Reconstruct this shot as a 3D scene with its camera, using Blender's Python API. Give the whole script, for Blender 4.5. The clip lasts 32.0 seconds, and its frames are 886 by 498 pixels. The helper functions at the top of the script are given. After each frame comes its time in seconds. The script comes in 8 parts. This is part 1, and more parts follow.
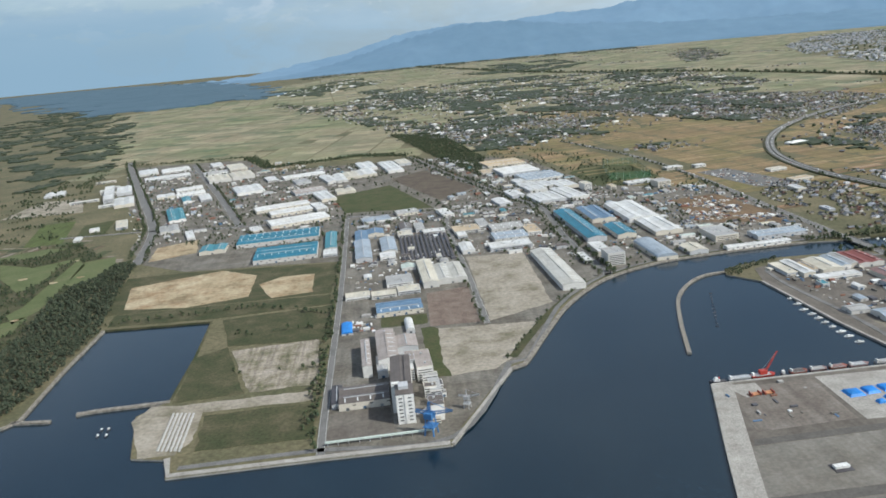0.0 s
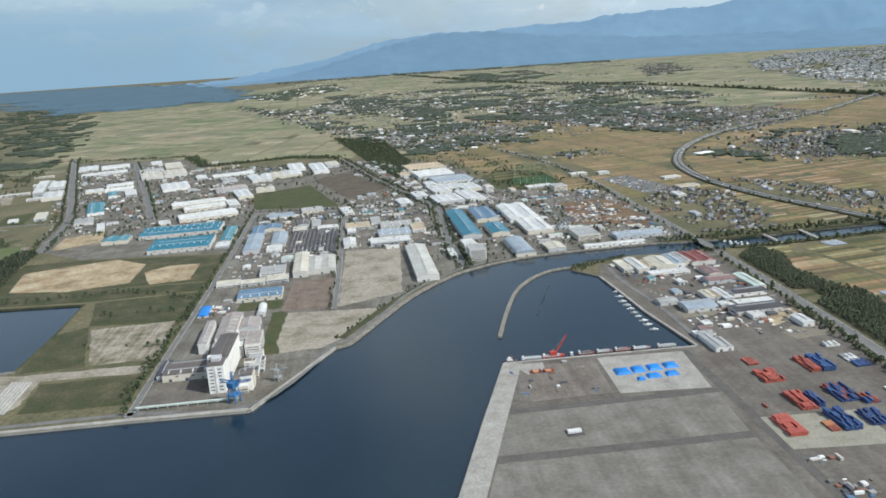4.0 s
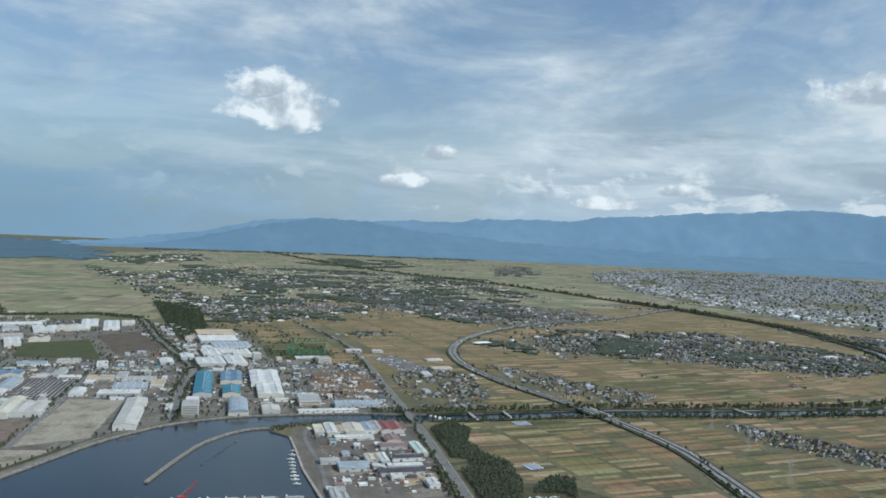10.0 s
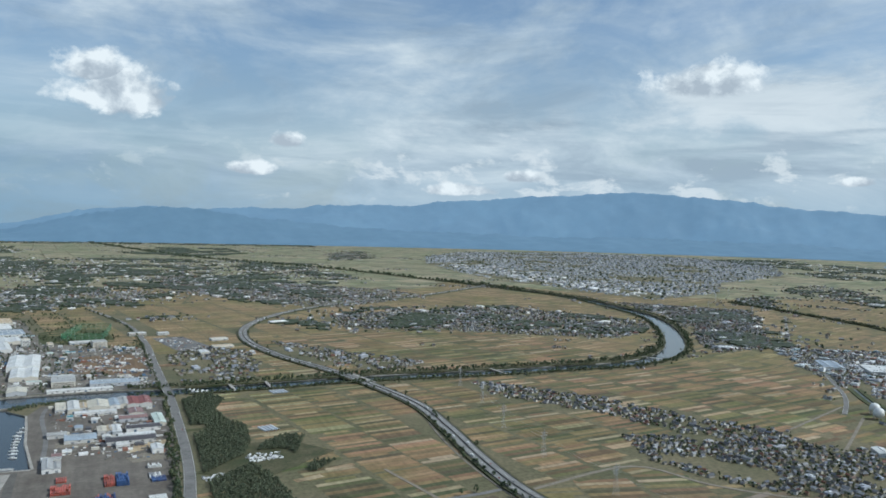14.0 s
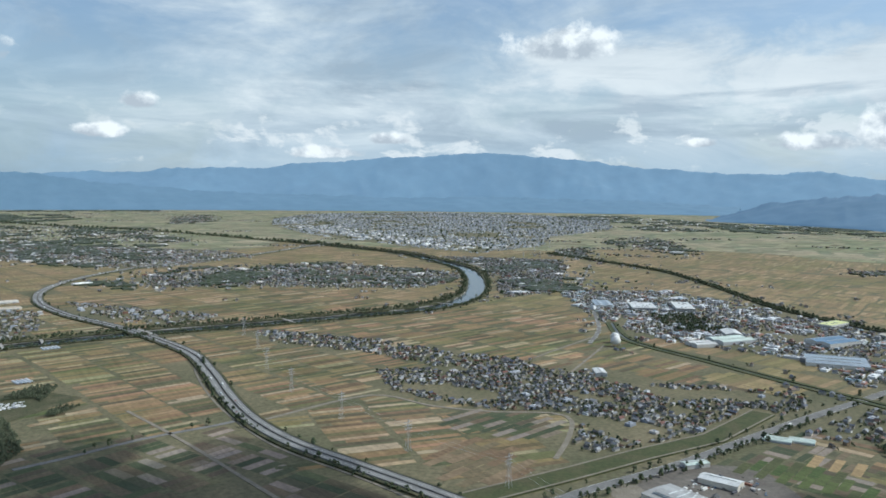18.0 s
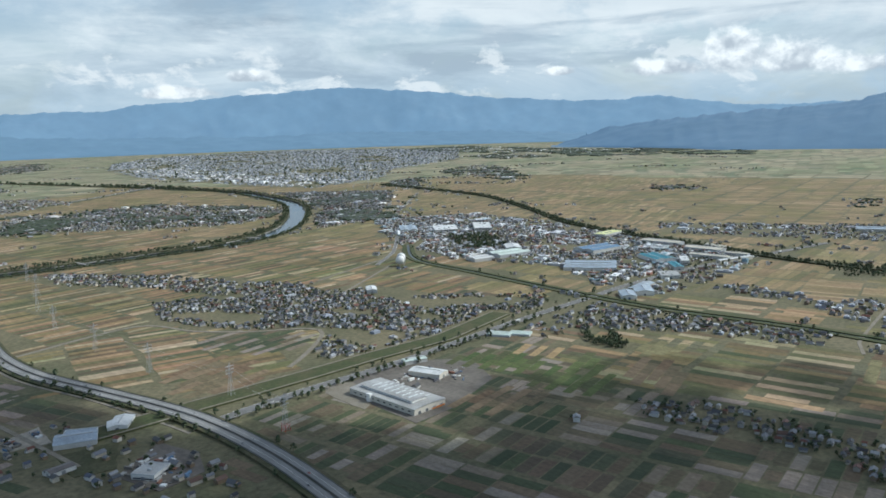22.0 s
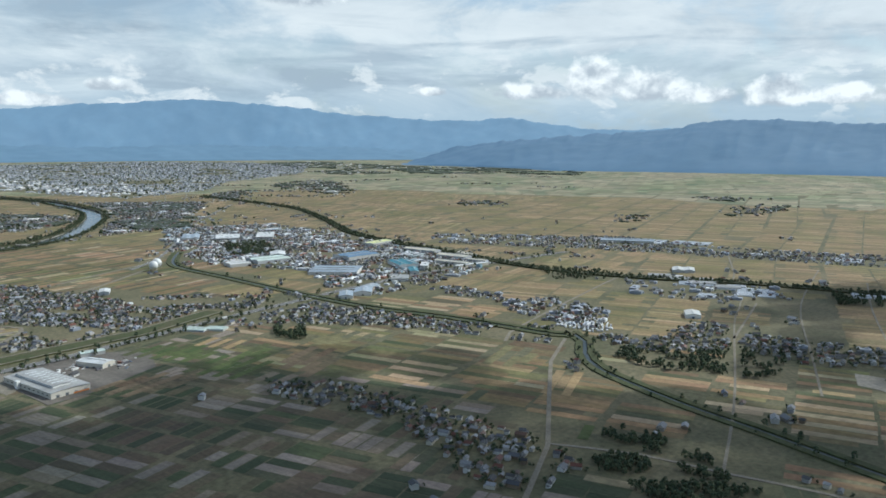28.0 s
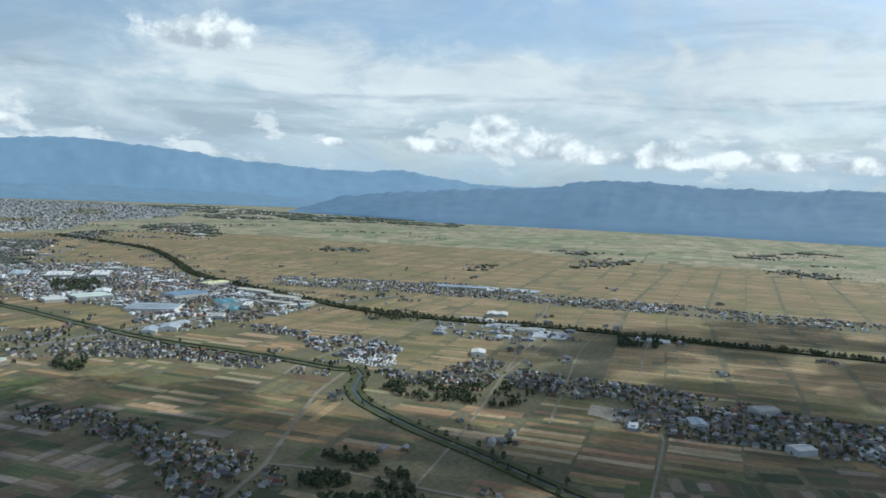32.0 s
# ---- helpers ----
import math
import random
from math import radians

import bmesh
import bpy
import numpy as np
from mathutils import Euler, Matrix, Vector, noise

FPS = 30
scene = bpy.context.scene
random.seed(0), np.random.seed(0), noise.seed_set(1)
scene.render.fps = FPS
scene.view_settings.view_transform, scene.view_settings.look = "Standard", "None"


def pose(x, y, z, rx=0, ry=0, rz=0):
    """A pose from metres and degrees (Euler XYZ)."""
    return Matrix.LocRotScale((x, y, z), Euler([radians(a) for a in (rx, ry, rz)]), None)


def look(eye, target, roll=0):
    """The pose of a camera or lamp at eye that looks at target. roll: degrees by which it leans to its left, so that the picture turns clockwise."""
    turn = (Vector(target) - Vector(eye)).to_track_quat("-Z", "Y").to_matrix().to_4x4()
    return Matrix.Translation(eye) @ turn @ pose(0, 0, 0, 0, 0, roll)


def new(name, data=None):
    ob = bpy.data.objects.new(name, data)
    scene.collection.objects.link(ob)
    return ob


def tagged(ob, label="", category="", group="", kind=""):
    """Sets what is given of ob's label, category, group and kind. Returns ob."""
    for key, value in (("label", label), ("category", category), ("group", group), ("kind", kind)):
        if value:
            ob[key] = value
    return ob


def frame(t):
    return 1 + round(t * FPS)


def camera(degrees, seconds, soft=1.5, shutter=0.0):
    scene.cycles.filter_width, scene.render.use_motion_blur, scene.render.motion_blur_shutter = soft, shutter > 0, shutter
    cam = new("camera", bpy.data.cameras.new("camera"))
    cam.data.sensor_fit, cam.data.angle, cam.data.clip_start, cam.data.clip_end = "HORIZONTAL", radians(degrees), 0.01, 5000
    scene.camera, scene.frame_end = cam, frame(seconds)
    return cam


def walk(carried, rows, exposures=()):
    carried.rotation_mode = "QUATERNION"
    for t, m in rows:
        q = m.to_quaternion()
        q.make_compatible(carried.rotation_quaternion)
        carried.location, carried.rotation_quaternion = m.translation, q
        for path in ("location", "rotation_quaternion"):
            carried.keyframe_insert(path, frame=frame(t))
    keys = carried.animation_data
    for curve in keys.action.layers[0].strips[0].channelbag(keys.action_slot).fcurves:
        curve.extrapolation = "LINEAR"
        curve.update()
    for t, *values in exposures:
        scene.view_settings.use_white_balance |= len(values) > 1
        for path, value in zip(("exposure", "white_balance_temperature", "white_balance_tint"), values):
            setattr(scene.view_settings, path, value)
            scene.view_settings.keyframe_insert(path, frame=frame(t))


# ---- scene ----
# The place is modelled at a quarter of true size (U): every length below is in true
# metres and is multiplied by U when it is built, so that the hills 19 km off stand within the lens's reach.
U = 0.25
cam = camera(58.9, 32.0, soft=1.7)
METRES, EYE, TURN = 2100 * U, 521.4 * U, -2.9
ROWS = [
    (0.0, 0.0, 0.0, 0.0, -1.42, -15.29, 5.21),
    (0.5, 0.0154, -0.0071, -0.002, -1.48, -15.64, 5.64),
    (1.0, 0.0324, -0.0139, -0.0033, -1.74, -16.52, 5.88),
    (1.5, 0.0468, -0.0206, -0.005, -1.93, -16.66, 5.86),
    (2.0, 0.0627, -0.027, -0.0064, -2.04, -16.67, 5.62),
    (2.5, 0.0783, -0.0339, -0.0086, -2.16, -16.58, 5.29),
    (3.0, 0.0942, -0.0407, -0.0103, -2.26, -15.64, 4.62),
    (3.5, 0.11, -0.0474, -0.0116, -2.09, -15.22, 4.01),
    (5.5, 0.1724, -0.0743, -0.0185, -2.31, -12.19, 3.18),
    (6.0, 0.1883, -0.0803, -0.0199, -2.56, -11.65, 2.76),
    (6.5, 0.2034, -0.0869, -0.0219, -3.1, -11.06, 2.56),
    (7.0, 0.2186, -0.0944, -0.0229, -3.99, -9.81, 1.52),
    (7.5, 0.2335, -0.1016, -0.0241, -4.73, -7.9, 1.03),
    (8.0, 0.2487, -0.1089, -0.0252, -5.39, -6.24, 0.82),
    (8.5, 0.2631, -0.1163, -0.026, -6.11, -5.03, 0.38),
    (9.0, 0.2777, -0.1236, -0.0273, -7.17, -3.77, -0.54),
    (9.5, 0.2924, -0.1315, -0.0284, -8.43, -2.13, -1.65),
    (10.0, 0.3067, -0.1393, -0.0301, -9.59, -1.05, -2.42),
    (10.5, 0.3212, -0.1471, -0.0313, -10.81, 0.36, -2.74),
    (11.0, 0.3341, -0.1541, -0.0314, -11.94, 0.74, -3.02),
    (11.5, 0.349, -0.1632, -0.0342, -13.31, 0.31, -2.68),
    (12.0, 0.3618, -0.1714, -0.0357, -14.72, 0.57, -2.61),
    (12.5, 0.3751, -0.1804, -0.037, -16.27, 0.97, -2.5),
    (13.0, 0.3884, -0.1892, -0.039, -17.72, 0.59, -2.23),
    (13.5, 0.4005, -0.199, -0.0405, -19.08, -0.26, -1.89),
    (14.0, 0.4131, -0.209, -0.0422, -20.34, -1.67, -1.37),
    (14.5, 0.4249, -0.2192, -0.044, -21.44, -3.2, -0.67),
    (16.5, 0.4705, -0.2632, -0.0499, -26.15, -2.88, -0.52),
    (17.0, 0.4803, -0.2747, -0.051, -27.5, -2.79, -0.77),
    (17.5, 0.4895, -0.2858, -0.0523, -28.66, -3.3, -0.74),
    (18.0, 0.5, -0.2981, -0.0537, -30.04, -4.25, -0.57),
    (18.5, 0.5092, -0.3096, -0.0547, -31.36, -5.17, -0.17),
    (19.0, 0.5186, -0.3214, -0.0562, -32.74, -6.38, 0.25),
    (19.5, 0.5271, -0.334, -0.0576, -34.13, -6.55, 0.35),
    (20.0, 0.5361, -0.3456, -0.0584, -35.35, -5.33, 0.39),
    (20.5, 0.5446, -0.3582, -0.0588, -36.37, -5.82, 0.68),
    (21.0, 0.5535, -0.3709, -0.0597, -37.13, -7.43, 1.82),
    (21.5, 0.5605, -0.3829, -0.0609, -38.52, -8.56, 2.34),
    (22.0, 0.5691, -0.3965, -0.0625, -39.68, -9.02, 1.72),
    (22.5, 0.5766, -0.4097, -0.0635, -40.66, -8.37, 0.61),
    (23.0, 0.5842, -0.4221, -0.0648, -41.2, -7.92, 0.03),
    (23.5, 0.5913, -0.4351, -0.0658, -41.64, -7.52, -0.33),
    (24.0, 0.598, -0.4474, -0.0664, -42.28, -7.88, -0.22),
    (24.5, 0.6054, -0.4613, -0.0676, -43.04, -8.03, -0.36),
    (25.0, 0.6114, -0.4733, -0.0687, -43.96, -8.44, -0.43),
    (25.5, 0.6177, -0.4867, -0.0693, -44.99, -9.05, -0.53),
    (27.5, 0.6407, -0.5406, -0.0717, -47.99, -8.36, -0.01),
    (28.0, 0.6457, -0.5531, -0.0724, -48.85, -7.86, 0.08),
    (28.5, 0.6518, -0.5669, -0.0737, -49.67, -7.85, -0.11),
    (29.0, 0.6565, -0.5795, -0.0744, -50.43, -7.56, -0.48),
    (29.5, 0.6619, -0.5933, -0.0756, -51.25, -7.41, -0.92),
    (30.0, 0.6669, -0.6061, -0.0764, -52.12, -7.26, -1.18),
    (30.5, 0.6714, -0.6184, -0.0774, -52.92, -6.66, -1.42),
    (31.0, 0.676, -0.6321, -0.0782, -53.97, -5.55, -1.87),
    (31.5, 0.6798, -0.6444, -0.0785, -54.86, -4.3, -2.15),
    (32.0, 0.6836, -0.6587, -0.0796, -55.99, -3.96, -2.17),
]
walk(cam, [(t, pose(0, 0, EYE, 0, 0, TURN) @ pose(METRES * x, METRES * y, METRES * z, 90 + pitch, roll, yaw)) for t, x, y, z, yaw, pitch, roll in ROWS],
     [(0.0, 0.12, 6260, 7), (3.0, 0.19, 6200, 6), (5.5, 0.10, 6120, 6), (8.5, 0.02, 5900, 5), (10.0, -0.2, 5800, 3), (13.0, -0.2, 5780, 3), (18.0, -0.02, 5900, 4), (25.0, 0.02, 5900, 4), (32.0, -0.04, 5850, 2)])

# ---- sky and sun ----
SUN_AZ, SUN_EL = radians(122), radians(42)
world = bpy.data.worlds.new("sky")
scene.world = world
world.use_nodes = True
wt = world.node_tree
wt.nodes.clear()


def wn(kind, **kw):
    n = wt.nodes.new(kind)
    for k, v in kw.items():
        n.inputs[k].default_value = v
    return n


def wmath(op, a, b=None, c=None):
    n = wt.nodes.new("ShaderNodeMath")
    n.operation = op
    for i, s in enumerate((a, b, c)):
        if s is None:
            continue
        if isinstance(s, (int, float)):
            n.inputs[i].default_value = s
        else:
            wt.links.new(s, n.inputs[i])
    return n.outputs[0]


def wramp(fac, stops):
    n = wt.nodes.new("ShaderNodeValToRGB")
    el = n.color_ramp.elements
    while len(el) < len(stops):
        el.new(0.5)
    for e, (p, c) in zip(el, stops):
        e.position = p
        e.color = (c, c, c, 1) if isinstance(c, (int, float)) else (*c, 1)
    wt.links.new(fac, n.inputs[0])
    return n.outputs[0]


coord = wt.nodes.new("ShaderNodeTexCoord")
sep = wt.nodes.new("ShaderNodeSeparateXYZ")
wt.links.new(coord.outputs["Generated"], sep.inputs[0])
up = wmath("MAXIMUM", sep.outputs[2], 0.012)
sky_dir = wt.nodes.new("ShaderNodeCombineXYZ")
wt.links.new(sep.outputs[0], sky_dir.inputs[0])
wt.links.new(sep.outputs[1], sky_dir.inputs[1])
wt.links.new(up, sky_dir.inputs[2])
sky = wt.nodes.new("ShaderNodeTexSky")
sky.sky_type, sky.sun_disc = "NISHITA", False
sky.sun_elevation, sky.sun_rotation = SUN_EL, SUN_AZ
sky.air_density, sky.dust_density, sky.ozone_density = 1.0, 1.6, 1.5
wt.links.new(sky_dir.outputs[0], sky.inputs[0])
# clouds: a broken veil, long grey layers low down, and heaps of cumulus at their bearings
def cloud_noise(scale, stretch, detail=8.0, rough=0.56, dist=0.3, off=0.0, shift=(0, 0, 0)):
    mp = wt.nodes.new("ShaderNodeMapping")
    mp.inputs["Scale"].default_value = (scale, scale, scale * stretch)
    mp.inputs["Location"].default_value = (off + shift[0], off * 0.7 + shift[1], off * 0.3 + shift[2])
    wt.links.new(coord.outputs["Generated"], mp.inputs[0])
    n = wn("ShaderNodeTexNoise", Scale=1.0, Detail=detail, Roughness=rough, Distortion=dist)
    wt.links.new(mp.outputs[0], n.inputs["Vector"])
    return n.outputs[0]


def wmix(fac, a, b):
    n = wt.nodes.new("ShaderNodeMix")
    n.data_type = "RGBA"
    wt.links.new(fac, n.inputs[0])
    for s, i in ((a, 6), (b, 7)):
        if isinstance(s, tuple):
            n.inputs[i].default_value = (*s, 1)
        else:
            wt.links.new(s, n.inputs[i])
    return n.outputs[2]


height = sep.outputs[2]
veil = wramp(cloud_noise(3.0, 2.0, 9.0, 0.6, 0.5, off=3.3), [(0.46, 0.0), (0.62, 1.0)])
wisps = wramp(cloud_noise(6.0, 2.4, 9.0, 0.62, 0.5, off=1.7), [(0.44, 0.0), (0.70, 1.0)])
low = wramp(up, [(0.0, 1.0), (0.06, 0.95), (0.13, 0.5), (0.20, 0.14), (0.45, 0.05)])
bearing = wmath("MULTIPLY", wmath("ARCTAN2", sep.outputs[0], sep.outputs[1]), 57.2958)
angle = wmath("MULTIPLY", wmath("ARCSINE", height), 57.2958)
# broad soft banks of bright cloud: bearing, height angle, half width and half height in degrees
bank = None
for a0, e0, w0, h0 in ((46, 8.9, 12, 2.6), (61, 8.0, 15, 3.0), (80, 8.2, 16, 3.4), (98, 7, 16, 3.5)):
    dx, dy = wmath("DIVIDE", wmath("SUBTRACT", bearing, a0), w0), wmath("DIVIDE", wmath("SUBTRACT", angle, e0), h0)
    q = wmath("SUBTRACT", 1.0, wmath("SQRT", wmath("ADD", wmath("MULTIPLY", dx, dx), wmath("MULTIPLY", dy, dy))))
    bank = q if bank is None else wmath("MAXIMUM", bank, q)
bank = wramp(wmath("ADD", bank, wmath("MULTIPLY", wmath("SUBTRACT", cloud_noise(9.0, 2.0, 8.0, 0.6, 0.4, off=9.7), 0.5), 2.2)), [(0.05, 0.0), (0.65, 0.85)])
cover = wmath("MINIMUM", wmath("ADD", wmath("MAXIMUM", bank, wmath("MULTIPLY", veil, 0.55)), wmath("ADD", wmath("MULTIPLY", wisps, 0.38), wmath("MULTIPLY", low, 0.75))), 1.0)
layers = wramp(cloud_noise(4.5, 4.2, 9.0, 0.62, 0.5, off=8.2), [(0.34, (0.46, 0.53, 0.60)), (0.46, (0.63, 0.70, 0.76)), (0.60, (0.85, 0.89, 0.91))])
haze = wramp(up, [(0.0, 1.0), (0.025, 0.75), (0.07, 0.15), (0.12, 0.0)])
streaks = wmath("MULTIPLY", wramp(cloud_noise(4.0, 9.0, 7.0, 0.55, 0.3, off=5.1), [(0.53, 0.0), (0.64, 1.0)]), wramp(up, [(0.03, 0.0), (0.06, 0.75), (0.11, 0.75), (0.17, 0.0)]))
puffs = wmath("MULTIPLY", wramp(cloud_noise(15.0, 2.2, 8.0, 0.6, 0.3, off=6.4), [(0.55, 0.0), (0.63, 1.0)]), wramp(up, [(0.02, 0.0), (0.04, 0.85), (0.085, 0.85), (0.14, 0.0)]))
shade = wmix(puffs, wmix(streaks, wmix(wmath("MULTIPLY", bank, 0.8), wmix(haze, layers, (0.46, 0.59, 0.70)), (0.90, 0.92, 0.93)), (0.45, 0.53, 0.61)), (0.90, 0.92, 0.93))
# blue haze thickening over the coast to the north-west
murk = wmath("MULTIPLY", wramp(wmath("DIVIDE", wmath("ADD", bearing, 40.0), 60.0), [(0.0, 1.0), (0.45, 0.95), (0.66, 0.55), (0.9, 0.0)]), wramp(wmath("DIVIDE", angle, 12.0), [(0.0, 1.0), (0.22, 0.92), (0.5, 0.45), (0.9, 0.0)]))
shade = wmix(murk, shade, (0.285, 0.435, 0.575))
cover = wmath("MAXIMUM", cover, murk)
back = wn("ShaderNodeBackground", Strength=0.125)
wt.links.new(sky.outputs[0], back.inputs[0])
cloud = wn("ShaderNodeBackground", Strength=0.92)
wt.links.new(shade, cloud.inputs[0])
mix = wt.nodes.new("ShaderNodeMixShader")
wt.links.new(cover, mix.inputs[0])
wt.links.new(back.outputs[0], mix.inputs[1])
wt.links.new(cloud.outputs[0], mix.inputs[2])
# cumulus: bearing, height angle, half width and half height in degrees
HEAPS = [(0.7, 8.2, 4.3, 2.3), (-0.9, 9.7, 2.5, 2.0), (11.7, 5.8, 1.5, 0.9), (9.4, 3.7, 2.0, 0.7), (58.0, 3.3, 3.4, 0.9), (62.4, 3.9, 2.3, 2.2), (66.0, 3.5, 2.8, 1.6), (69.8, 3.0, 2.8, 1.0), (74.4, 3.0, 2.6, 1.5), (78.3, 2.8, 2.8, 0.9), (82.5, 2.8, 3.0, 0.9), (88, 2.7, 4.0, 0.9),
         (42.0, 10.0, 5.2, 1.7), (29, 3.6, 1.6, 0.6), (51, 3.4, 1.3, 0.5), (24.5, 2.6, 3.0, 0.6)]
best = None
for a0, e0, w0, h0 in HEAPS:
    dx = wmath("DIVIDE", wmath("SUBTRACT", bearing, a0), w0)
    dy = wmath("DIVIDE", wmath("SUBTRACT", angle, e0), h0)
    dy = wmath("MAXIMUM", dy, wmath("MULTIPLY", dy, -1.7))
    r2 = wmath("SUBTRACT", 1.0, wmath("SQRT", wmath("ADD", wmath("MULTIPLY", dx, dx), wmath("MULTIPLY", dy, dy))))
    if best is None:
        best, lift = r2, wmath("SUBTRACT", wmath("DIVIDE", wmath("SUBTRACT", angle, e0), h0), wmath("MULTIPLY", dx, 0.9))
    else:
        wins = wmath("GREATER_THAN", r2, best)
        lift = wmath("ADD", lift, wmath("MULTIPLY", wins, wmath("SUBTRACT", wmath("DIVIDE", wmath("SUBTRACT", angle, e0), h0), lift)))
        best = wmath("MAXIMUM", best, r2)
billow = cloud_noise(21.0, 1.25, 8.0, 0.55, 0.2, off=2.0)
lit_side = cloud_noise(21.0, 1.25, 8.0, 0.55, 0.2, off=2.0, shift=(0.35, -0.22, 0.42))
crisp = cloud_noise(70.0, 1.2, 6.0, 0.6, 0.2, off=4.0)
heap = wramp(wmath("ADD", wmath("ADD", best, wmath("MULTIPLY", wmath("SUBTRACT", crisp, 0.5), 0.65)), wmath("MULTIPLY", wmath("SUBTRACT", billow, 0.5), 1.5)), [(0.07, 0.0), (0.40, 1.0)])
relief = wmath("ADD", wmath("ADD", 0.48, wmath("MULTIPLY", lift, 0.27)), wmath("MULTIPLY", wmath("ADD", wmath("SUBTRACT", billow, lit_side), wmath("MULTIPLY", wmath("SUBTRACT", crisp, 0.5), 0.3)), 1.9))
heap_col = wramp(relief, [(0.26, (0.52, 0.56, 0.61)), (0.50, (0.72, 0.75, 0.78)), (0.74, (1.0, 1.0, 0.99))])
cumulus = wn("ShaderNodeBackground", Strength=1.0)
wt.links.new(heap_col, cumulus.inputs[0])
mix2 = wt.nodes.new("ShaderNodeMixShader")
wt.links.new(heap, mix2.inputs[0])
wt.links.new(mix.outputs[0], mix2.inputs[1])
wt.links.new(cumulus.outputs[0], mix2.inputs[2])
wout = wt.nodes.new("ShaderNodeOutputWorld")
wt.links.new(mix2.outputs[0], wout.inputs[0])

lamp = bpy.data.lights.new("sun", "SUN")
lamp.energy, lamp.angle, lamp.color = 3.9, radians(0.53), (1.0, 0.96, 0.89)
sun = new("sun", lamp)
sun.matrix_world = look((0, 0, 0), (-math.sin(SUN_AZ) * math.cos(SUN_EL), -math.cos(SUN_AZ) * math.cos(SUN_EL), -math.sin(SUN_EL)))

# ---- materials ----
def material(name, stops, rough=0.9, metal=0.0, pick="", size=30.0, grain=3.0, vary=0.35, streak=None, bump=0.0, spec=0.3, emit=None, drift=None):
    """stops: base colours. pick: '' blends them by coarse noise; 'island' or 'object' takes one at random for each piece, then noise wears it.
    size, grain: metres of the coarse and the fine noise. streak: (angle, metres) of long furrows or rain marks."""
    m = bpy.data.materials.new(name)
    m.use_nodes = True
    nt = m.node_tree
    b = nt.nodes["Principled BSDF"]
    b.inputs["Roughness"].default_value, b.inputs["Metallic"].default_value = rough, metal
    b.inputs["Specular IOR Level"].default_value = spec
    geo = nt.nodes.new("ShaderNodeNewGeometry")

    def noisy(metres, detail, rough_=0.6, scale=None, rot=0.0):
        mp = nt.nodes.new("ShaderNodeMapping")
        mp.vector_type = "POINT"
        mp.inputs["Rotation"].default_value = (0, 0, rot)
        mp.inputs["Scale"].default_value = scale or (1, 1, 1)
        nt.links.new(geo.outputs["Position"], mp.inputs[0])
        n = nt.nodes.new("ShaderNodeTexNoise")
        n.inputs["Scale"].default_value = 1.0 / (metres * U)
        n.inputs["Detail"].default_value, n.inputs["Roughness"].default_value = detail, rough_
        nt.links.new(mp.outputs[0], n.inputs["Vector"])
        return n.outputs[0]

    coarse = noisy(size, 4.0)
    ramp = nt.nodes.new("ShaderNodeValToRGB")
    el = ramp.color_ramp.elements
    while len(el) < len(stops):
        el.new(0.5)
    for i, (e, c) in enumerate(zip(el, stops)):
        e.position = (i / len(stops)) if pick else 0.30 + 0.40 * i / max(1, len(stops) - 1)
        e.color = (*c, 1)
    ramp.color_ramp.interpolation = "CONSTANT" if pick else "LINEAR"
    if pick == "island":
        nt.links.new(geo.outputs["Random Per Island"], ramp.inputs[0])
    elif pick == "object":
        info = nt.nodes.new("ShaderNodeObjectInfo")
        nt.links.new(info.outputs["Random"], ramp.inputs[0])
    else:
        nt.links.new(coarse, ramp.inputs[0])
    col = ramp.outputs[0]

    def times(c, fac, lo, hi):
        mr = nt.nodes.new("ShaderNodeMapRange")
        mr.inputs["From Min"].default_value, mr.inputs["From Max"].default_value = 0.3, 0.7
        mr.inputs["To Min"].default_value, mr.inputs["To Max"].default_value = lo, hi
        nt.links.new(fac, mr.inputs[0])
        mx = nt.nodes.new("ShaderNodeVectorMath")
        mx.operation = "SCALE"
        nt.links.new(c, mx.inputs[0])
        nt.links.new(mr.outputs[0], mx.inputs["Scale"])
        return mx.outputs[0]

    if drift:
        # slow change of growth from one stretch of land to the next
        metres, tint, most = drift
        mr = nt.nodes.new("ShaderNodeMapRange")
        mr.inputs["From Min"].default_value, mr.inputs["From Max"].default_value = 0.44, 0.64
        mr.inputs["To Max"].default_value = most
        nt.links.new(noisy(metres, 3.0), mr.inputs[0])
        dm = nt.nodes.new("ShaderNodeMix")
        dm.data_type, dm.blend_type = "RGBA", "MULTIPLY"
        dm.inputs[7].default_value = (*tint, 1)
        nt.links.new(mr.outputs[0], dm.inputs[0])
        nt.links.new(col, dm.inputs[6])
        col = dm.outputs[2]
    fine = noisy(grain, 5.0, 0.7)
    col = times(col, fine, 1 - vary, 1 + vary)
    if pick:
        col = times(col, coarse, 1 - 0.6 * vary, 1 + 0.6 * vary)
    if streak:
        ang, metres = streak
        col = times(col, noisy(metres, 3.0, 0.6, (1, 0.05, 1), radians(ang)), 1 - 0.7 * vary, 1 + 0.7 * vary)
    nt.links.new(col, b.inputs["Base Color"])
    if bump:
        bp = nt.nodes.new("ShaderNodeBump")
        bp.inputs["Strength"].default_value, bp.inputs["Distance"].default_value = 0.6, bump * U
        nt.links.new(fine, bp.inputs["Height"])
        nt.links.new(bp.outputs[0], b.inputs["Normal"])
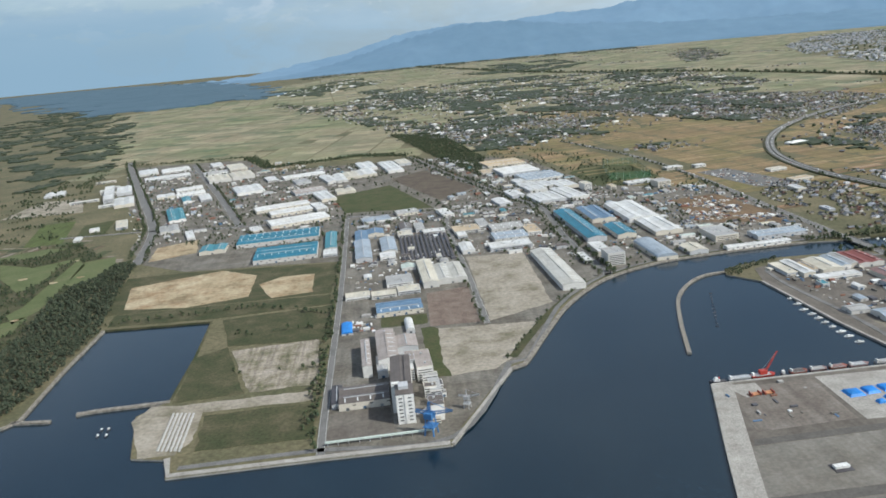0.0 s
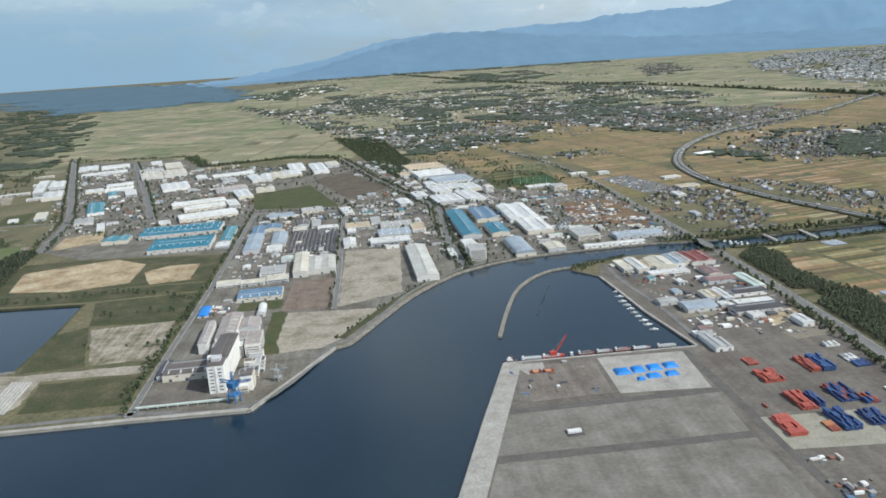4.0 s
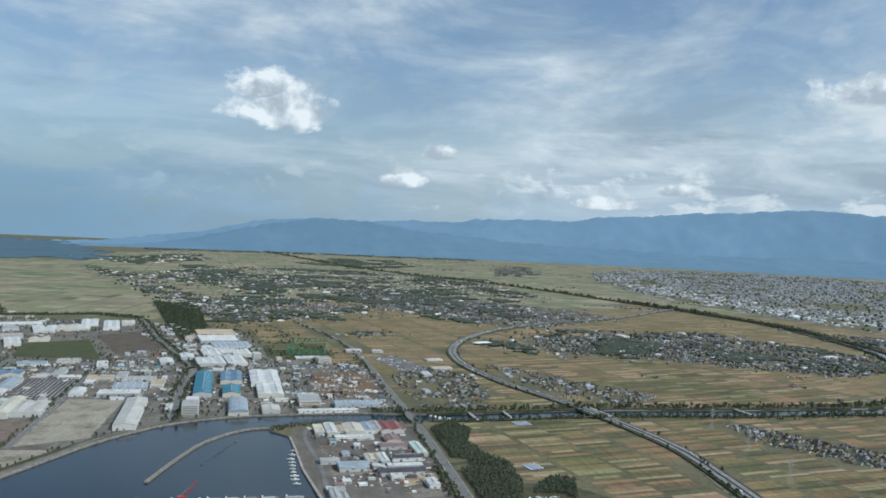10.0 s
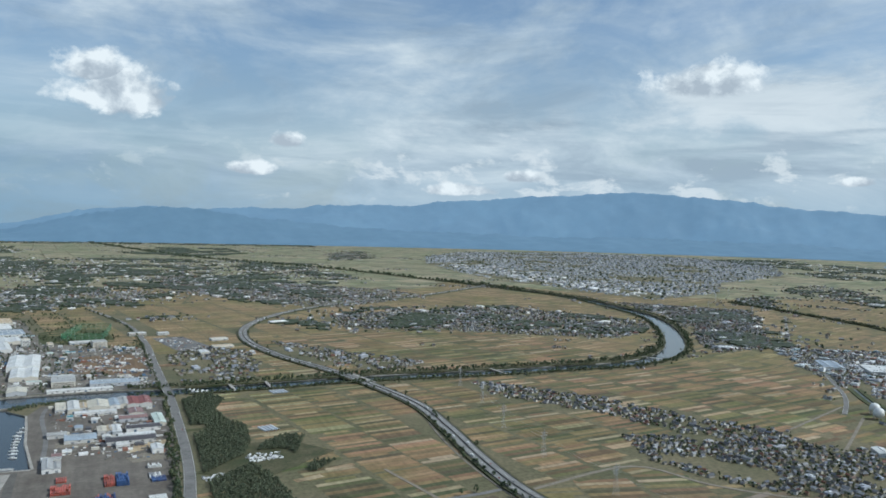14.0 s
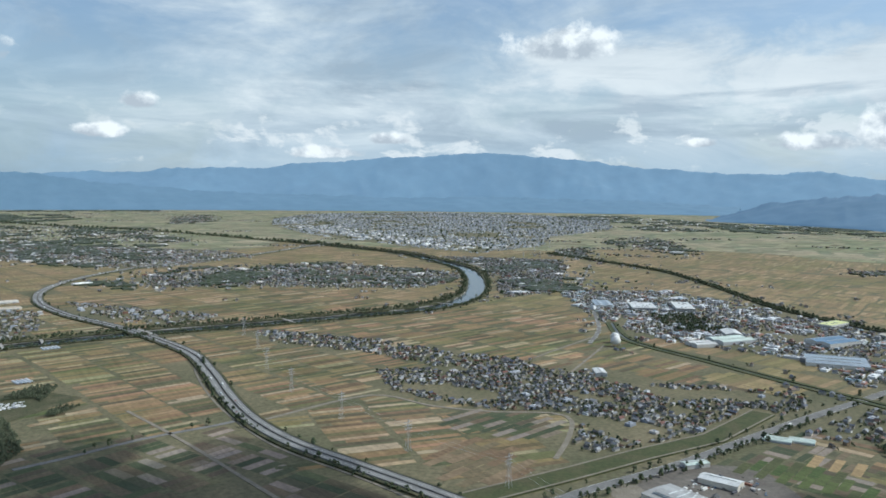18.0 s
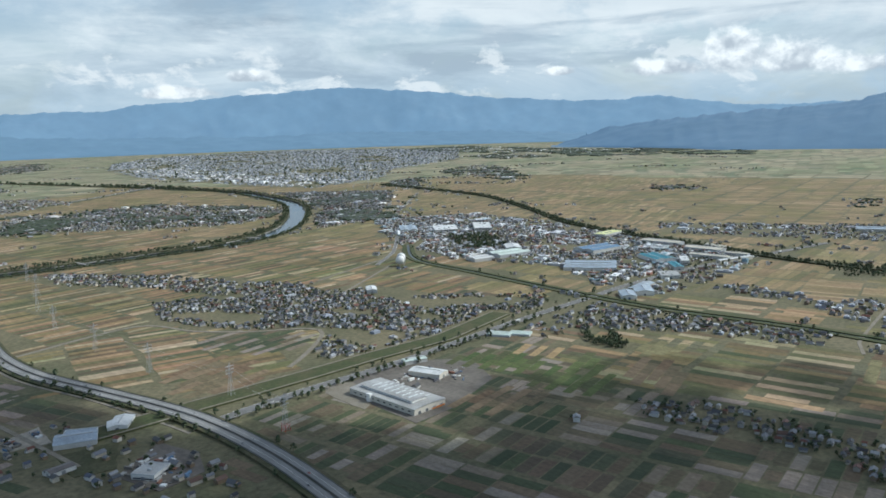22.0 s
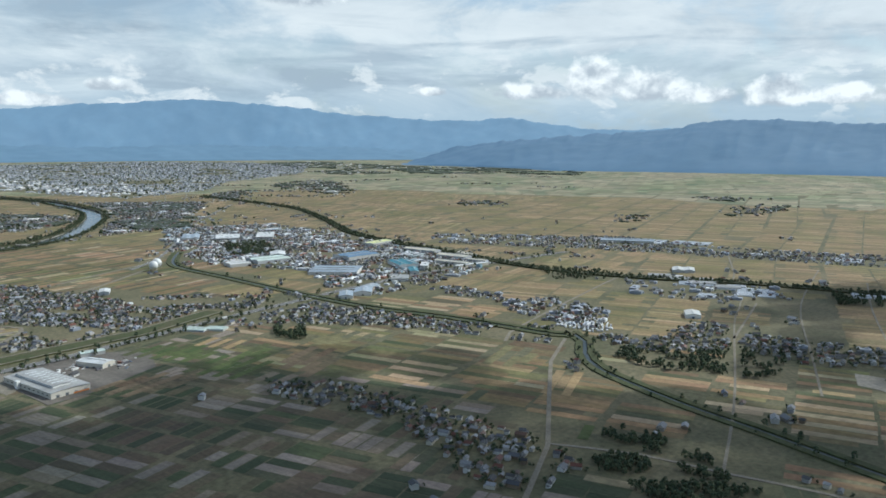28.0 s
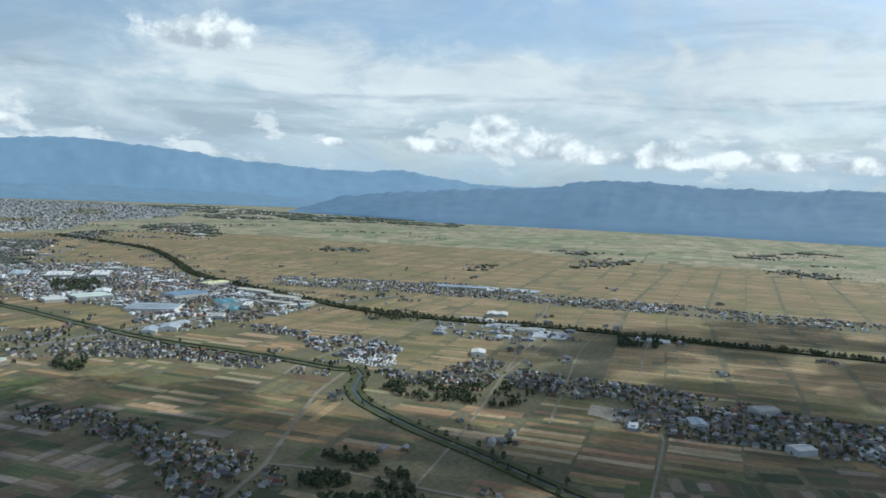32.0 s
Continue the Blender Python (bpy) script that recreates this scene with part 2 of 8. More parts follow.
    # distance haze painted as glow; the noise hints at folds in it
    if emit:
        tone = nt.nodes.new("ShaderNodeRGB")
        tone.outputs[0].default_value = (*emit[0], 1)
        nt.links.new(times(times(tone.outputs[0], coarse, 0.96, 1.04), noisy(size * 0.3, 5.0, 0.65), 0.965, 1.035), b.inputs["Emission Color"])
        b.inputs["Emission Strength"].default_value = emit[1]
    return m


M_GROUND = material("grass_and_soil", [(0.082, 0.085, 0.044), (0.121, 0.110, 0.062), (0.160, 0.137, 0.081)], size=160, grain=9, vary=0.4)
M_PADDY = material("harvested_paddy", [(0.258, 0.166, 0.090), (0.219, 0.143, 0.075), (0.305, 0.207, 0.117), (0.185, 0.123, 0.069), (0.237, 0.163, 0.085), (0.137, 0.120, 0.058), (0.279, 0.168, 0.100), (0.175, 0.130, 0.069), (0.348, 0.249, 0.156), (0.223, 0.155, 0.077), (0.153, 0.101, 0.061), (0.249, 0.168, 0.090), (0.214, 0.130, 0.077), (0.114, 0.101, 0.051), (0.084, 0.087, 0.045), (0.310, 0.237, 0.153), (0.109, 0.105, 0.050), (0.132, 0.089, 0.052), (0.347, 0.272, 0.179), (0.180, 0.151, 0.069), (0.095, 0.080, 0.047)],
                   pick="island", size=330, grain=12, vary=0.26, streak=(12, 9), drift=(360, (0.64, 0.86, 0.64), 0.8))
M_STUBBLE = material("even_stubble", [(0.245, 0.177, 0.096), (0.226, 0.164, 0.087), (0.275, 0.196, 0.109), (0.206, 0.150, 0.080), (0.238, 0.172, 0.090), (0.182, 0.141, 0.073), (0.254, 0.177, 0.100), (0.218, 0.164, 0.082), (0.294, 0.215, 0.125), (0.198, 0.139, 0.077), (0.156, 0.132, 0.068)],
                     pick="island", size=260, grain=10, vary=0.26, streak=(14, 7), drift=(300, (0.66, 0.82, 0.62), 0.85))
M_PLOT = material("vegetable_plots", [(0.133, 0.095, 0.063), (0.103, 0.085, 0.051), (0.196, 0.152, 0.114), (0.057, 0.067, 0.037), (0.128, 0.100, 0.063), (0.220, 0.176, 0.148), (0.068, 0.076, 0.041), (0.147, 0.110, 0.071), (0.049, 0.061, 0.032), (0.073, 0.085, 0.041), (0.245, 0.195, 0.160), (0.122, 0.090, 0.057), (0.061, 0.074, 0.037), (0.098, 0.076, 0.051), (0.245, 0.200, 0.172), (0.084, 0.081, 0.049)],
                  pick="island", size=120, grain=6, vary=0.25, streak=(65, 5), drift=(300, (0.74, 0.88, 0.74), 0.7))
# straw colours made paler and greyer: distance haze mixed into the base
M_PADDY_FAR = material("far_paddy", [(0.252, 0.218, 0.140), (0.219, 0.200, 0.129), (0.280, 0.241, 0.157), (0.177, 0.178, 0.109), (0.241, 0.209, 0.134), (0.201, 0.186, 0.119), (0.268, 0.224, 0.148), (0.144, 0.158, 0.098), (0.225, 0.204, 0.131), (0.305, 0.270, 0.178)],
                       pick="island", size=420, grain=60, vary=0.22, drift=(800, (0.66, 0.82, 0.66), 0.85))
M_LAWN = material("mown_grass", [(0.042, 0.056, 0.020), (0.062, 0.070, 0.028), (0.078, 0.072, 0.036)], size=45, grain=5)
M_FAIRWAY = material("fairway_grass", [(0.085, 0.105, 0.042), (0.105, 0.125, 0.052), (0.125, 0.130, 0.062)], size=60, grain=6, vary=0.25)
M_ROUGH = material("rough_grass", [(0.037, 0.048, 0.019), (0.063, 0.064, 0.031), (0.106, 0.093, 0.054)], size=55, grain=5, vary=0.4)
M_SAND = material("bare_sand", [(0.22, 0.175, 0.105), (0.38, 0.31, 0.20), (0.45, 0.38, 0.26)], size=70, grain=9, vary=0.3, drift=(55, (0.62, 0.50, 0.42), 0.8))
M_GRAVEL = material("gravel_yard", [(0.15, 0.135, 0.09), (0.28, 0.25, 0.20), (0.34, 0.305, 0.25)], size=60, grain=8, vary=0.3)
M_YARD = material("asphalt_yard", [(0.098, 0.084, 0.070), (0.13, 0.115, 0.098), (0.165, 0.148, 0.126)], size=60, grain=7, streak=(88, 16), vary=0.22)
M_WORKYARD = material("pale_worn_yard", [(0.110, 0.101, 0.084), (0.154, 0.142, 0.121), (0.198, 0.184, 0.158)], size=48, grain=6, streak=(88, 14), vary=0.26, drift=(70, (0.70, 0.66, 0.60), 0.7))
M_SLAB = material("weathered_concrete_yard", [(0.142, 0.132, 0.113), (0.176, 0.165, 0.143), (0.211, 0.198, 0.174)], size=55, grain=6, streak=(86, 16), vary=0.2, drift=(45, (0.72, 0.68, 0.64), 0.6))
M_STRIP = material("dark_asphalt_strip", [(0.085, 0.080, 0.072), (0.105, 0.098, 0.088), (0.125, 0.117, 0.105)], size=25, grain=4, vary=0.2)
M_ROAD = material("road_asphalt", [(0.12, 0.118, 0.112), (0.16, 0.157, 0.15), (0.19, 0.186, 0.178)], size=30, grain=2)
M_TRACK = material("dirt_track", [(0.164, 0.143, 0.107), (0.230, 0.205, 0.164)], size=20, grain=2)
M_CONC = material("concrete", [(0.234, 0.219, 0.194), (0.312, 0.296, 0.266), (0.367, 0.350, 0.319)], size=25, grain=2)
M_ROCK = material("shore_stone", [(0.12, 0.11, 0.09), (0.22, 0.20, 0.17), (0.30, 0.28, 0.24)], size=8, grain=1.5, vary=0.5, bump=1.0)
M_MARK = material("road_paint", [(0.65, 0.65, 0.62), (0.75, 0.75, 0.72)], size=10, grain=1)
M_WALLS = material("house_walls", [(0.429, 0.413, 0.374), (0.281, 0.257, 0.218), (0.530, 0.523, 0.499), (0.328, 0.312, 0.289), (0.195, 0.148, 0.101), (0.468, 0.429, 0.351)], pick="island", size=14, grain=1.5, vary=0.15)
M_ROOFS = material("house_roofs", [(0.155, 0.16, 0.175), (0.26, 0.265, 0.275), (0.055, 0.058, 0.066), (0.09, 0.095, 0.105), (0.035, 0.036, 0.04), (0.15, 0.155, 0.165), (0.10, 0.06, 0.045), (0.07, 0.075, 0.085), (0.06, 0.06, 0.06), (0.21, 0.215, 0.225), (0.12, 0.05, 0.035), (0.08, 0.09, 0.12)],
                   pick="island", size=14, grain=1.0, vary=0.2, rough=0.55)
M_WALL1 = material("house_wall", [(0.429, 0.413, 0.374), (0.281, 0.257, 0.218), (0.530, 0.523, 0.499), (0.328, 0.312, 0.289), (0.195, 0.148, 0.101), (0.468, 0.429, 0.351)], pick="object", size=14, grain=1.5, vary=0.15)
M_ROOF1 = material("house_roof", [(0.155, 0.16, 0.175), (0.26, 0.265, 0.275), (0.055, 0.058, 0.066), (0.09, 0.095, 0.105), (0.035, 0.036, 0.04), (0.15, 0.155, 0.165), (0.10, 0.06, 0.045), (0.07, 0.075, 0.085), (0.06, 0.06, 0.06), (0.21, 0.215, 0.225), (0.12, 0.05, 0.035)],
                   pick="object", size=14, grain=1.0, vary=0.2, rough=0.55)
M_BLOCK = material("town_blocks", [(0.570, 0.578, 0.594), (0.362, 0.385, 0.422), (0.294, 0.316, 0.360), (0.329, 0.350, 0.396), (0.449, 0.430, 0.422), (0.259, 0.281, 0.324), (0.406, 0.430, 0.468), (0.640, 0.648, 0.656), (0.311, 0.332, 0.378), (0.380, 0.395, 0.422), (0.346, 0.368, 0.406)], pick="island", size=30, grain=3, vary=0.12)
M_SHEDS = material("works_roofs", [(0.636, 0.644, 0.650), (0.447, 0.461, 0.481), (0.224, 0.322, 0.374), (0.688, 0.696, 0.703), (0.292, 0.304, 0.320), (0.533, 0.522, 0.490), (0.344, 0.357, 0.383), (0.189, 0.191, 0.205), (0.602, 0.618, 0.641), (0.310, 0.174, 0.134), (0.361, 0.392, 0.392), (0.499, 0.505, 0.516)], pick="island", size=25, grain=3, vary=0.14)
M_CROP = material("green_crop", [(0.058, 0.084, 0.026), (0.078, 0.098, 0.032), (0.070, 0.078, 0.032)], pick="island", size=45, grain=4, vary=0.3, streak=(14, 6))
M_GOLD = material("yellow_crop", [(0.200, 0.168, 0.069), (0.160, 0.144, 0.069), (0.124, 0.118, 0.069)], pick="island", size=30, grain=4, vary=0.35, streak=(20, 7))
M_SOIL = material("reddish_soil", [(0.152, 0.103, 0.060), (0.184, 0.134, 0.081), (0.138, 0.110, 0.063)], pick="island", size=60, grain=6, vary=0.3, streak=(12, 8))
M_STRAW = material("pale_straw", [(0.34, 0.235, 0.12), (0.29, 0.205, 0.105), (0.25, 0.18, 0.095)], pick="island", size=50, grain=5, vary=0.25, streak=(14, 9))
M_EXPRESS = material("worn_concrete_road", [(0.162, 0.160, 0.154), (0.198, 0.196, 0.187), (0.228, 0.224, 0.216)], size=45, grain=3, vary=0.15)
M_FILM = material("greenhouse_film", [(0.50, 0.52, 0.54), (0.62, 0.64, 0.66), (0.40, 0.43, 0.46)], pick="island", rough=0.35, size=20, grain=3, vary=0.12)
M_LEAF = material("foliage", [(0.037, 0.054, 0.028), (0.053, 0.073, 0.036), (0.069, 0.087, 0.041), (0.044, 0.063, 0.037), (0.083, 0.090, 0.046)], pick="island", size=18, grain=2, vary=0.3)
M_PINE = material("dark_pine_foliage", [(0.034, 0.047, 0.029), (0.047, 0.060, 0.035), (0.060, 0.069, 0.043), (0.042, 0.054, 0.035)], pick="island", size=120, grain=8, vary=0.25)
M_COPPICE = material("grey_green_foliage", [(0.066, 0.082, 0.048), (0.084, 0.100, 0.058), (0.058, 0.072, 0.044), (0.096, 0.106, 0.064)], pick="island", size=40, grain=3, vary=0.3)
M_PALE = material("pale_town_walls", [(0.80, 0.79, 0.76), (0.72, 0.70, 0.68), (0.62, 0.58, 0.55), (0.82, 0.82, 0.81), (0.50, 0.50, 0.51)], pick="island", size=30, grain=3, vary=0.1)
M_BARK = material("bark", [(0.10, 0.075, 0.05), (0.16, 0.13, 0.10)], size=2, grain=0.5)
# the ranges glow blue: distance haze is painted into their emission
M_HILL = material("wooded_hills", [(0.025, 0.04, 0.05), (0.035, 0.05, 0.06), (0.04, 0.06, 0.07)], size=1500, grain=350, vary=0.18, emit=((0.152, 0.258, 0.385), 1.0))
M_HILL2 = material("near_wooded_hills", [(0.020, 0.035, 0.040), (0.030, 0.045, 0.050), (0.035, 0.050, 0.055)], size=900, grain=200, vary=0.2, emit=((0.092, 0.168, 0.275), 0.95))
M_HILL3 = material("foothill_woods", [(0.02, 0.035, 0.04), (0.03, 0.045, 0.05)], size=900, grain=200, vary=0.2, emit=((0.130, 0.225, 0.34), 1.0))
# dark forest colours plus blue emission painted in for the haze
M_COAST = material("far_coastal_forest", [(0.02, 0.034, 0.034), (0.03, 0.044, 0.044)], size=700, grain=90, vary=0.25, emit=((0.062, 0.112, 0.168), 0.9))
M_WATER = material("harbour_water", [(0.007, 0.018, 0.029), (0.011, 0.024, 0.036)], rough=0.14, size=220, grain=9, vary=0.2, bump=0.35, spec=0.42)
M_RIVER = material("river_water", [(0.02, 0.03, 0.035), (0.03, 0.04, 0.045)], rough=0.1, size=120, grain=6, vary=0.2, bump=0.3, spec=0.5)

M_DRAIN = material("dark_drain_water", [(0.016, 0.024, 0.020), (0.026, 0.034, 0.028)], rough=0.3, size=60, grain=5, vary=0.2, spec=0.22)


# ---- mesh helpers ----
class Geo:
    """Vertices and faces in true metres, with a material slot for each face."""

    def __init__(self):
        self.v, self.f, self.m = [], [], []

    def add(self, verts, faces, slot=0):
        o = len(self.v)
        self.v.extend(verts)
        self.f.extend([tuple(i + o for i in q) for q in faces])
        self.m.extend([slot] * len(faces))
        return self

    def box(self, x0, y0, z0, x1, y1, z1, slot=0, bottom=False):
        v = [(x0, y0, z0), (x1, y0, z0), (x1, y1, z0), (x0, y1, z0), (x0, y0, z1), (x1, y0, z1), (x1, y1, z1), (x0, y1, z1)]
        f = [(0, 1, 5, 4), (1, 2, 6, 5), (2, 3, 7, 6), (3, 0, 4, 7), (4, 5, 6, 7)]
        return self.add(v, f + [(3, 2, 1, 0)] if bottom else f, slot)

    def gable(self, x0, y0, x1, y1, z, rise, over=0.6, thick=0.35, slot=0):
        """A pitched roof with its ridge along x, eaves at z."""
        ym = (y0 + y1) / 2
        a, b, c, d = x0 - over, x1 + over, y0 - over, y1 + over
        drop = rise * over / max(0.1, (y1 - y0) / 2)
        lo, hi = z - drop, z + rise
        v = [(a, c, lo), (b, c, lo), (b, ym, hi), (a, ym, hi), (a, d, lo), (b, d, lo)]
        v += [(x, y, h + thick) for x, y, h in v]
        f = [(6, 7, 8, 9), (9, 8, 11, 10), (0, 3, 2, 1), (3, 4, 5, 2), (0, 1, 7, 6), (5, 4, 10, 11), (0, 6, 9, 3), (3, 9, 10, 4), (1, 2, 8, 7), (2, 5, 11, 8)]
        return self.add(v, f, slot)

    def tube(self, p, q, r0, r1, n=6, slot=0, cap=True):
        p, q = Vector(p), Vector(q)
        d = (q - p).normalized()
        s = d.orthogonal().normalized()
        t = d.cross(s)
        ring = [(s * math.cos(2 * math.pi * i / n) + t * math.sin(2 * math.pi * i / n)) for i in range(n)]
        v = [tuple(p + k * r0) for k in ring] + [tuple(q + k * r1) for k in ring]
        f = [(i, (i + 1) % n, n + (i + 1) % n, n + i) for i in range(n)]
        if cap:
            f += [tuple(range(n, 2 * n)), tuple(reversed(range(n)))]
        return self.add(v, f, slot)

    def ribbon(self, pts, width, z0, z1, slot=0, off=0.0, side=True):
        """A band along a line: its top at z1, its edges going down to z0."""
        v, n = [], len(pts)
        for i in range(n):
            a, b = Vector(pts[max(0, i - 1)][:2]), Vector(pts[min(n - 1, i + 1)][:2])
            d = (b - a).normalized()
            s = Vector((-d.y, d.x))
            c = Vector(pts[i][:2]) + s * off
            for k, z in ((-0.5, z0), (-0.5, z1), (0.5, z1), (0.5, z0)):
                e = c + s * (k * width)
                v.append((e.x, e.y, z))
        f = []
        for i in range(n - 1):
            o = 4 * i
            f.append((o + 1, o + 5, o + 6, o + 2)[::-1])
            if side:
                f += [(o, o + 1, o + 5, o + 4)[::-1], (o + 2, o + 3, o + 7, o + 6)[::-1]]
        if side:
            f += [(0, 3, 2, 1), (4 * n - 4, 4 * n - 3, 4 * n - 2, 4 * n - 1)]
        return self.add(v, f, slot)

    def plate(self, outline, z0, z1, slot=0):
        """A flat slab with any outline."""
        n = len(outline)
        area = sum(outline[i][0] * outline[(i + 1) % n][1] - outline[(i + 1) % n][0] * outline[i][1] for i in range(n))
        if area < 0:
            outline = outline[::-1]
        from_top = [Vector((x, y, z1)) for x, y in outline]
        tris = tessellate([from_top])
        v = [(x, y, z1) for x, y in outline] + [(x, y, z0) for x, y in outline]
        f = []
        for a, b, c in tris:
            e = (from_top[b] - from_top[a]).cross(from_top[c] - from_top[a])
            f.append((a, b, c) if e.z > 0 else (a, c, b))
        f += [(i, n + i, n + (i + 1) % n, (i + 1) % n) for i in range(n)]
        return self.add(v, f, slot)


def tessellate(loops):
    from mathutils.geometry import tessellate_polygon
    return tessellate_polygon(loops)


def mesh_of(name, geo, mats):
    me = bpy.data.meshes.new(name)
    me.from_pydata((np.array(geo.v, dtype=float).reshape(-1, 3) * U).tolist(), [], geo.f)
    for m in mats if isinstance(mats, (list, tuple)) else [mats]:
        me.materials.append(m)
    if len(me.materials) > 1:
        me.polygons.foreach_set("material_index", geo.m)
    me.update()
    return me


def part(name, geo, mats, parent=None, label=""):
    """One mesh object, as a part of parent or alone."""
    ob = new(name, geo if isinstance(geo, bpy.types.Mesh) else mesh_of(name, geo, mats))
    if parent:
        ob.parent = parent
    return tagged(ob, label)


def thing(name, x, y, z=0.0, turn=0.0, label="", category="", group="", kind=""):
    ob = new(name)
    ob.empty_display_size = 1.0
    ob.matrix_world = pose(x * U, y * U, z * U, 0, 0, turn)
    return tagged(ob, label, category, group, kind)


def whole(name, geo, mats, label="", category="", group="", kind=""):
    return tagged(part(name, geo, mats), label, category, group, kind)


def curve_through(pts, step=40.0):
    """The points joined by a smooth line (Catmull-Rom)."""
    out, n = [], len(pts)
    P = [Vector(p) for p in pts]
    for i in range(n - 1):
        a, b, c, d = P[max(0, i - 1)], P[i], P[i + 1], P[min(n - 1, i + 2)]
        k = max(1, int((c - b).length / step))
        for j in range(k):
            t = j / k
            q = 0.5 * ((2 * b) + (c - a) * t + (2 * a - 5 * b + 4 * c - d) * t * t + (3 * b - a - 3 * c + d) * t ** 3)
            out.append((q.x, q.y))
    return out + [tuple(P[-1])]


def inside(x, y, outline):
    """Which of the points x, y lie in the outline."""
    x, y = np.asarray(x, float), np.asarray(y, float)
    hit, n = np.zeros(x.shape, bool), len(outline)
    for i in range(n):
        (x0, y0), (x1, y1) = outline[i], outline[(i + 1) % n]
        if y0 == y1:
            continue
        cross = ((y0 > y) != (y1 > y)) & (x < (x1 - x0) * (y - y0) / (y1 - y0) + x0)
        hit ^= cross
    return hit


def near_line(x, y, pts, gap):
    """Which of the points lie within gap of the line."""
    x, y = np.asarray(x, float), np.asarray(y, float)
    hit = np.zeros(x.shape, bool)
    for (x0, y0), (x1, y1) in zip(pts, pts[1:]):
        dx, dy = x1 - x0, y1 - y0
        t = np.clip(((x - x0) * dx + (y - y0) * dy) / max(1e-6, dx * dx + dy * dy), 0, 1)
        hit |= np.hypot(x - x0 - t * dx, y - y0 - t * dy) < gap
    return hit


# ---- the plan, in true metres: x to the right, y ahead of the first view ----
SHORE_W = [(-700, -3000), (-900, 300), (-760, 900), (-648, 1143), (-628, 1166), (-634, 1352), (-631, 1562), (-506, 1552), (-407, 1543), (-397, 1348), (-396, 1176),
           (-438, 1131), (-405, 997), (-352, 982), (-341, 932), (-145, 933), (35, 930), (92, 1040), (149, 1150), (173, 1162), (232, 1280), (292, 1395), (359, 1487), (424, 1550), (510, 1596), (598, 1622), (764, 1638), (900, 1640)]
SHORE_E = [(900, 1545), (786, 1555), (700, 1535), (655, 1515), (645, 1480), (690, 1420), (700, 1300), (708, 1185), (726, 1060), (733, 1012), (419, 1016), (363, 832), (321, 689), (115, 0), (60, -3000)]
RIVER = curve_through([(900, 1592), (1134, 1590), (1509, 1616), (1712, 1612), (1924, 1600), (2172, 1608), (2375, 1612), (2600, 1690), (2837, 1895), (3120, 2280), (3330, 2650), (3424, 2926), (3500, 3300), (3560, 3700), (3510, 4211), (3300, 5200)], 60)
EXPRESS = curve_through([(3549, 4831), (2691, 4040), (2104, 3690), (1656, 3266), (1400, 2830), (1318, 2440), (1358, 2060), (1467, 1690), (1535, 1299), (1520, 1048), (1490, 831), (1475, 648), (1488, 487), (1530, 330), (1568, 193), (1590, 83), (1598, -60), (1588, -220), (1560, -420), (1500, -800)], 25)
BRIDGE_ROAD = curve_through([(769, 3578), (925, 2964), (974, 2456), (983, 2000), (990, 1650), (993, 1480), (985, 1000), (966, 748), (951, 614), (930, 300)], 40)
PREF_ROAD = curve_through([(1598, 75), (1756, 92), (1941, 96), (2178, 122), (2365, 140), (2545, 152), (2713, 165), (2996, 160), (3230, 120), (3600, 60)], 40)
LEVEE = [(1440, 146), (1602, 149), (1802, 150), (1928, 154), (2095, 150), (2300, 200)]
VILLAGE_ROAD = curve_through([(1491, 636), (1734, 690), (1801, 560), (1876, 470), (1965, 405), (1962, 350), (1880, 270), (1804, 212)], 25)
STRAIGHT_ROAD = [(2567, -518), (2418, -575), (2262, -664), (2093, -762), (1957, -816), (1800, -890)]
DRAIN_S = curve_through([(2620, -500), (2571, -557), (2500, -595), (2425, -665), (2348, -824), (2303, -954), (2238, -1125), (2190, -1300), (2130, -1600)], 40)
DRAIN_M = curve_through([(2790, 1080), (2623, 842), (2590, 556), (2562, 291), (2548, -9), (2571, -185), (2582, -311), (2584, -484), (2600, -520)], 40)
DIKE_E = curve_through([(4420, 3300), (4319, 2710), (4180, 2100), (3840, 1485), (3560, 1060), (3440, 760), (3345, 400), (3240, -30), (3266, -352), (3364, -653), (3417, -1086), (3470, -1417), (3560, -2200)], 50)
DIKE_N = curve_through([(-280, 19000), (1170, 11784), (1781, 9161), (2800, 6910), (3246, 5361), (3560, 4400)], 200)
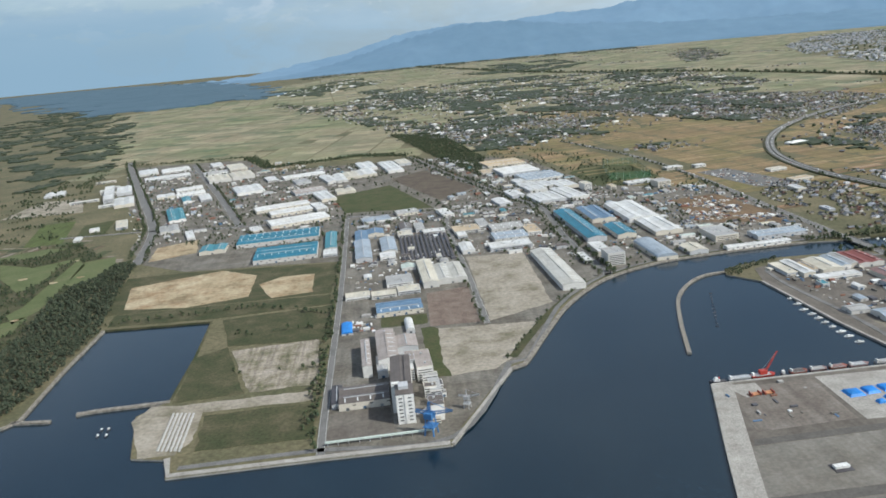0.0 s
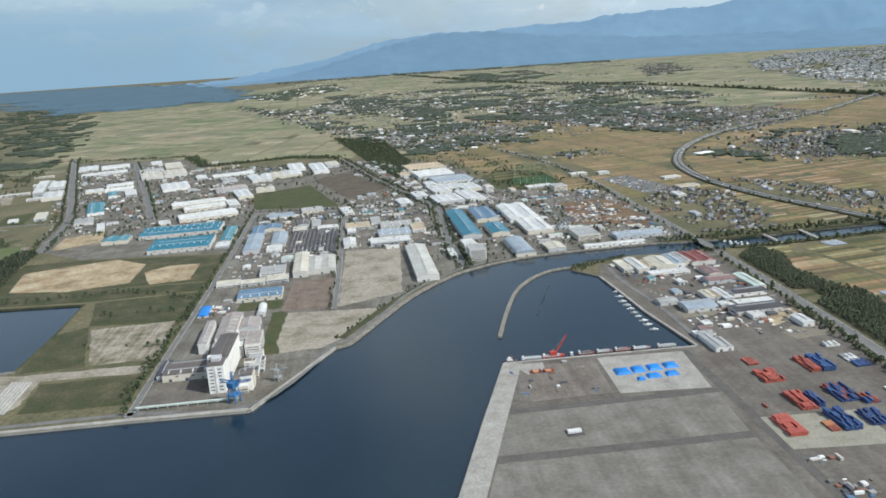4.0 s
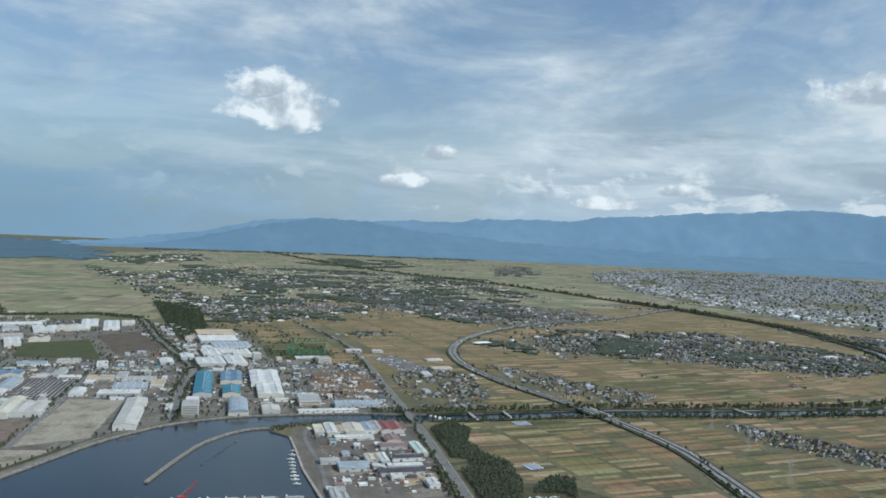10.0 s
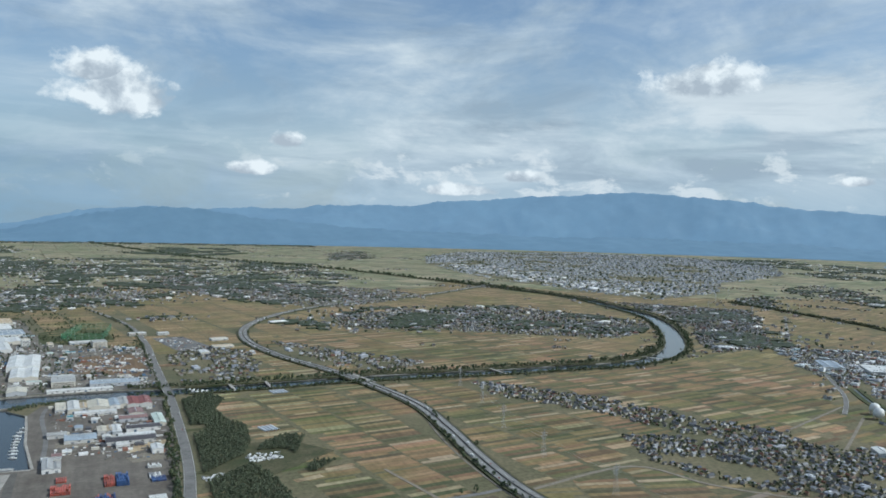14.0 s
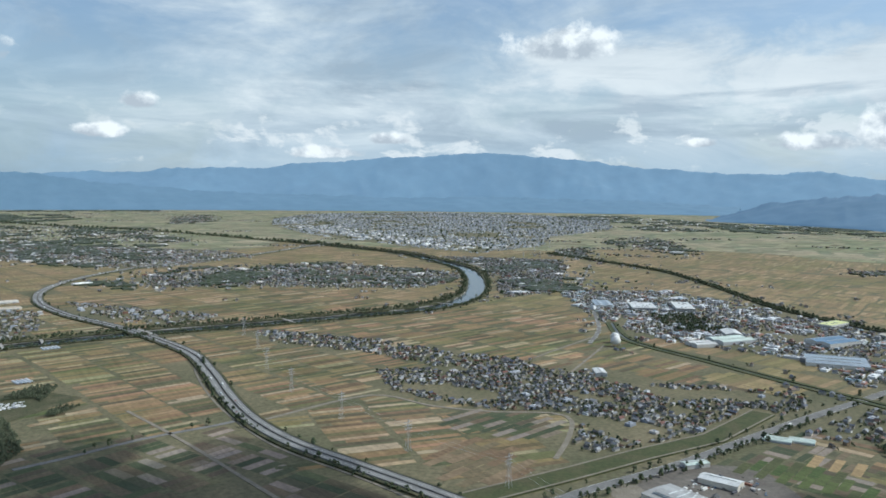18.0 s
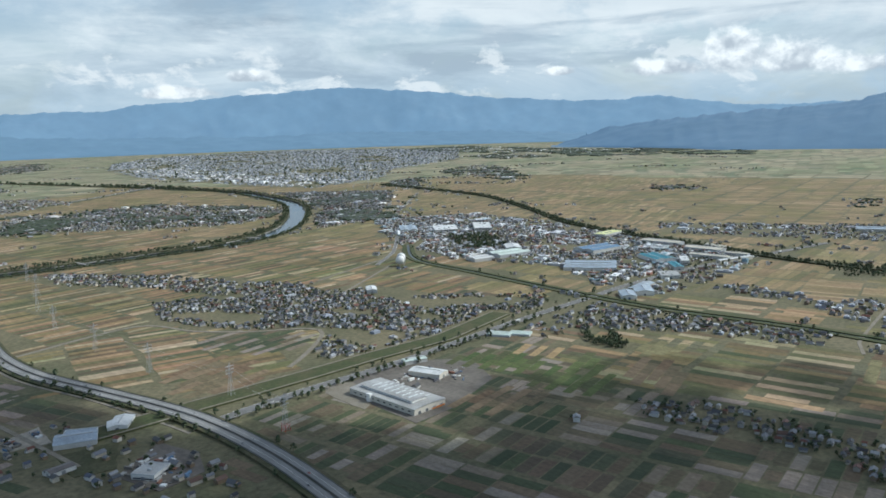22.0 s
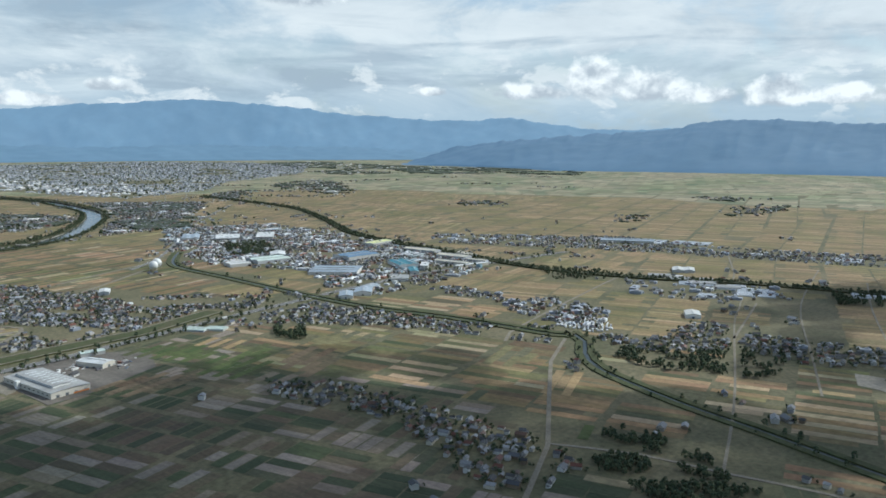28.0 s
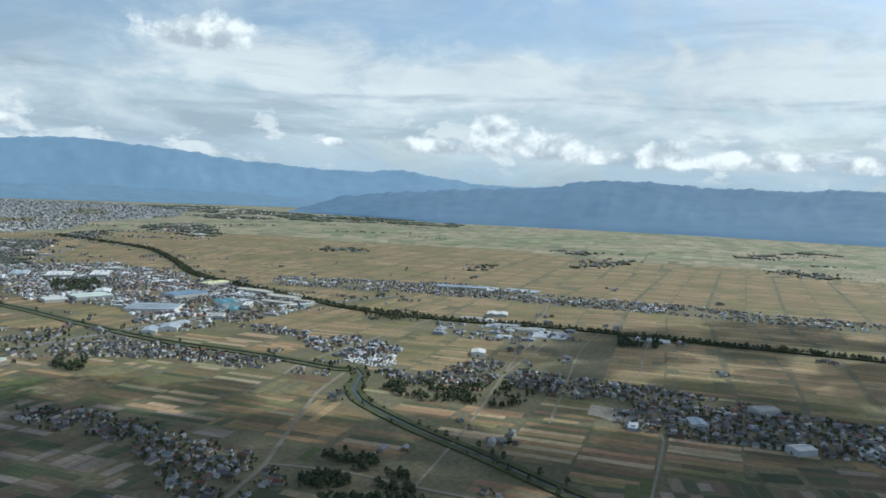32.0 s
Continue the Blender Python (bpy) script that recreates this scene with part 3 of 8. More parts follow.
LANES = {
    "central_road": ([(-140, 945), (-142, 1018), (-144, 1214), (-146, 1491), (-152, 1861), (-166, 2420)], 12),
    "west_avenue": ([(-1440, 4400), (-1355, 4122), (-1032, 3195), (-800, 2523), (-723, 2084)], 26),
    "middle_avenue": ([(-1010, 4020), (-702, 3074), (-504, 2434)], 22),
    "cross_street": ([(-1100, 2540), (-795, 2505), (-494, 2429), (-168, 2410), (140, 2340), (425, 2279)], 16),
    "lot_street": ([(160, 2340), (128, 2192), (136, 1658), (138, 1360)], 12),
    "diagonal_avenue": ([(60, 3560), (101, 3417), (210, 2950), (339, 2504), (417, 2242), (407, 1901), (424, 1563)], 18),
    "quay_road": ([(-330, 955), (-140, 958), (40, 952), (150, 1172)], 10),
    "shore_road": ([(150, 1172), (180, 1178), (280, 1405), (350, 1500), (416, 1565), (505, 1612), (598, 1640), (764, 1656), (985, 1662)], 9),
    "field_road": ([(2244, 798), (2560, 927)], 7),
    "farm_road": ([(2200, 625), (2233, 644), (2509, 825)], 7),
    "river_road": ([(2495, 866), (2679, 1019), (2913, 1286)], 12),
    "town_road": ([(3332, 1814), (4134, 2589)], 12),
    "ramp": ([(1545, 1200), (1500, 1090), (1462, 850), (1452, 650), (1462, 480), (1510, 310), (1545, 150), (1560, 60)], 5),
    "side_road": ([(1100, 585), (1178, 602), (1287, 636), (1416, 649), (1470, 660)], 10),
    "south_west_road": ([(1302, 820), (1341, 607), (1378, 344), (1394, 234), (1420, 60)], 7),
    "south_lane": ([(2100, -758), (2137, -860), (2146, -957), (2160, -1060), (2170, -1300)], 6),
    "east_lane": ([(2146, -957), (2428, -878), (2903, -723), (3080, -678), (3380, -590)], 4),
    "north_lane": ([(2480, -440), (2545, -409), (2850, -355), (3159, -308), (3240, -300)], 6),
    "paddy_road": ([(3122, -702), (2762, -768)], 5),
    "paddy_lane": ([(3700, -700), (3152, -789), (2685, -925), (2500, -980)], 4),
    "dike_lane": ([(3819, -405), (3492, -530), (3380, -560)], 5),
    "south_track": ([(2920, -996), (3218, -920), (3560, -850)], 4),
    "canal_lane": ([(2560, -1140), (2518, -1156), (2260, -1211)], 4),
    "marina_road": ([(745, 1010), (742, 1200), (722, 1420), (760, 1500), (985, 1500)], 9),
}


def offset(pts, d):
    out = []
    for i in range(len(pts)):
        a, b = Vector(pts[max(0, i - 1)]), Vector(pts[min(len(pts) - 1, i + 1)])
        t = (b - a).normalized()
        out.append((pts[i][0] - t.y * d, pts[i][1] + t.x * d))
    return out


HARBOUR = SHORE_W + offset(RIVER, 36)[1:] + offset(RIVER, -36)[:0:-1] + SHORE_E

# ---- ground, water, shores ----
OUT = 24000
ground = Geo()
rim = [(-OUT, -6000), (OUT, -6000), (OUT, OUT), (-OUT, OUT)]
loops = [[Vector((x, y, 0)) for x, y in rim], [Vector((x, y, 0)) for x, y in HARBOUR[::-1]]]
flat = [p for l in loops for p in l]
ground.v = [tuple(p) for p in flat]
for a, b, c in tessellate(loops):
    n = (flat[b] - flat[a]).cross(flat[c] - flat[a])
    ground.f.append((a, b, c) if n.z > 0 else (a, c, b))
    ground.m.append(0)
o = len(rim)
hr = HARBOUR[::-1]
for i in range(len(hr)):
    (x0, y0), (x1, y1) = hr[i], hr[(i + 1) % len(hr)]
    ground.add([(x0, y0, 0), (x1, y1, 0), (x1, y1, -8), (x0, y0, -8)], [(3, 2, 1, 0)], 1)
whole("ground", ground, [M_GROUND, M_CONC], "flat coastal plain of grass and soil", "ground", kind="structure")
water = Geo().add([(-1400, -3200, -2.6), (3900, -3200, -2.6), (3900, 5400, -2.6), (-1400, 5400, -2.6)], [(0, 1, 2, 3)])
whole("water", water, M_WATER, "dark blue calm harbour and river water", "water", kind="structure")

whole("river", Geo().ribbon(RIVER[3:], 70, -2.6, -2.4, side=False), M_RIVER, "still grey river between overgrown banks", "water", kind="structure")

# quay edges of concrete, stone banks, and the curved breakwater
whole("quay", Geo().ribbon([(-352, 985), (-339, 938), (-145, 939), (33, 936)], 9, -3, 1.2), M_CONC, "long pale concrete quay edge along the grain terminal", "quay", kind="structure")
whole("quay", Geo().ribbon([(36, 933), (92, 1040), (149, 1150)], 5, -3, 1.2), M_CONC, "concrete quay edge beside the loading cranes", "quay", kind="structure")
whole("quay", Geo().plate([(419, 1014), (363, 832), (321, 689), (115, 0), (150, 0), (354, 689), (396, 832), (450, 1014)], -3, 0.7), M_CONC, "broad pale concrete apron of the cargo wharf", "quay", kind="structure")
whole("quay", Geo().ribbon([(421, 1013), (731, 1009)], 5, -3, 1.0), M_CONC, "straight concrete quay with moored barges", "quay", kind="structure")
whole("embankment", Geo().ribbon(curve_through(SHORE_W[18:28], 20), 7, -4, 0.9), M_ROCK, "rough stone shore bank round the bay", "embankment", kind="structure")
whole("embankment", Geo().ribbon(SHORE_E[5:10], 5, -4, 0.9), M_CONC, "concrete bank of the small boat basin", "embankment", kind="structure")
whole("embankment", Geo().ribbon(SHORE_W[3:7], 6, -4, 0.8), M_ROCK, "dark stone bank along the woods", "embankment", kind="structure")
whole("embankment", Geo().ribbon(SHORE_W[6:11], 4, -4, 1.0), M_ROUGH, "low grassy bank round the still basin", "embankment", kind="structure")
whole("breakwater", Geo().ribbon(curve_through([(432, 1130), (445, 1180), (467, 1260), (504, 1372), (548, 1445), (600, 1492), (654, 1503)], 12), 7, -5, 0.6), M_ROCK, "thin curved stone breakwater in the bay", "breakwater", kind="structure")
whole("jetty", Geo().ribbon([(-396, 1172), (-512, 1170), (-540, 1165)], 9, -4, 0.8), M_ROCK, "low stone jetty closing the basin", "jetty", kind="structure")
whole("jetty", Geo().ribbon([(-640, 1160), (-575, 1150)], 8, -4, 0.8), M_ROCK, "short stone jetty below the woods", "jetty", kind="structure")

# ---- districts: (outline, what covers it) ----
VILLAGES = {
    "main": [(1840, 865), (1943, 839), (2086, 769), (2256, 681), (2275, 496), (2390, 367), (2483, 235), (2401, 175), (2231, 170), (2056, 176), (1903, 182), (1817, 225), (1937, 306), (1997, 402), (1901, 475), (1838, 555), (1792, 718)],
    "strip": [(1780, 1500), (1901, 1365), (2020, 1187), (2110, 930), (2230, 774), (2112, 705), (1990, 852), (1910, 1075), (1770, 1300)],
    "east": [(2366, 115), (2538, -17), (2554, -228), (2640, -468), (2583, -520), (2523, -311), (2396, -116), (2288, 30)],
    "dark": [(2058, -278), (2115, -396), (2109, -566), (2117, -710), (2115, -760), (2052, -830), (1968, -820), (1948, -760), (2008, -657), (2042, -503), (2004, -369)],
    "south": [(2625, -547), (2687, -654), (2840, -660), (2809, -757), (2815, -874), (2843, -1041), (2826, -1200), (2810, -1350), (2821, -1500), (2595, -1500), (2600, -1343), (2560, -1252), (2554, -1180), (2536, -1094), (2655, -1010), (2660, -921), (2680, -798), (2600, -724), (2560, -640)],
    "drain": [(2517, 131), (2500, -152), (2552, -342), (2560, -478), (2519, -530), (2470, -349), (2409, -75), (2440, 90)],
    "works": [(3168, 1738), (3560, 1524), (3480, 1001), (3420, 600), (3234, 98), (2943, 40), (2672, 45), (2598, 117), (2798, 454), (2690, 762), (2794, 1172)],
    "river_town": [(3650, 3422), (4170, 2856), (3168, 1738), (2850, 1700), (2960, 1900), (3300, 2333), (3560, 2900)],
    "north": [(1292, 5792), (1939, 5168), (2600, 4371), (2671, 3956), (1951, 3427), (1699, 3614), (1420, 4139), (1152, 4761)],
    "middle": [(1799, 3078), (2195, 3246), (2850, 3263), (3163, 2680), (3119, 2367), (2741, 2101), (2351, 2326), (2126, 2501), (1742, 2680)],
    "bank": [(1398, 2359), (1582, 2112), (1778, 1800), (1629, 1700), (1495, 1804), (1400, 2174)],
    "far_strip": [(3713, 718), (4080, 90), (4022, -359), (4116, -805), (4160, -1600), (3960, -1600), (3863, -845), (3784, -436), (3699, 13), (3497, 570)],
    "glass": [(3302, -281), (3404, -560), (3354, -756), (3072, -668), (3055, -429)],
    "lot": [(2788, -197), (2893, -333), (2819, -486), (2654, -544), (2646, -473), (2708, -297)],
    "shed_row": [(2770, 0), (2850, -20), (2862, -190), (2785, -200)],
    "south_west": [(1364, 230), (1444, 225), (1530, 110), (1545, -64), (1520, -300), (1420, -320), (1380, -50), (1340, 100)],
    "station": [(1030, 1700), (1220, 1680), (1280, 1900), (1300, 2150), (1180, 2300), (1030, 2150)],
    "lake_side": [(100, 4600), (700, 4700), (1150, 4400), (900, 3700), (380, 3600)],
}
TOWN = [(4250, 7900), (3900, 6150), (3860, 5500), (3900, 4400), (4020, 3520), (4852, 3865), (5700, 4750), (7235, 5482), (8300, 6600), (9917, 8305), (9600, 10500), (8817, 11607), (6393, 11658), (5000, 9800)]
INDUSTRY = [(-1330, 3700), (-1050, 2560), (-720, 2060), (-640, 1760), (-330, 1585), (-150, 1500), (-150, 940), (35, 940), (140, 1160), (290, 1410), (420, 1565), (600, 1645), (980, 1660), (970, 2300), (720, 2440), (600, 2760), (540, 3200), (420, 3400), (100, 3560), (-150, 3700), (-570, 3600), (-750, 4050), (-1400, 4200)]
HEADLAND = [(419, 1016), (733, 1012), (726, 1060), (700, 1300), (690, 1420), (700, 1500), (800, 1540), (985, 1545), (985, 1000), (951, 614), (900, 0), (115, 0), (321, 689)]
WOODS = {
    "east": [(998, 1460), (1079, 1535), (1114, 1467), (1076, 1354), (1092, 1244), (1121, 1191), (1109, 1062), (1085, 985), (1004, 895), (1000, 1138), (1038, 1171), (1042, 1223), (1000, 1235)],
    "pine_edge": [(1126, 1043), (1176, 1097), (1218, 1072), (1176, 960), (1165, 1000), (1112, 1006)],
    "pine_south": [(1003, 845), (1085, 925), (1108, 858), (1118, 759), (1121, 667), (1082, 603), (1012, 560), (1002, 705)],
    "pine_far": [(1191, 898), (1240, 905), (1187, 846), (1170, 850)],
    "west": [(-662, 1175), (-646, 1262), (-637, 1567), (-700, 1923), (-724, 2141), (-788, 2056), (-838, 1836), (-812, 1645), (-800, 1448), (-1000, 1500), (-1250, 1400), (-1250, 1200), (-900, 1120), (-720, 1060)],
    "coast": [(-9500, 19500), (-4300, 10800), (-2850, 8750), (-2030, 9250), (-1315, 9150), (-1700, 11500), (-2200, 13500), (-3500, 16400), (-6000, 19300)],
    "grove": [(-13, 4467), (260, 4233), (380, 3300), (310, 2860), (190, 3400)],
    "south": [(2120, -790), (2200, -800), (2190, -900), (2120, -1010), (2030, -940), (2060, -850)],
    "works": [(2981, 1111), (3130, 1046), (2966, 786), (2835, 851)],
    "south_east": [(2518, -640), (2600, -640), (2600, -734), (2680, -810), (2640, -897), (2578, -903), (2491, -860), (2491, -798), (2490, -700)],
    "dike": [(3349, -808), (3431, -914), (3248, -943), (3205, -855)],
    "village": [(2285, -10), (2327, -64), (2260, -139), (2228, -97)],
    "middle": [(2101, 3064), (2318, 3094), (2177, 2619), (1973, 2627)],
    "golf": [(-1300, 2300), (-1078, 2411), (-1000, 2433), (-780, 2104), (-724, 2000), (-812, 1645), (-800, 1448), (-1000, 1500), (-1300, 1600)],
    "sheds": [(3208, -82), (3320, -200), (3191, -285), (3108, -178)],
}
SPIT = [(-700, 930), (-700, 1960), (-150, 1960), (-130, 930)]
DRY = [[(-900, -300), (990, -300), (990, 1700), (-900, 1700)], SPIT, INDUSTRY, HEADLAND, HARBOUR, TOWN] + list(VILLAGES.values()) + list(WOODS.values())
LINES = [(RIVER, 75), (EXPRESS, 34), (BRIDGE_ROAD, 22), (PREF_ROAD, 34), (LEVEE, 38), (VILLAGE_ROAD, 12), (STRAIGHT_ROAD, 12), (DRAIN_S, 34), (DRAIN_M, 24), (DIKE_E, 40), (DIKE_N, 50)] + [(p, w * 0.5 + 6) for p, w in LANES.values()]


def open_land(x, y):
    ok = np.ones(np.shape(x), bool)
    for outline in DRY:
        ok &= ~inside(x, y, outline)
    for pts, gap in LINES:
        ok &= ~near_line(x, y, pts, gap)
    return ok


# ---- fields: blocks of long plots between low banks, each district on its own bearing ----
SEEDS = [(600, 600, 4, 0), (1300, 1000, 8, 0), (1250, 300, 20, 1), (1700, 900, 8, 0), (1700, 400, -12, 0), (2300, 1000, 10, 0), (2000, 0, 12, 1), (2300, -200, 100, 0), (1900, -400, 12, 1), (1700, -700, 14, 1),
         (2400, -900, 102, 0), (2900, -600, 105, 0), (2050, -1300, 25, 1), (2800, -1900, 102, 0), (3000, 300, 8, 0), (3800, 1600, 20, 0), (4800, 600, 104, 0), (5200, 2600, 24, 0), (4700, -1200, 100, 0), (3000, 2000, 22, 0),
         (1900, 2000, 12, 0), (1500, 1200, 10, 0), (2500, 3600, 20, 0), (1000, 5600, -4, 0), (-900, 5600, -16, 0), (600, 4200, -10, 0), (1300, 3000, 10, 0), (2600, 5600, 12, 0), (600, 9000, 5, 0), (-3000, 5000, -20, 1), (-2600, 2400, -18, 1), (6500, 4000, 15, 0), (4000, 9000, 20, 0), (8000, 2000, 10, 0), (8500, 7000, 20, 0), (2000, 12000, 4, 0), (6000, -1800, 0, 0)]
# districts of thin plots
THIN = {0: 0.7, 3: 0.55, 4: 0.6, 5: 0.65, 7: 0.8, 10: 0.75, 1: 0.6, 6: 0.75, 20: 0.6, 21: 0.6, 9: 0.8}
SX, SY = np.array([s[0] for s in SEEDS], float), np.array([s[1] for s in SEEDS], float)
rng = np.random.default_rng(5)


def field_mesh(name, crop, mat, ring, length, width, group, label, thin=None):
    """All plots of one crop whose distance from the middle of the walk lies in ring."""
    v, f = [], []
    for k, (sx, sy, turn, kind) in enumerate(SEEDS):
        if kind != crop or (thin is not None and thin != (k in THIN)):
            continue
        a = radians(turn)
        L, W = length * (0.5 if crop else 1.0), width * (0.85 if crop else 1.0)
        W *= THIN.get(k, 1.0)
        span = 3800 if ring[1] < 6000 else 9000
        n, m = int(span / L), int(span / W)
        gi, gj = np.meshgrid(np.arange(-n, n), np.arange(-m, m), indexing="ij")
        gi, gj = gi.ravel(), gj.ravel()
        # a farm track after every second row of plots and every twelfth plot
        u = gi * L + np.floor(gi / 2.0) * 9.0
        w = gj * W + np.floor(gj / 12.0) * 8.0 + (gi % 3) * W * 0.35
        shrink = rng.uniform(0.93, 0.985, u.shape)
        lu = L * shrink * np.where(rng.random(u.shape) < 0.16, 0.55, 1.0)
        lw = W * rng.uniform(0.88, 0.97, u.shape)
        if crop:
            # some blocks of plots lie crosswise
            bi, bj = gi // 2, gj // 6
            cross = ((bi * 73 + bj * 151 + 7 * k) % 5) < 2
            u0, w0 = bi * 2 * L + bi * 9.0, bj * 6 * W + np.floor(bj / 2.0) * 8.0
            u = np.where(cross, u0 + (gj % 6 + 0.5) * L / 3, u0 + (gi % 2 + 0.5) * L)
            w = np.where(cross, w0 + (gi % 2 + 0.5) * 3 * W, w0 + (gj % 6 + 0.5) * W)
            lu, lw = np.where(cross, L / 3, lu) * shrink, np.where(cross, 3 * W, lw) * shrink
        x, y = sx + u * math.cos(a) - w * math.sin(a), sy + u * math.sin(a) + w * math.cos(a)
        if ring[1] > 6000:
            lu, lw = L * rng.uniform(0.985, 0.998, u.shape), W * rng.uniform(0.93, 0.995, u.shape)
        d = np.where(y > 2500, np.maximum(0, 1100 - x) * 1.6, 0) + np.hypot(x - 1200, y - 200) + 260 * np.sin(x / 310.0) + 200 * np.sin(y / 270.0 + x / 800.0)
        ok = (d >= ring[0]) & (d < ring[1]) & (y > -3500)
        idx = np.nonzero(ok)[0]
        if not len(idx):
            continue
        best = np.argmin((x[idx, None] - SX) ** 2 + (y[idx, None] - SY) ** 2, axis=1)
        idx = idx[best == k]
        idx = idx[open_land(x[idx], y[idx])]
        if not len(idx):
            continue
        c, s = math.cos(a), math.sin(a)
        for i in idx:
            h, q, z = lu[i] / 2, lw[i] / 2, 0.12 + 0.004 * k + 0.2 * float(shrink[i] - 0.93) / 0.055
            o = len(v)
            for du, dw in ((-h, -q), (h, -q), (h, q), (-h, q)):
                v.append((x[i] + du * c - dw * s, y[i] + du * s + dw * c, z))
            f.append((o, o + 1, o + 2, o + 3))
    g = Geo()
    g.v, g.f, g.m = v, f, [0] * len(f)
    if f:
        whole(name, g, mat, label, "fields", group, kind="stuff")
    return len(f)


field_mesh("rice_fields", 0, M_PADDY, (0, 4900), 105, 24, "farmland", "harvested golden and rust brown thin rice plots", True)
field_mesh("rice_fields", 0, M_STUBBLE, (0, 4900), 120, 19, "farmland", "harvested tan rice paddies between low banks", False)
field_mesh("vegetable_fields", 1, M_PLOT, (0, 4900), 105, 21, "farmland", "patchwork of dark green and bare vegetable plots")
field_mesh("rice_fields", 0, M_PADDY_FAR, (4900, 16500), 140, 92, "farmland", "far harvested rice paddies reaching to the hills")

# plots that stand out by their crop or bare soil
PLOTS = [(M_PLOT, "hollow of small green and bare plots below the village", [(1850, 520), (1940, 415), (1940, 350), (1880, 300), (1800, 330), (1760, 470)]), (M_LAWN, "mown green verge beside the pine wood", [(1000, 1226), (1042, 1223), (1038, 1171), (1000, 1160)]), (M_CROP, "bright green crop beside the scrap clearing", [(1127, 890), (1177, 893), (1166, 860), (1125, 850)]),
         (M_SAND, "bare sandy lot behind the pine wood", [(1130, 821), (1191, 838), (1202, 817), (1166, 791), (1135, 804)]), (M_SAND, "small bare sandy lot", [(1225, 876), (1258, 878), (1238, 840), (1207, 839)]),
         (M_SOIL, "reddish bare field behind the expressway", [(1640, 328), (1723, 376), (1765, 300), (1753, 200), (1666, 144), (1628, 205)]), (M_CROP, "bright green field beside the lone factory", [(2011, 52), (2087, 38), (2127, -24), (2095, -110), (2046, -100), (2026, -24)]),
         (M_CROP, "green plot among tan stubble", [(2110, -111), (2185, -109), (2182, -172), (2126, -180)]), (M_STRAW, "pale straw stubble field", [(2113, 22), (2185, -50), (2168, -76), (2130, -30)]),
         (M_GOLD, "yellow field at the village edge", [(2265, -145), (2361, -171), (2385, -259), (2348, -247), (2238, -188)]), (M_SOIL, "reddish soil behind the factory", [(1889, -90), (1978, -142), (1964, -205), (1875, -167)]),
         (M_GOLD, "yellow field beside the village road", [(2404, -445), (2465, -506), (2397, -547), (2349, -499)]), (M_CROP, "long green field", [(2020, -110), (2085, -102), (2110, -200), (2090, -236), (2013, -213)]),
         (M_CROP, "green plot beside the canal", [(2282, -1146), (2350, -1187), (2268, -1209), (2254, -1177)]), (M_CROP, "green plot beside the dark village", [(2156, -748), (2210, -770), (2156, -805), (2130, -785)]),
         (M_SOIL, "rust brown stubble field", [(2142, -190), (2225, -195), (2234, -272), (2128, -324), (2118, -277)]), (M_STRAW, "straw coloured field beside the farm road", [(2362, -588), (2382, -657), (2300, -692), (2268, -662)])]
for k, (mat, label, outline) in enumerate(PLOTS):
    # thin beds between low furrows, clipped to the outline by their middles
    cx, cy = sum(q[0] for q in outline) / len(outline), sum(q[1] for q in outline) / len(outline)
    a, g = radians(12 + (k * 37) % 9), Geo()
    long, wide = 52 + (k * 5) % 14, 15 + (k * 3) % 6
    for i in range(-8, 9):
        for j in range(-26, 27):
            u, w = (i + 0.5 * (j % 2)) * long, j * wide
            x, y = cx + u * math.cos(a) - w * math.sin(a), cy + u * math.sin(a) + w * math.cos(a)
            if not inside(np.array([x]), np.array([y]), outline)[0]:
                continue
            h, q = long * 0.495, wide * (0.455 + 0.012 * ((i * 3 + j) % 4))
            o = len(g.v)
            for du, dw in ((-h, -q), (h, -q), (h, q), (-h, q)):
                g.v.append((x + du * math.cos(a) - dw * math.sin(a), y + du * math.sin(a) + dw * math.cos(a), 0.46 + 0.02 * ((i + j) % 5)))
            g.f.append((o, o + 1, o + 2, o + 3))
            g.m.append(0)
    if not g.f:
        continue
    whole("crop_field", g, mat, label, "field", "crop fields", kind="structure")

# ---- roads ----
def road(name, pts, width, z, label, mark=True, mat=None, kerb=True):
    ob = whole(name, Geo().ribbon(pts, width, 0, z), mat or M_ROAD, label, "road", kind="structure")
    if mark:
        g = Geo()
        g.ribbon(pts, 0.3, z + 0.02, z + 0.14, off=width * 0.5 - 0.9, side=False)
        g.ribbon(pts, 0.3, z + 0.02, z + 0.14, off=-width * 0.5 + 0.9, side=False)
        part("road_line", g, M_MARK, ob, "worn white edge lines")
    return ob


for name, (pts, width) in LANES.items():
    road("road", curve_through(pts, 40) if len(pts) > 2 else pts, width, 0.7, "grey asphalt " + name.replace("_", " "), mark=width > 11, mat=M_TRACK if width <= 7 else None)
road("road", BRIDGE_ROAD, 20, 0.9, "straight grey two-way road to the river bridge")
road("road", PREF_ROAD, 20, 0.9, "grey country road along the green drain")
road("road", VILLAGE_ROAD, 9, 0.8, "pale village lane curving round a hollow", mark=False, mat=M_TRACK)
road("road", STRAIGHT_ROAD, 6.5, 0.8, "straight pale farm road between paddies", mark=False, mat=M_TRACK)
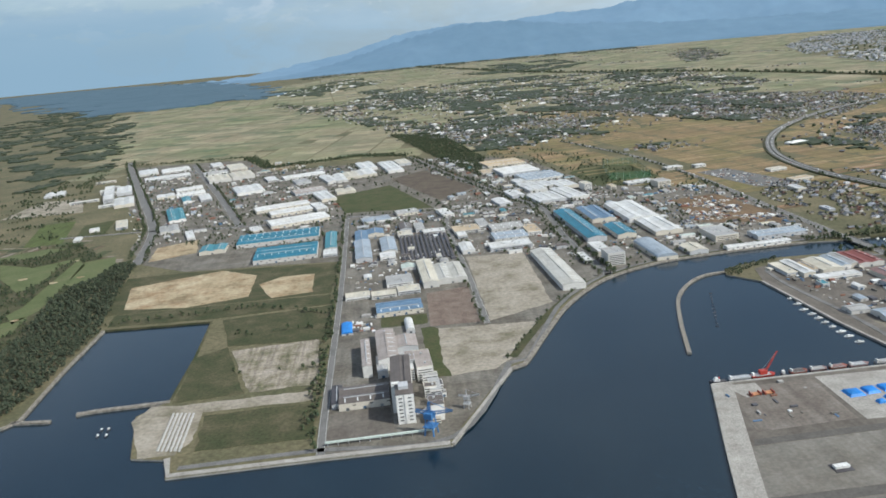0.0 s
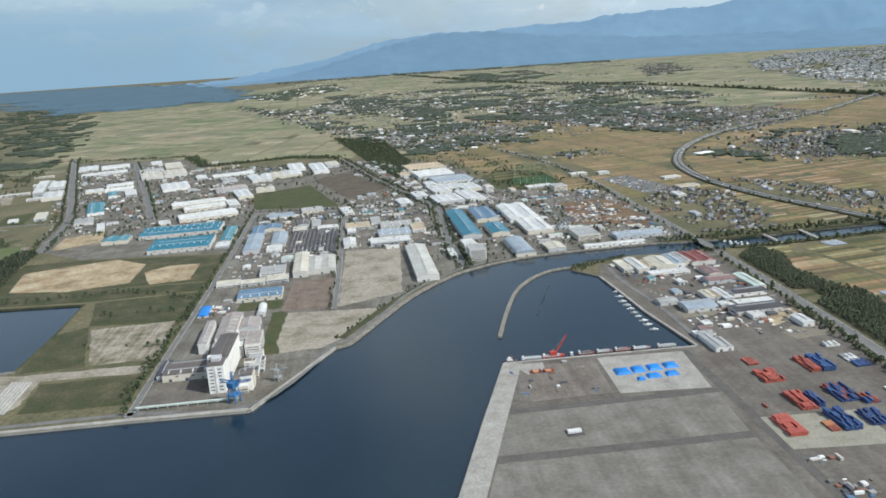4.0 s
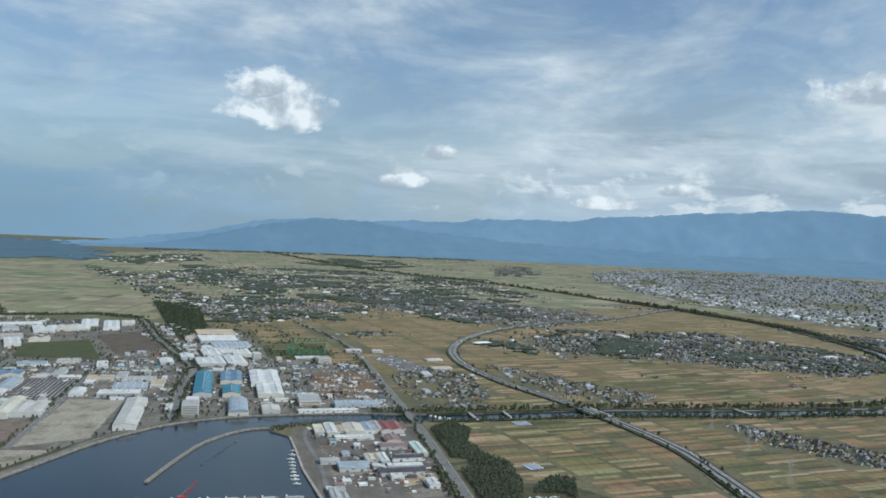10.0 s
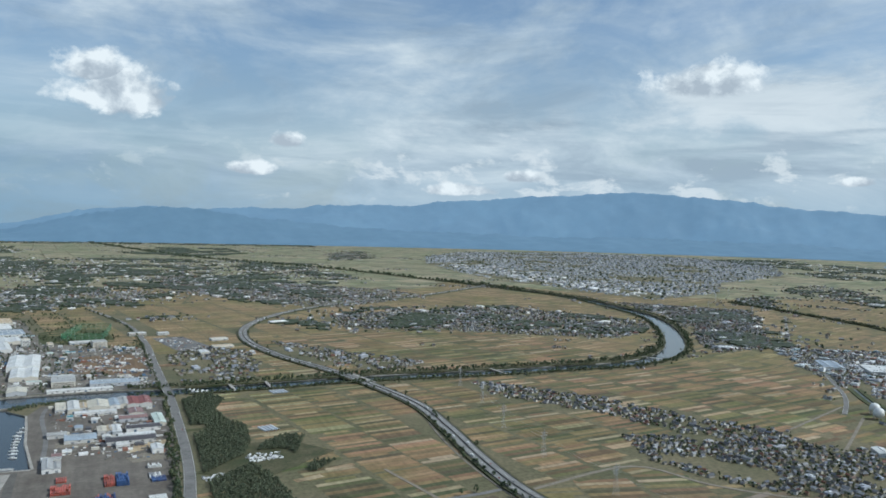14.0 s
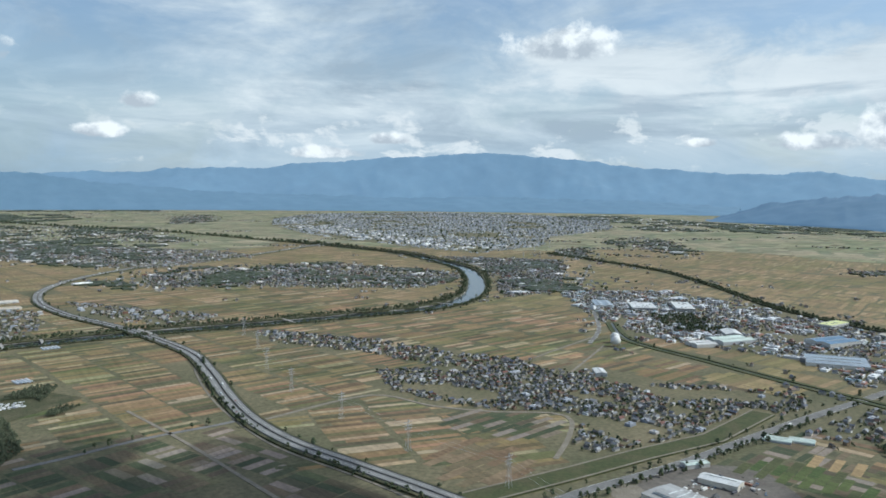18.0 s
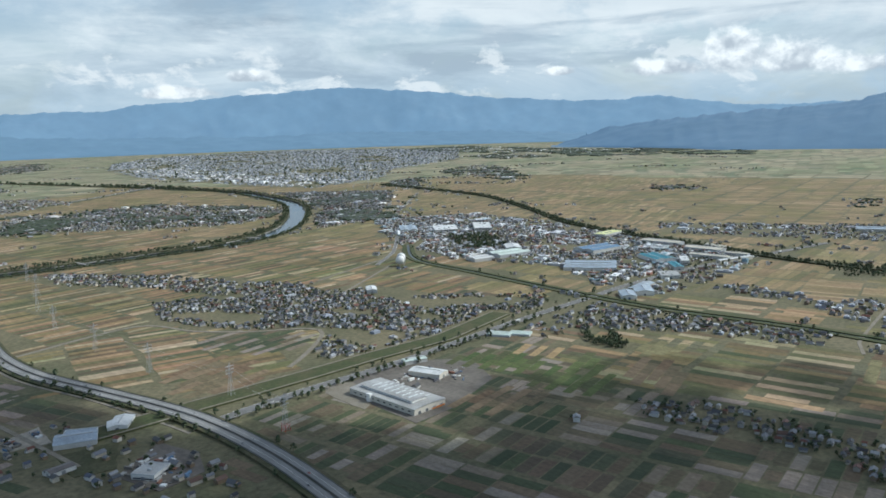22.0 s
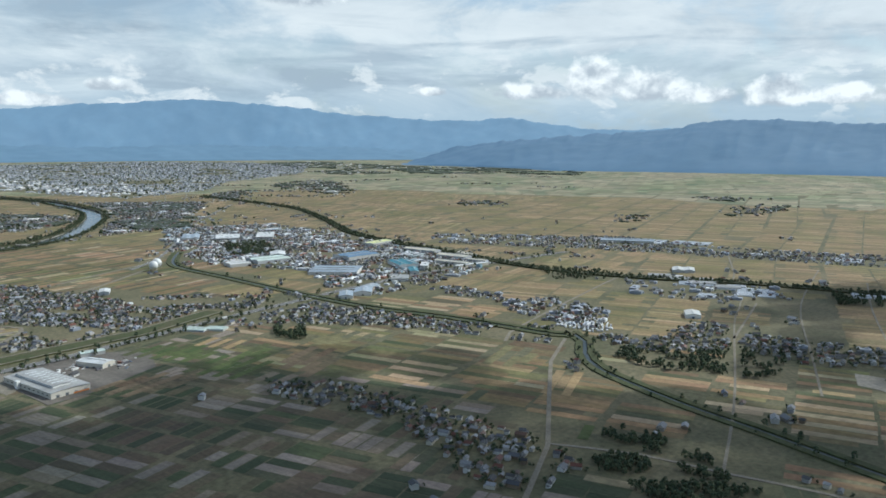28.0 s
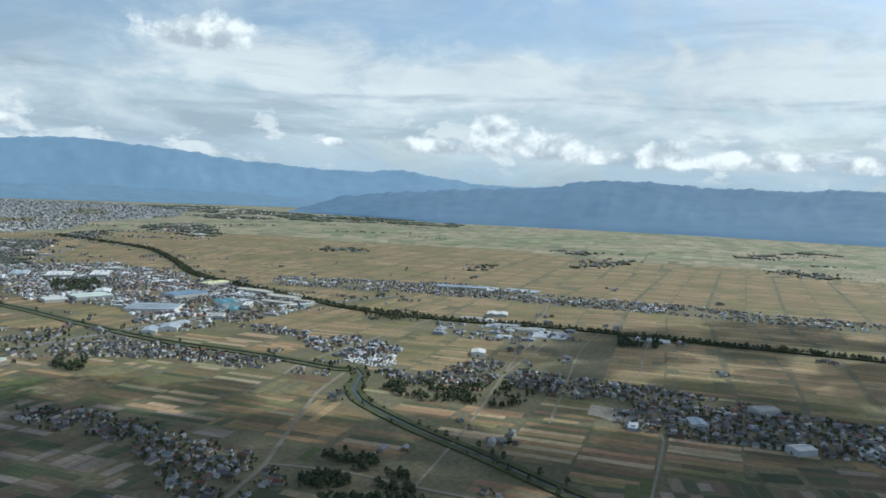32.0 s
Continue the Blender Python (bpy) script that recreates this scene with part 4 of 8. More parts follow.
# the expressway on its bank, two carriageways with a dark strip between
whole("embankment", Geo().ribbon(EXPRESS, 44, -0.5, 3.2), M_ROUGH, "grassy bank under the expressway", "embankment", kind="structure")
exp = whole("expressway", Geo().ribbon(EXPRESS, 14, 3.0, 4.2, off=8.3).ribbon(EXPRESS, 14, 3.0, 4.2, off=-8.3), M_EXPRESS, "wide pale grey expressway of two carriageways on a bank", "road", kind="structure")
for off in (15.0, 1.6, -1.6, -15.0):
    part("guard_rail", Geo().ribbon(EXPRESS, 0.35, 4.0, 5.0, off=off), M_ROAD, exp)
for off in (8, -8):
    part("road_line", Geo().ribbon(EXPRESS, 0.25, 4.22, 4.34, off=off, side=False), M_MARK, exp)
# drains and dikes
for name, pts, wide, label in (("drain", DRAIN_S, 8, "straight dark irrigation canal between grassy banks"), ("drain", DRAIN_M, 9, "narrow dark drain through the fields")):
    for k in (-1, 1):
        whole("embankment", Geo().ribbon(pts, wide * 1.5, -0.5, 2.0, off=k * wide * 1.35), M_LAWN, "grassy bank beside a drain", "embankment", kind="structure")
    whole(name, Geo().ribbon(pts, wide * 0.8, 0, 0.55, side=False), M_DRAIN, label, "water", kind="structure")
whole("embankment", Geo().ribbon(LEVEE, 46, -0.5, 2.6), M_LAWN, "broad green grassy levee", "embankment", kind="structure")
for k in (-1, 1):
    road("road", LEVEE, 3.5, 3.0, "pale track along the levee", False, M_TRACK).location.y = k * 21 * U
whole("embankment", Geo().ribbon(DIKE_E, 26, -0.5, 4.0), M_ROUGH, "long dark dike across the far plain", "embankment", kind="structure")
whole("embankment", Geo().ribbon(DIKE_N, 30, -0.5, 5.0), M_ROUGH, "far dark dike across the northern plain", "embankment", kind="structure")
for k in (-1, 1):
    whole("embankment", Geo().ribbon(offset(RIVER, k * 44)[2:], 16, -4, 2.6), M_ROUGH, "overgrown green river bank", "embankment", kind="structure")

# ---- hills along the horizon ----
def hills(name, mat, centre, tops, r_foot, r_top, steps, label, wild=0.25, rough=1.0):
    """A range seen from centre. tops: bearing and height angle of its crest."""
    az = np.linspace(tops[0][0], tops[-1][0], steps)
    foot = np.interp(az, [q[0] for q in r_foot], [q[1] for q in r_foot])
    el = np.interp(az, [t[0] for t in tops], [t[1] for t in tops])
    g, rows = Geo(), 26
    for j in range(rows + 3):
        s = min(1.0, j / rows)
        for i in range(steps):
            a = radians(az[i])
            r = foot[i] + (r_top - foot[i]) * s + max(0, j - rows) * 220
            x, y = centre[0] + r * math.sin(a), centre[1] + r * math.cos(a)
            crest = math.tan(radians(el[i])) * r_top + 450
            crest += (55 * noise.noise(Vector((az[i] * 0.9, 7.0, r_top))) + 38 * noise.noise(Vector((az[i] * 2.3, 3.0, r_top))) + 20 * noise.noise(Vector((az[i] * 6.0, 1.0, r_top)))) * rough * s ** 4
            q = Vector((x / 1500, y / 1500, 0.3))
            fold = noise.hetero_terrain(q, 1.0, 2.1, 6, 0.6, noise_basis="PERLIN_ORIGINAL") - 0.6
            spur = abs(noise.noise(Vector((az[i] * 0.62, s * 1.6, 4.0)))) * 1.7
            h = crest * (s ** 0.9) * (1 - spur * wild * (1 - s) * 1.6) + crest * 0.10 * fold * min(1, s * 3) * (1 - 0.45 * s)
            h += 18 * noise.noise(Vector((x / 260, y / 260, 1.0))) * min(1, s * 4)
            if j > rows:
                h *= 1 - 0.3 * (j - rows)
            g.v.append((x, y, max(-30, h) if j else -30))
    for j in range(rows + 2):
        for i in range(steps - 1):
            k = j * steps + i
            g.f.append((k, k + 1, k + steps + 1, k + steps))
            g.m.append(0)
    ob = whole(name, g, mat, label, "mountains", kind="structure")
    ob.data.polygons.foreach_set("use_smooth", [True] * len(g.f))
    return ob


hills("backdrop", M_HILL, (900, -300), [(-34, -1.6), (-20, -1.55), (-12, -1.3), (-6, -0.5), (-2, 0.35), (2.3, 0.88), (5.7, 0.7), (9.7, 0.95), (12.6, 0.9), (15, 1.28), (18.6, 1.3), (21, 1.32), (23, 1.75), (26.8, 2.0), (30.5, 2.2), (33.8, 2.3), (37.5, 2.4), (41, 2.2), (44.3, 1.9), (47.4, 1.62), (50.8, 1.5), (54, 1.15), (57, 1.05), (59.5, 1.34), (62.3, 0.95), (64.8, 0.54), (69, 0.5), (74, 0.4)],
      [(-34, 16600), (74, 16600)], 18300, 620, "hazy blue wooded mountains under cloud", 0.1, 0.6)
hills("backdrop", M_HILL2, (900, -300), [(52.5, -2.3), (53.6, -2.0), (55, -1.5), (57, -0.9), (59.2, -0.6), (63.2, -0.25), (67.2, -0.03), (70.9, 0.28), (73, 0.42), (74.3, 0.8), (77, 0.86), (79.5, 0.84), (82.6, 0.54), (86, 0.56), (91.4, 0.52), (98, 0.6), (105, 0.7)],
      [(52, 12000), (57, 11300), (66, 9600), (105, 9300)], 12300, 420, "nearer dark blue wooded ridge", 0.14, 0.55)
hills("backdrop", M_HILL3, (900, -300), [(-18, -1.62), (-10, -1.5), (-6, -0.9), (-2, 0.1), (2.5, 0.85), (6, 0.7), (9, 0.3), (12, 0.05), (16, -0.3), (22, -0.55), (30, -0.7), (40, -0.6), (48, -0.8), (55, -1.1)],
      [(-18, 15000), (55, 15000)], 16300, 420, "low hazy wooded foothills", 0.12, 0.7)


def canopy(name, outline, step, tall, metres, level, mat, label, **how):
    """A wood seen from far off: cells of leafy canopy with an uneven top, where a slow noise lets it grow."""
    xs, ys = [p[0] for p in outline], [p[1] for p in outline]
    fx, fy = np.meshgrid(np.arange(min(xs) - step, max(xs) + step, step), np.arange(min(ys) - step, max(ys) + step, step))
    fx, fy = fx.ravel(), fy.ravel()
    edge = np.array([[noise.noise(Vector((x / (step * 4), y / (step * 4), 7.0))), noise.noise(Vector((x / (step * 4), y / (step * 4), 17.0)))] for x, y in zip(fx, fy)]) * step * 5
    ok = inside(fx + edge[:, 0], fy + edge[:, 1], outline)
    for pts, gap in ((RIVER, 80), (EXPRESS, 40)):
        ok &= ~near_line(fx, fy, pts, gap)
    g = Geo()
    for x, y in zip(fx[ok], fy[ok]):
        if noise.noise(Vector((x / metres, y / metres, 5.0))) + 0.5 * noise.noise(Vector((x / metres * 3, y / metres * 3, 8.0))) < level:
            continue
        o, corners = len(g.v), [(x - step * 0.52, y - step * 0.52), (x + step * 0.52, y - step * 0.52), (x + step * 0.52, y + step * 0.52), (x - step * 0.52, y + step * 0.52)]
        for a, b in corners:
            q = Vector((a / step / 1.7, b / step / 1.7, 0.0))
            g.v.append((a + step * 0.5 * noise.noise(q), b + step * 0.5 * noise.noise(q + Vector((5, 2, 1))), tall * (0.75 + 0.6 * noise.noise(q * 2.3 + Vector((1, 1, 4))))))
        g.v += [(a, b, 0.0) for a, b in corners]
        g.f += [tuple(o + q for q in f) for f in ((0, 1, 2, 3), (4, 5, 1, 0), (7, 4, 0, 3), (5, 6, 2, 1))]
        g.m += [0] * 4
    if g.f:
        whole(name, g, mat, label, **how)


# the pine forest along the far coast, its blue haze painted as emission
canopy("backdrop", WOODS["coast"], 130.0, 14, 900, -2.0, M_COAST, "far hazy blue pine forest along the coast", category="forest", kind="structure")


# ---- houses ----
def house_shape(w, d, h, rise, wing):
    walls, roof = Geo(), Geo()
    walls.box(-w / 2, -d / 2, 0, w / 2, d / 2, h)
    walls.add([(-w / 2, -d / 2, h), (-w / 2, d / 2, h), (-w / 2, 0, h + rise)], [(0, 2, 1)])
    walls.add([(w / 2, -d / 2, h), (w / 2, d / 2, h), (w / 2, 0, h + rise)], [(0, 1, 2)])
    roof.gable(-w / 2, -d / 2, w / 2, d / 2, h, rise, 0.7)
    if wing:
        walls.box(-w / 2 - 3.5, -d / 2 + 1, 0, -w / 2, d / 2 - 1.5, 3.0)
        roof.add([(-w / 2 - 4, -d / 2 + 0.6, 2.9), (-w / 2, -d / 2 + 0.6, 3.9), (-w / 2, d / 2 - 1.1, 3.9), (-w / 2 - 4, d / 2 - 1.1, 2.9)], [(0, 1, 2, 3)])
    return walls, roof


SHAPES = [house_shape(11, 8, 5.6, 2.4, True), house_shape(9, 8, 5.8, 2.2, False), house_shape(13, 9, 4.2, 3.0, True), house_shape(8, 7, 6.0, 2.0, False), house_shape(15, 9, 5.0, 2.8, False), house_shape(10, 6, 3.2, 1.6, False)]


def scatter(outline, gap, jitter, turn, seed, fill=1.0):
    """Points on a loose grid inside an outline, clear of roads."""
    r = np.random.default_rng(seed)
    xs, ys = [p[0] for p in outline], [p[1] for p in outline]
    cx, cy = sum(xs) / len(xs), sum(ys) / len(ys)
    reach = max(max(xs) - min(xs), max(ys) - min(ys)) * 0.75
    n = int(reach / gap) + 1
    gi, gj = np.meshgrid(np.arange(-n, n + 1), np.arange(-n, n + 1))
    u = (gi.ravel() + r.uniform(-jitter, jitter, gi.size)) * gap
    w = (gj.ravel() + r.uniform(-jitter, jitter, gi.size)) * gap
    a = radians(turn)
    x, y = cx + u * math.cos(a) - w * math.sin(a), cy + u * math.sin(a) + w * math.cos(a)
    ok = inside(x, y, outline) & (r.random(x.shape) < fill)
    for pts, g in LINES:
        ok &= ~near_line(x, y, pts, g * 0.75 + 5)
    ok &= ~inside(x, y, HARBOUR)
    return x[ok], y[ok], r


HOUSE_SPOTS = []  # (x, y, turn, shape, size)
for name, gap, turn, fill in (("main", 15.5, 8, 0.9), ("strip", 18, 20, 0.8), ("east", 18, 12, 0.8), ("dark", 15, 15, 0.8), ("south", 17, 14, 0.92), ("river_town", 20, 22, 0.85), ("north", 23, 12, 0.75),
                              ("middle", 22, 15, 0.75), ("bank", 21, 10, 0.7), ("far_strip", 22, 10, 0.8), ("drain", 19, 12, 0.75), ("works", 19, 14, 0.75), ("glass", 26, 12, 0.5), ("lot", 19, 12, 0.8), ("shed_row", 18, 12, 0.85), ("south_west", 21, 10, 0.45), ("station", 19, 5, 0.55), ("lake_side", 32, 0, 0.5)):
    hx, hy, r = scatter(VILLAGES[name], gap, 0.32, turn, len(name) * 17 + int(gap), fill)
    patch = np.array([noise.noise(Vector((x / 130, y / 130, 2.0))) for x, y in zip(hx, hy)])
    for x, y, k in zip(hx, hy, patch):
        if k > (-0.14 if name == "main" else -0.28) or name in ("strip", "dark", "east"):
            HOUSE_SPOTS.append((x, y, turn + 90 * int(r.integers(0, 4)) + r.normal(0, 5), int(r.integers(0, len(SHAPES))), r.uniform(0.66, 0.94) if name in ("dark", "main", "east", "drain") else r.uniform(0.70, 1.0), name))

# the houses nearest the walk stand as things of their own, the rest as one mass
# lone farmhouses along the roads and in the fields
lr = np.random.default_rng(41)
LONE = []
for k in range(2600):
    cx, cy = lr.uniform(1000, 4600), lr.uniform(-2200, 4600)
    LONE.append((cx, cy))
LONE = np.array(LONE)
ok = open_land(LONE[:, 0], LONE[:, 1])
close = np.zeros(len(LONE), bool)
for pts in (PREF_ROAD, DRAIN_M, DIKE_E, RIVER, LANES["east_lane"][0]):
    close |= near_line(LONE[:, 0], LONE[:, 1], pts, 110)
ok &= (LONE[:, 0] > 1750) & (close | (lr.random(len(LONE)) < 0.03))
for cx, cy in LONE[ok]:
    for j in range(int(lr.integers(1, 5))):
        HOUSE_SPOTS.append((cx + lr.normal(0, 16), cy + lr.normal(0, 16), lr.uniform(0, 90), int(lr.integers(0, len(SHAPES))), lr.uniform(0.8, 1.2), "lone"))
near = [s for s in HOUSE_SPOTS if s[5] == "dark"] + [s for s in HOUSE_SPOTS if s[5] == "main" and s[0] < 2150 and s[1] < 560]
near = near[:300]
near_set = set(id(s) for s in near)
protos = []
for k, (walls, roof) in enumerate(SHAPES):
    protos.append((mesh_of("house_wall", walls, M_WALL1), mesh_of("house_roof", roof, M_ROOF1)))
for s in near:
    h = thing("house", s[0], s[1], 0.0, s[2], "two-storey village house with dark tiled gable roof" if s[3] != 5 else "low farm outbuilding with a pitched roof", "house", "village houses")
    h.scale = (s[4],) * 3
    part("wall", protos[s[3]][0], None, h)
    part("roof", protos[s[3]][1], None, h)


def batch(name, spots, shapes, slot, mat, label, category):
    """Many copies of plain shapes joined into one mass."""
    V, F, base = [], [], 0
    for s in spots:
        g = shapes[s[3]][slot]
        a, k = radians(s[2]), s[4]
        c, q = math.cos(a) * k, math.sin(a) * k
        P = np.array(g.v)
        X = np.stack([s[0] + P[:, 0] * c - P[:, 1] * q, s[1] + P[:, 0] * q + P[:, 1] * c, P[:, 2] * k], 1)
        V.append(X)
        F.extend([tuple(i + base for i in f) for f in g.f])
        base += len(P)
    g = Geo()
    g.v, g.f, g.m = np.concatenate(V).tolist(), F, [0] * len(F)
    return whole(name, g, mat, label, category, kind="stuff")


rest = [s for s in HOUSE_SPOTS if id(s) not in near_set]
# walls as one box and roofs as one pitched sheet each, so that a house keeps one colour
batch("village_house_walls", rest, SHAPES, 0, M_WALLS, "pale walls of the crowded villages", "houses")
batch("village_house_roofs", rest, SHAPES, 1, M_ROOFS, "dark tiled roofs of the crowded villages", "houses")

# far town: blocks of flats, shops and sheds
BLOCKS = []
for w, d, h in ((14, 11, 4.5), (20, 14, 6), (30, 14, 8), (45, 18, 6), (16, 16, 13), (70, 35, 7)):
    BLOCKS.append((Geo().box(-w / 2, -d / 2, 0, w / 2, d / 2, h).box(-w / 4, -d / 4, h, w / 8, d / 6, h + 2.2),))
tx, ty, r = scatter(TOWN, 40, 0.45, 18, 91, 0.85)
spots = [(x, y, 18 + 90 * int(r.integers(0, 2)), int(r.choice(6, p=[0.48, 0.26, 0.10, 0.09, 0.05, 0.02])), r.uniform(0.5, 0.95), "") for x, y in zip(tx, ty) if noise.noise(Vector((x / 700, y / 700, 0))) + 0.8 * noise.noise(Vector((x / 230, y / 330, 3.0))) > -0.30]
batch("far_town", spots, BLOCKS, 0, M_BLOCK, "distant crowded town of pale blocks", "town")
spots = []
for (x0, y0), (x1, y1) in zip(((4330, 7750), (4184, 6278), (4108, 5408), (4049, 4523)), ((4184, 6278), (4108, 5408), (4049, 4523), (4080, 3750))):
    for k in range(46):
        f, q = r.random(), abs(r.normal(0, 260))
        spots.append((x0 + (x1 - x0) * f + q, y0 + (y1 - y0) * f + r.normal(0, 40), 18 + 90 * int(r.integers(0, 2)), int(r.choice(6, p=[0.1, 0.25, 0.25, 0.25, 0.05, 0.10])), r.uniform(0.7, 1.15), ""))
batch("far_town", spots, BLOCKS, 0, M_PALE, "pale stores and flats at the edge of the far town", "town")
wx, wy, r = scatter(VILLAGES["works"], 33, 0.35, 14, 23, 0.85)
spots = [(x, y, 14 + 90 * int(r.integers(0, 2)), int(r.choice(6, p=[0.4, 0.25, 0.08, 0.17, 0.04, 0.06])), r.uniform(0.5, 0.95), "") for x, y in zip(wx, wy) if noise.noise(Vector((x / 150, y / 150, 5.0))) > -0.2]
batch("works_sheds", spots, BLOCKS, 0, M_SHEDS, "pale sheds and shops of the works town", "buildings")
# shops, stores and low sheds among the houses
spots = []
for name, gap, turn, fill in (("far_strip", 52, 10, 0.6), ("glass", 42, 12, 0.6), ("lot", 34, 14, 0.8), ("shed_row", 38, 12, 0.7), ("river_town", 75, 20, 0.5), ("middle", 85, 15, 0.5), ("north", 95, 12, 0.5), ("south", 66, 14, 0.5), ("bank", 55, 10, 0.6), ("main", 80, 8, 0.45), ("station", 75, 5, 0.6), ("lake_side", 80, 0, 0.6), ("drain", 60, 12, 0.4)):
    sx, sy, r = scatter(VILLAGES[name], gap, 0.4, turn, 300 + gap, fill)
    spots += [(x, y, turn + 90 * int(r.integers(0, 2)), int(r.choice(6, p=[0.5, 0.32, 0.08, 0.1, 0.0, 0.0])), r.uniform(0.6, 1.0), "") for x, y in zip(sx, sy)]
batch("village_stores", spots, BLOCKS, 0, M_BLOCK, "pale shops and stores among the villages", "buildings")
# rows of greenhouses
tunnel = Geo()
for k in range(7):
    a0, a1 = math.pi * k / 7, math.pi * (k + 1) / 7
    tunnel.add([(-3.4 * math.cos(a0), -20, 3.2 * math.sin(a0)), (-3.4 * math.cos(a1), -20, 3.2 * math.sin(a1)), (-3.4 * math.cos(a1), 20, 3.2 * math.sin(a1)), (-3.4 * math.cos(a0), 20, 3.2 * math.sin(a0))], [(0, 1, 2, 3)])
spots = []
for gx0, gy0, turn, n, rows in ((4020, -20, 8, 12, 3), (4060, -170, 8, 10, 3), (3950, -700, 6, 9, 2), (3300, -470, 20, 13, 2), (3240, -640, 18, 12, 2), (3130, -560, 18, 6, 1), (3370, -870, 15, 9, 2), (3860, 330, 12, 8, 1), (2660, -1400, 12, 6, 1), (1255, 1530, 8, 5, 1), (1160, 1180, 14, 4, 1)):
    a = radians(turn)
    for i in range(n):
        for j in range(rows):
            u, w = (i - n / 2) * 8.5, (j - rows / 2) * 46
            spots.append((gx0 + u * math.cos(a) - w * math.sin(a), gy0 + u * math.sin(a) + w * math.cos(a), turn, 0, 1.0, ""))
batch("greenhouses", spots, [(tunnel,)], 0, M_FILM, "rows of pale plastic greenhouses beside the fields", "greenhouse")
# hamlets strung out on the far plain
fr = np.random.default_rng(12)
HAMLETS = []
# wide paddies with no house on them
BARE = [[(-1888, 6158), (-1562, 7952), (-462, 6600), (400, 4900), (400, 3626), (-299, 3431), (-875, 3612)], [(897, 4974), (1354, 4222), (1370, 2907), (1041, 2695), (706, 4309)]]
BELTS = [(40, 0.97, [(-2317, 10901), (-1153, 10424), (-463, 12541), (-128, 10130), (-700, 8706), (-1296, 9343)]),
         (26, 0.85, [(-573, 6805), (-110, 8138), (689, 7169), (1083, 6751), (497, 5785), (-34, 6106)]),
         (24, 0.70, [(-1174, 8142), (-291, 6439), (136, 5065), (516, 4134), (747, 3703), (577, 3485), (250, 4012), (-223, 5313)]),
         (44, 0.95, [(1033, 10173), (1661, 12227), (2585, 12299), (2567, 10230), (1648, 8985)]),
         (34, 0.75, [(1011, 5758), (1583, 6031), (1962, 4941), (2368, 4495), (2382, 3821), (1866, 3473), (1525, 3759), (1350, 4573)]),
         (16, 0.70, [(980, 3200), (1100, 3225), (1237, 3190), (1226, 3080), (1003, 3060)]),
         (34, 0.70, [(2003, 6965), (2540, 7124), (2712, 5668), (2533, 5291), (2147, 6004)]),
         (26, 0.75, [(5580, 3980), (6390, 4410), (6224, 3853), (5500, 2947), (5068, 2635), (5222, 3174)]),
         (22, 0.55, [(4615, 3454), (5031, 3557), (4464, 2945), (4253, 3002)]),
         (20, 0.60, [(5165, 1680), (5240, 1500), (5060, 1270), (4923, 1537)]),
         (46, 0.97, [(8685, 5172), (11517, 5102), (9479, 3189), (8809, 2876), (8766, 3807), (7985, 4485)]),
         (36, 0.80, [(7701, 6045), (8570, 5937), (8015, 4802), (7454, 4946)]),
         (20, 0.70, [(5169, 59), (5700, 128), (6048, 6), (5611, -95), (5273, -24)]),
         (20, 0.70, [(4792, 461), (4948, 414), (4678, 277), (4599, 340)]),
         (24, 0.60, [(6345, 674), (6398, 415), (6063, 330)]),
         (26, 0.65, [(5799, -806), (5723, -1139), (5973, -1123), (6109, -876)]),
         (34, 0.75, [(6962, -402), (8275, -707), (7965, -993), (6985, -675)]),
         (50, 0.85, [(9484, 9109), (11030, 9255), (9850, 5889), (10409, 4537), (8703, 4904), (8600, 6579)]),
         (30, 0.60, [(3800, 10500), (4600, 11500), (3900, 9000), (3200, 8200)]),
         (46, 0.62, [(-300, 8800), (1500, 8600), (2900, 7600), (2600, 5200), (1300, 3800), (300, 4700)]),
         (30, 0.60, [(1500, 2900), (2000, 3400), (2900, 3350), (3200, 2600), (2900, 2150), (2300, 2500), (1700, 2550)]),
         (34, 0.55, [(2900, 1750), (3300, 2400), (3560, 3000), (3800, 3200), (4050, 2800), (3500, 1700)]),
         (36, 0.50, [(100, 4700), (800, 4800), (1250, 4400), (950, 3600), (400, 3500)]),
         (40, 0.75, [(-1500, 14500), (1500, 14800), (4500, 14200), (4300, 13400), (1200, 13900), (-1400, 13600)])]
for k, (gap, share, outline) in enumerate(BELTS):
    bx, by, br_ = scatter(outline, gap, 0.48, 20, 400 + k, 0.92)
    bx, by = bx + br_.normal(0, gap * 2.2, bx.shape), by + br_.normal(0, gap * 2.2, by.shape)
    dry = ~near_line(bx, by, RIVER, 60) & ~near_line(bx, by, EXPRESS, 30)
    bx, by = bx[dry], by[dry]
    pick = br_.random(len(bx)) >= share
    for x, y in zip(bx[pick], by[pick]):
        HAMLETS.append((x, y, br_.uniform(0, 180), int(br_.choice(6)), br_.uniform(0.9, 1.3), ""))
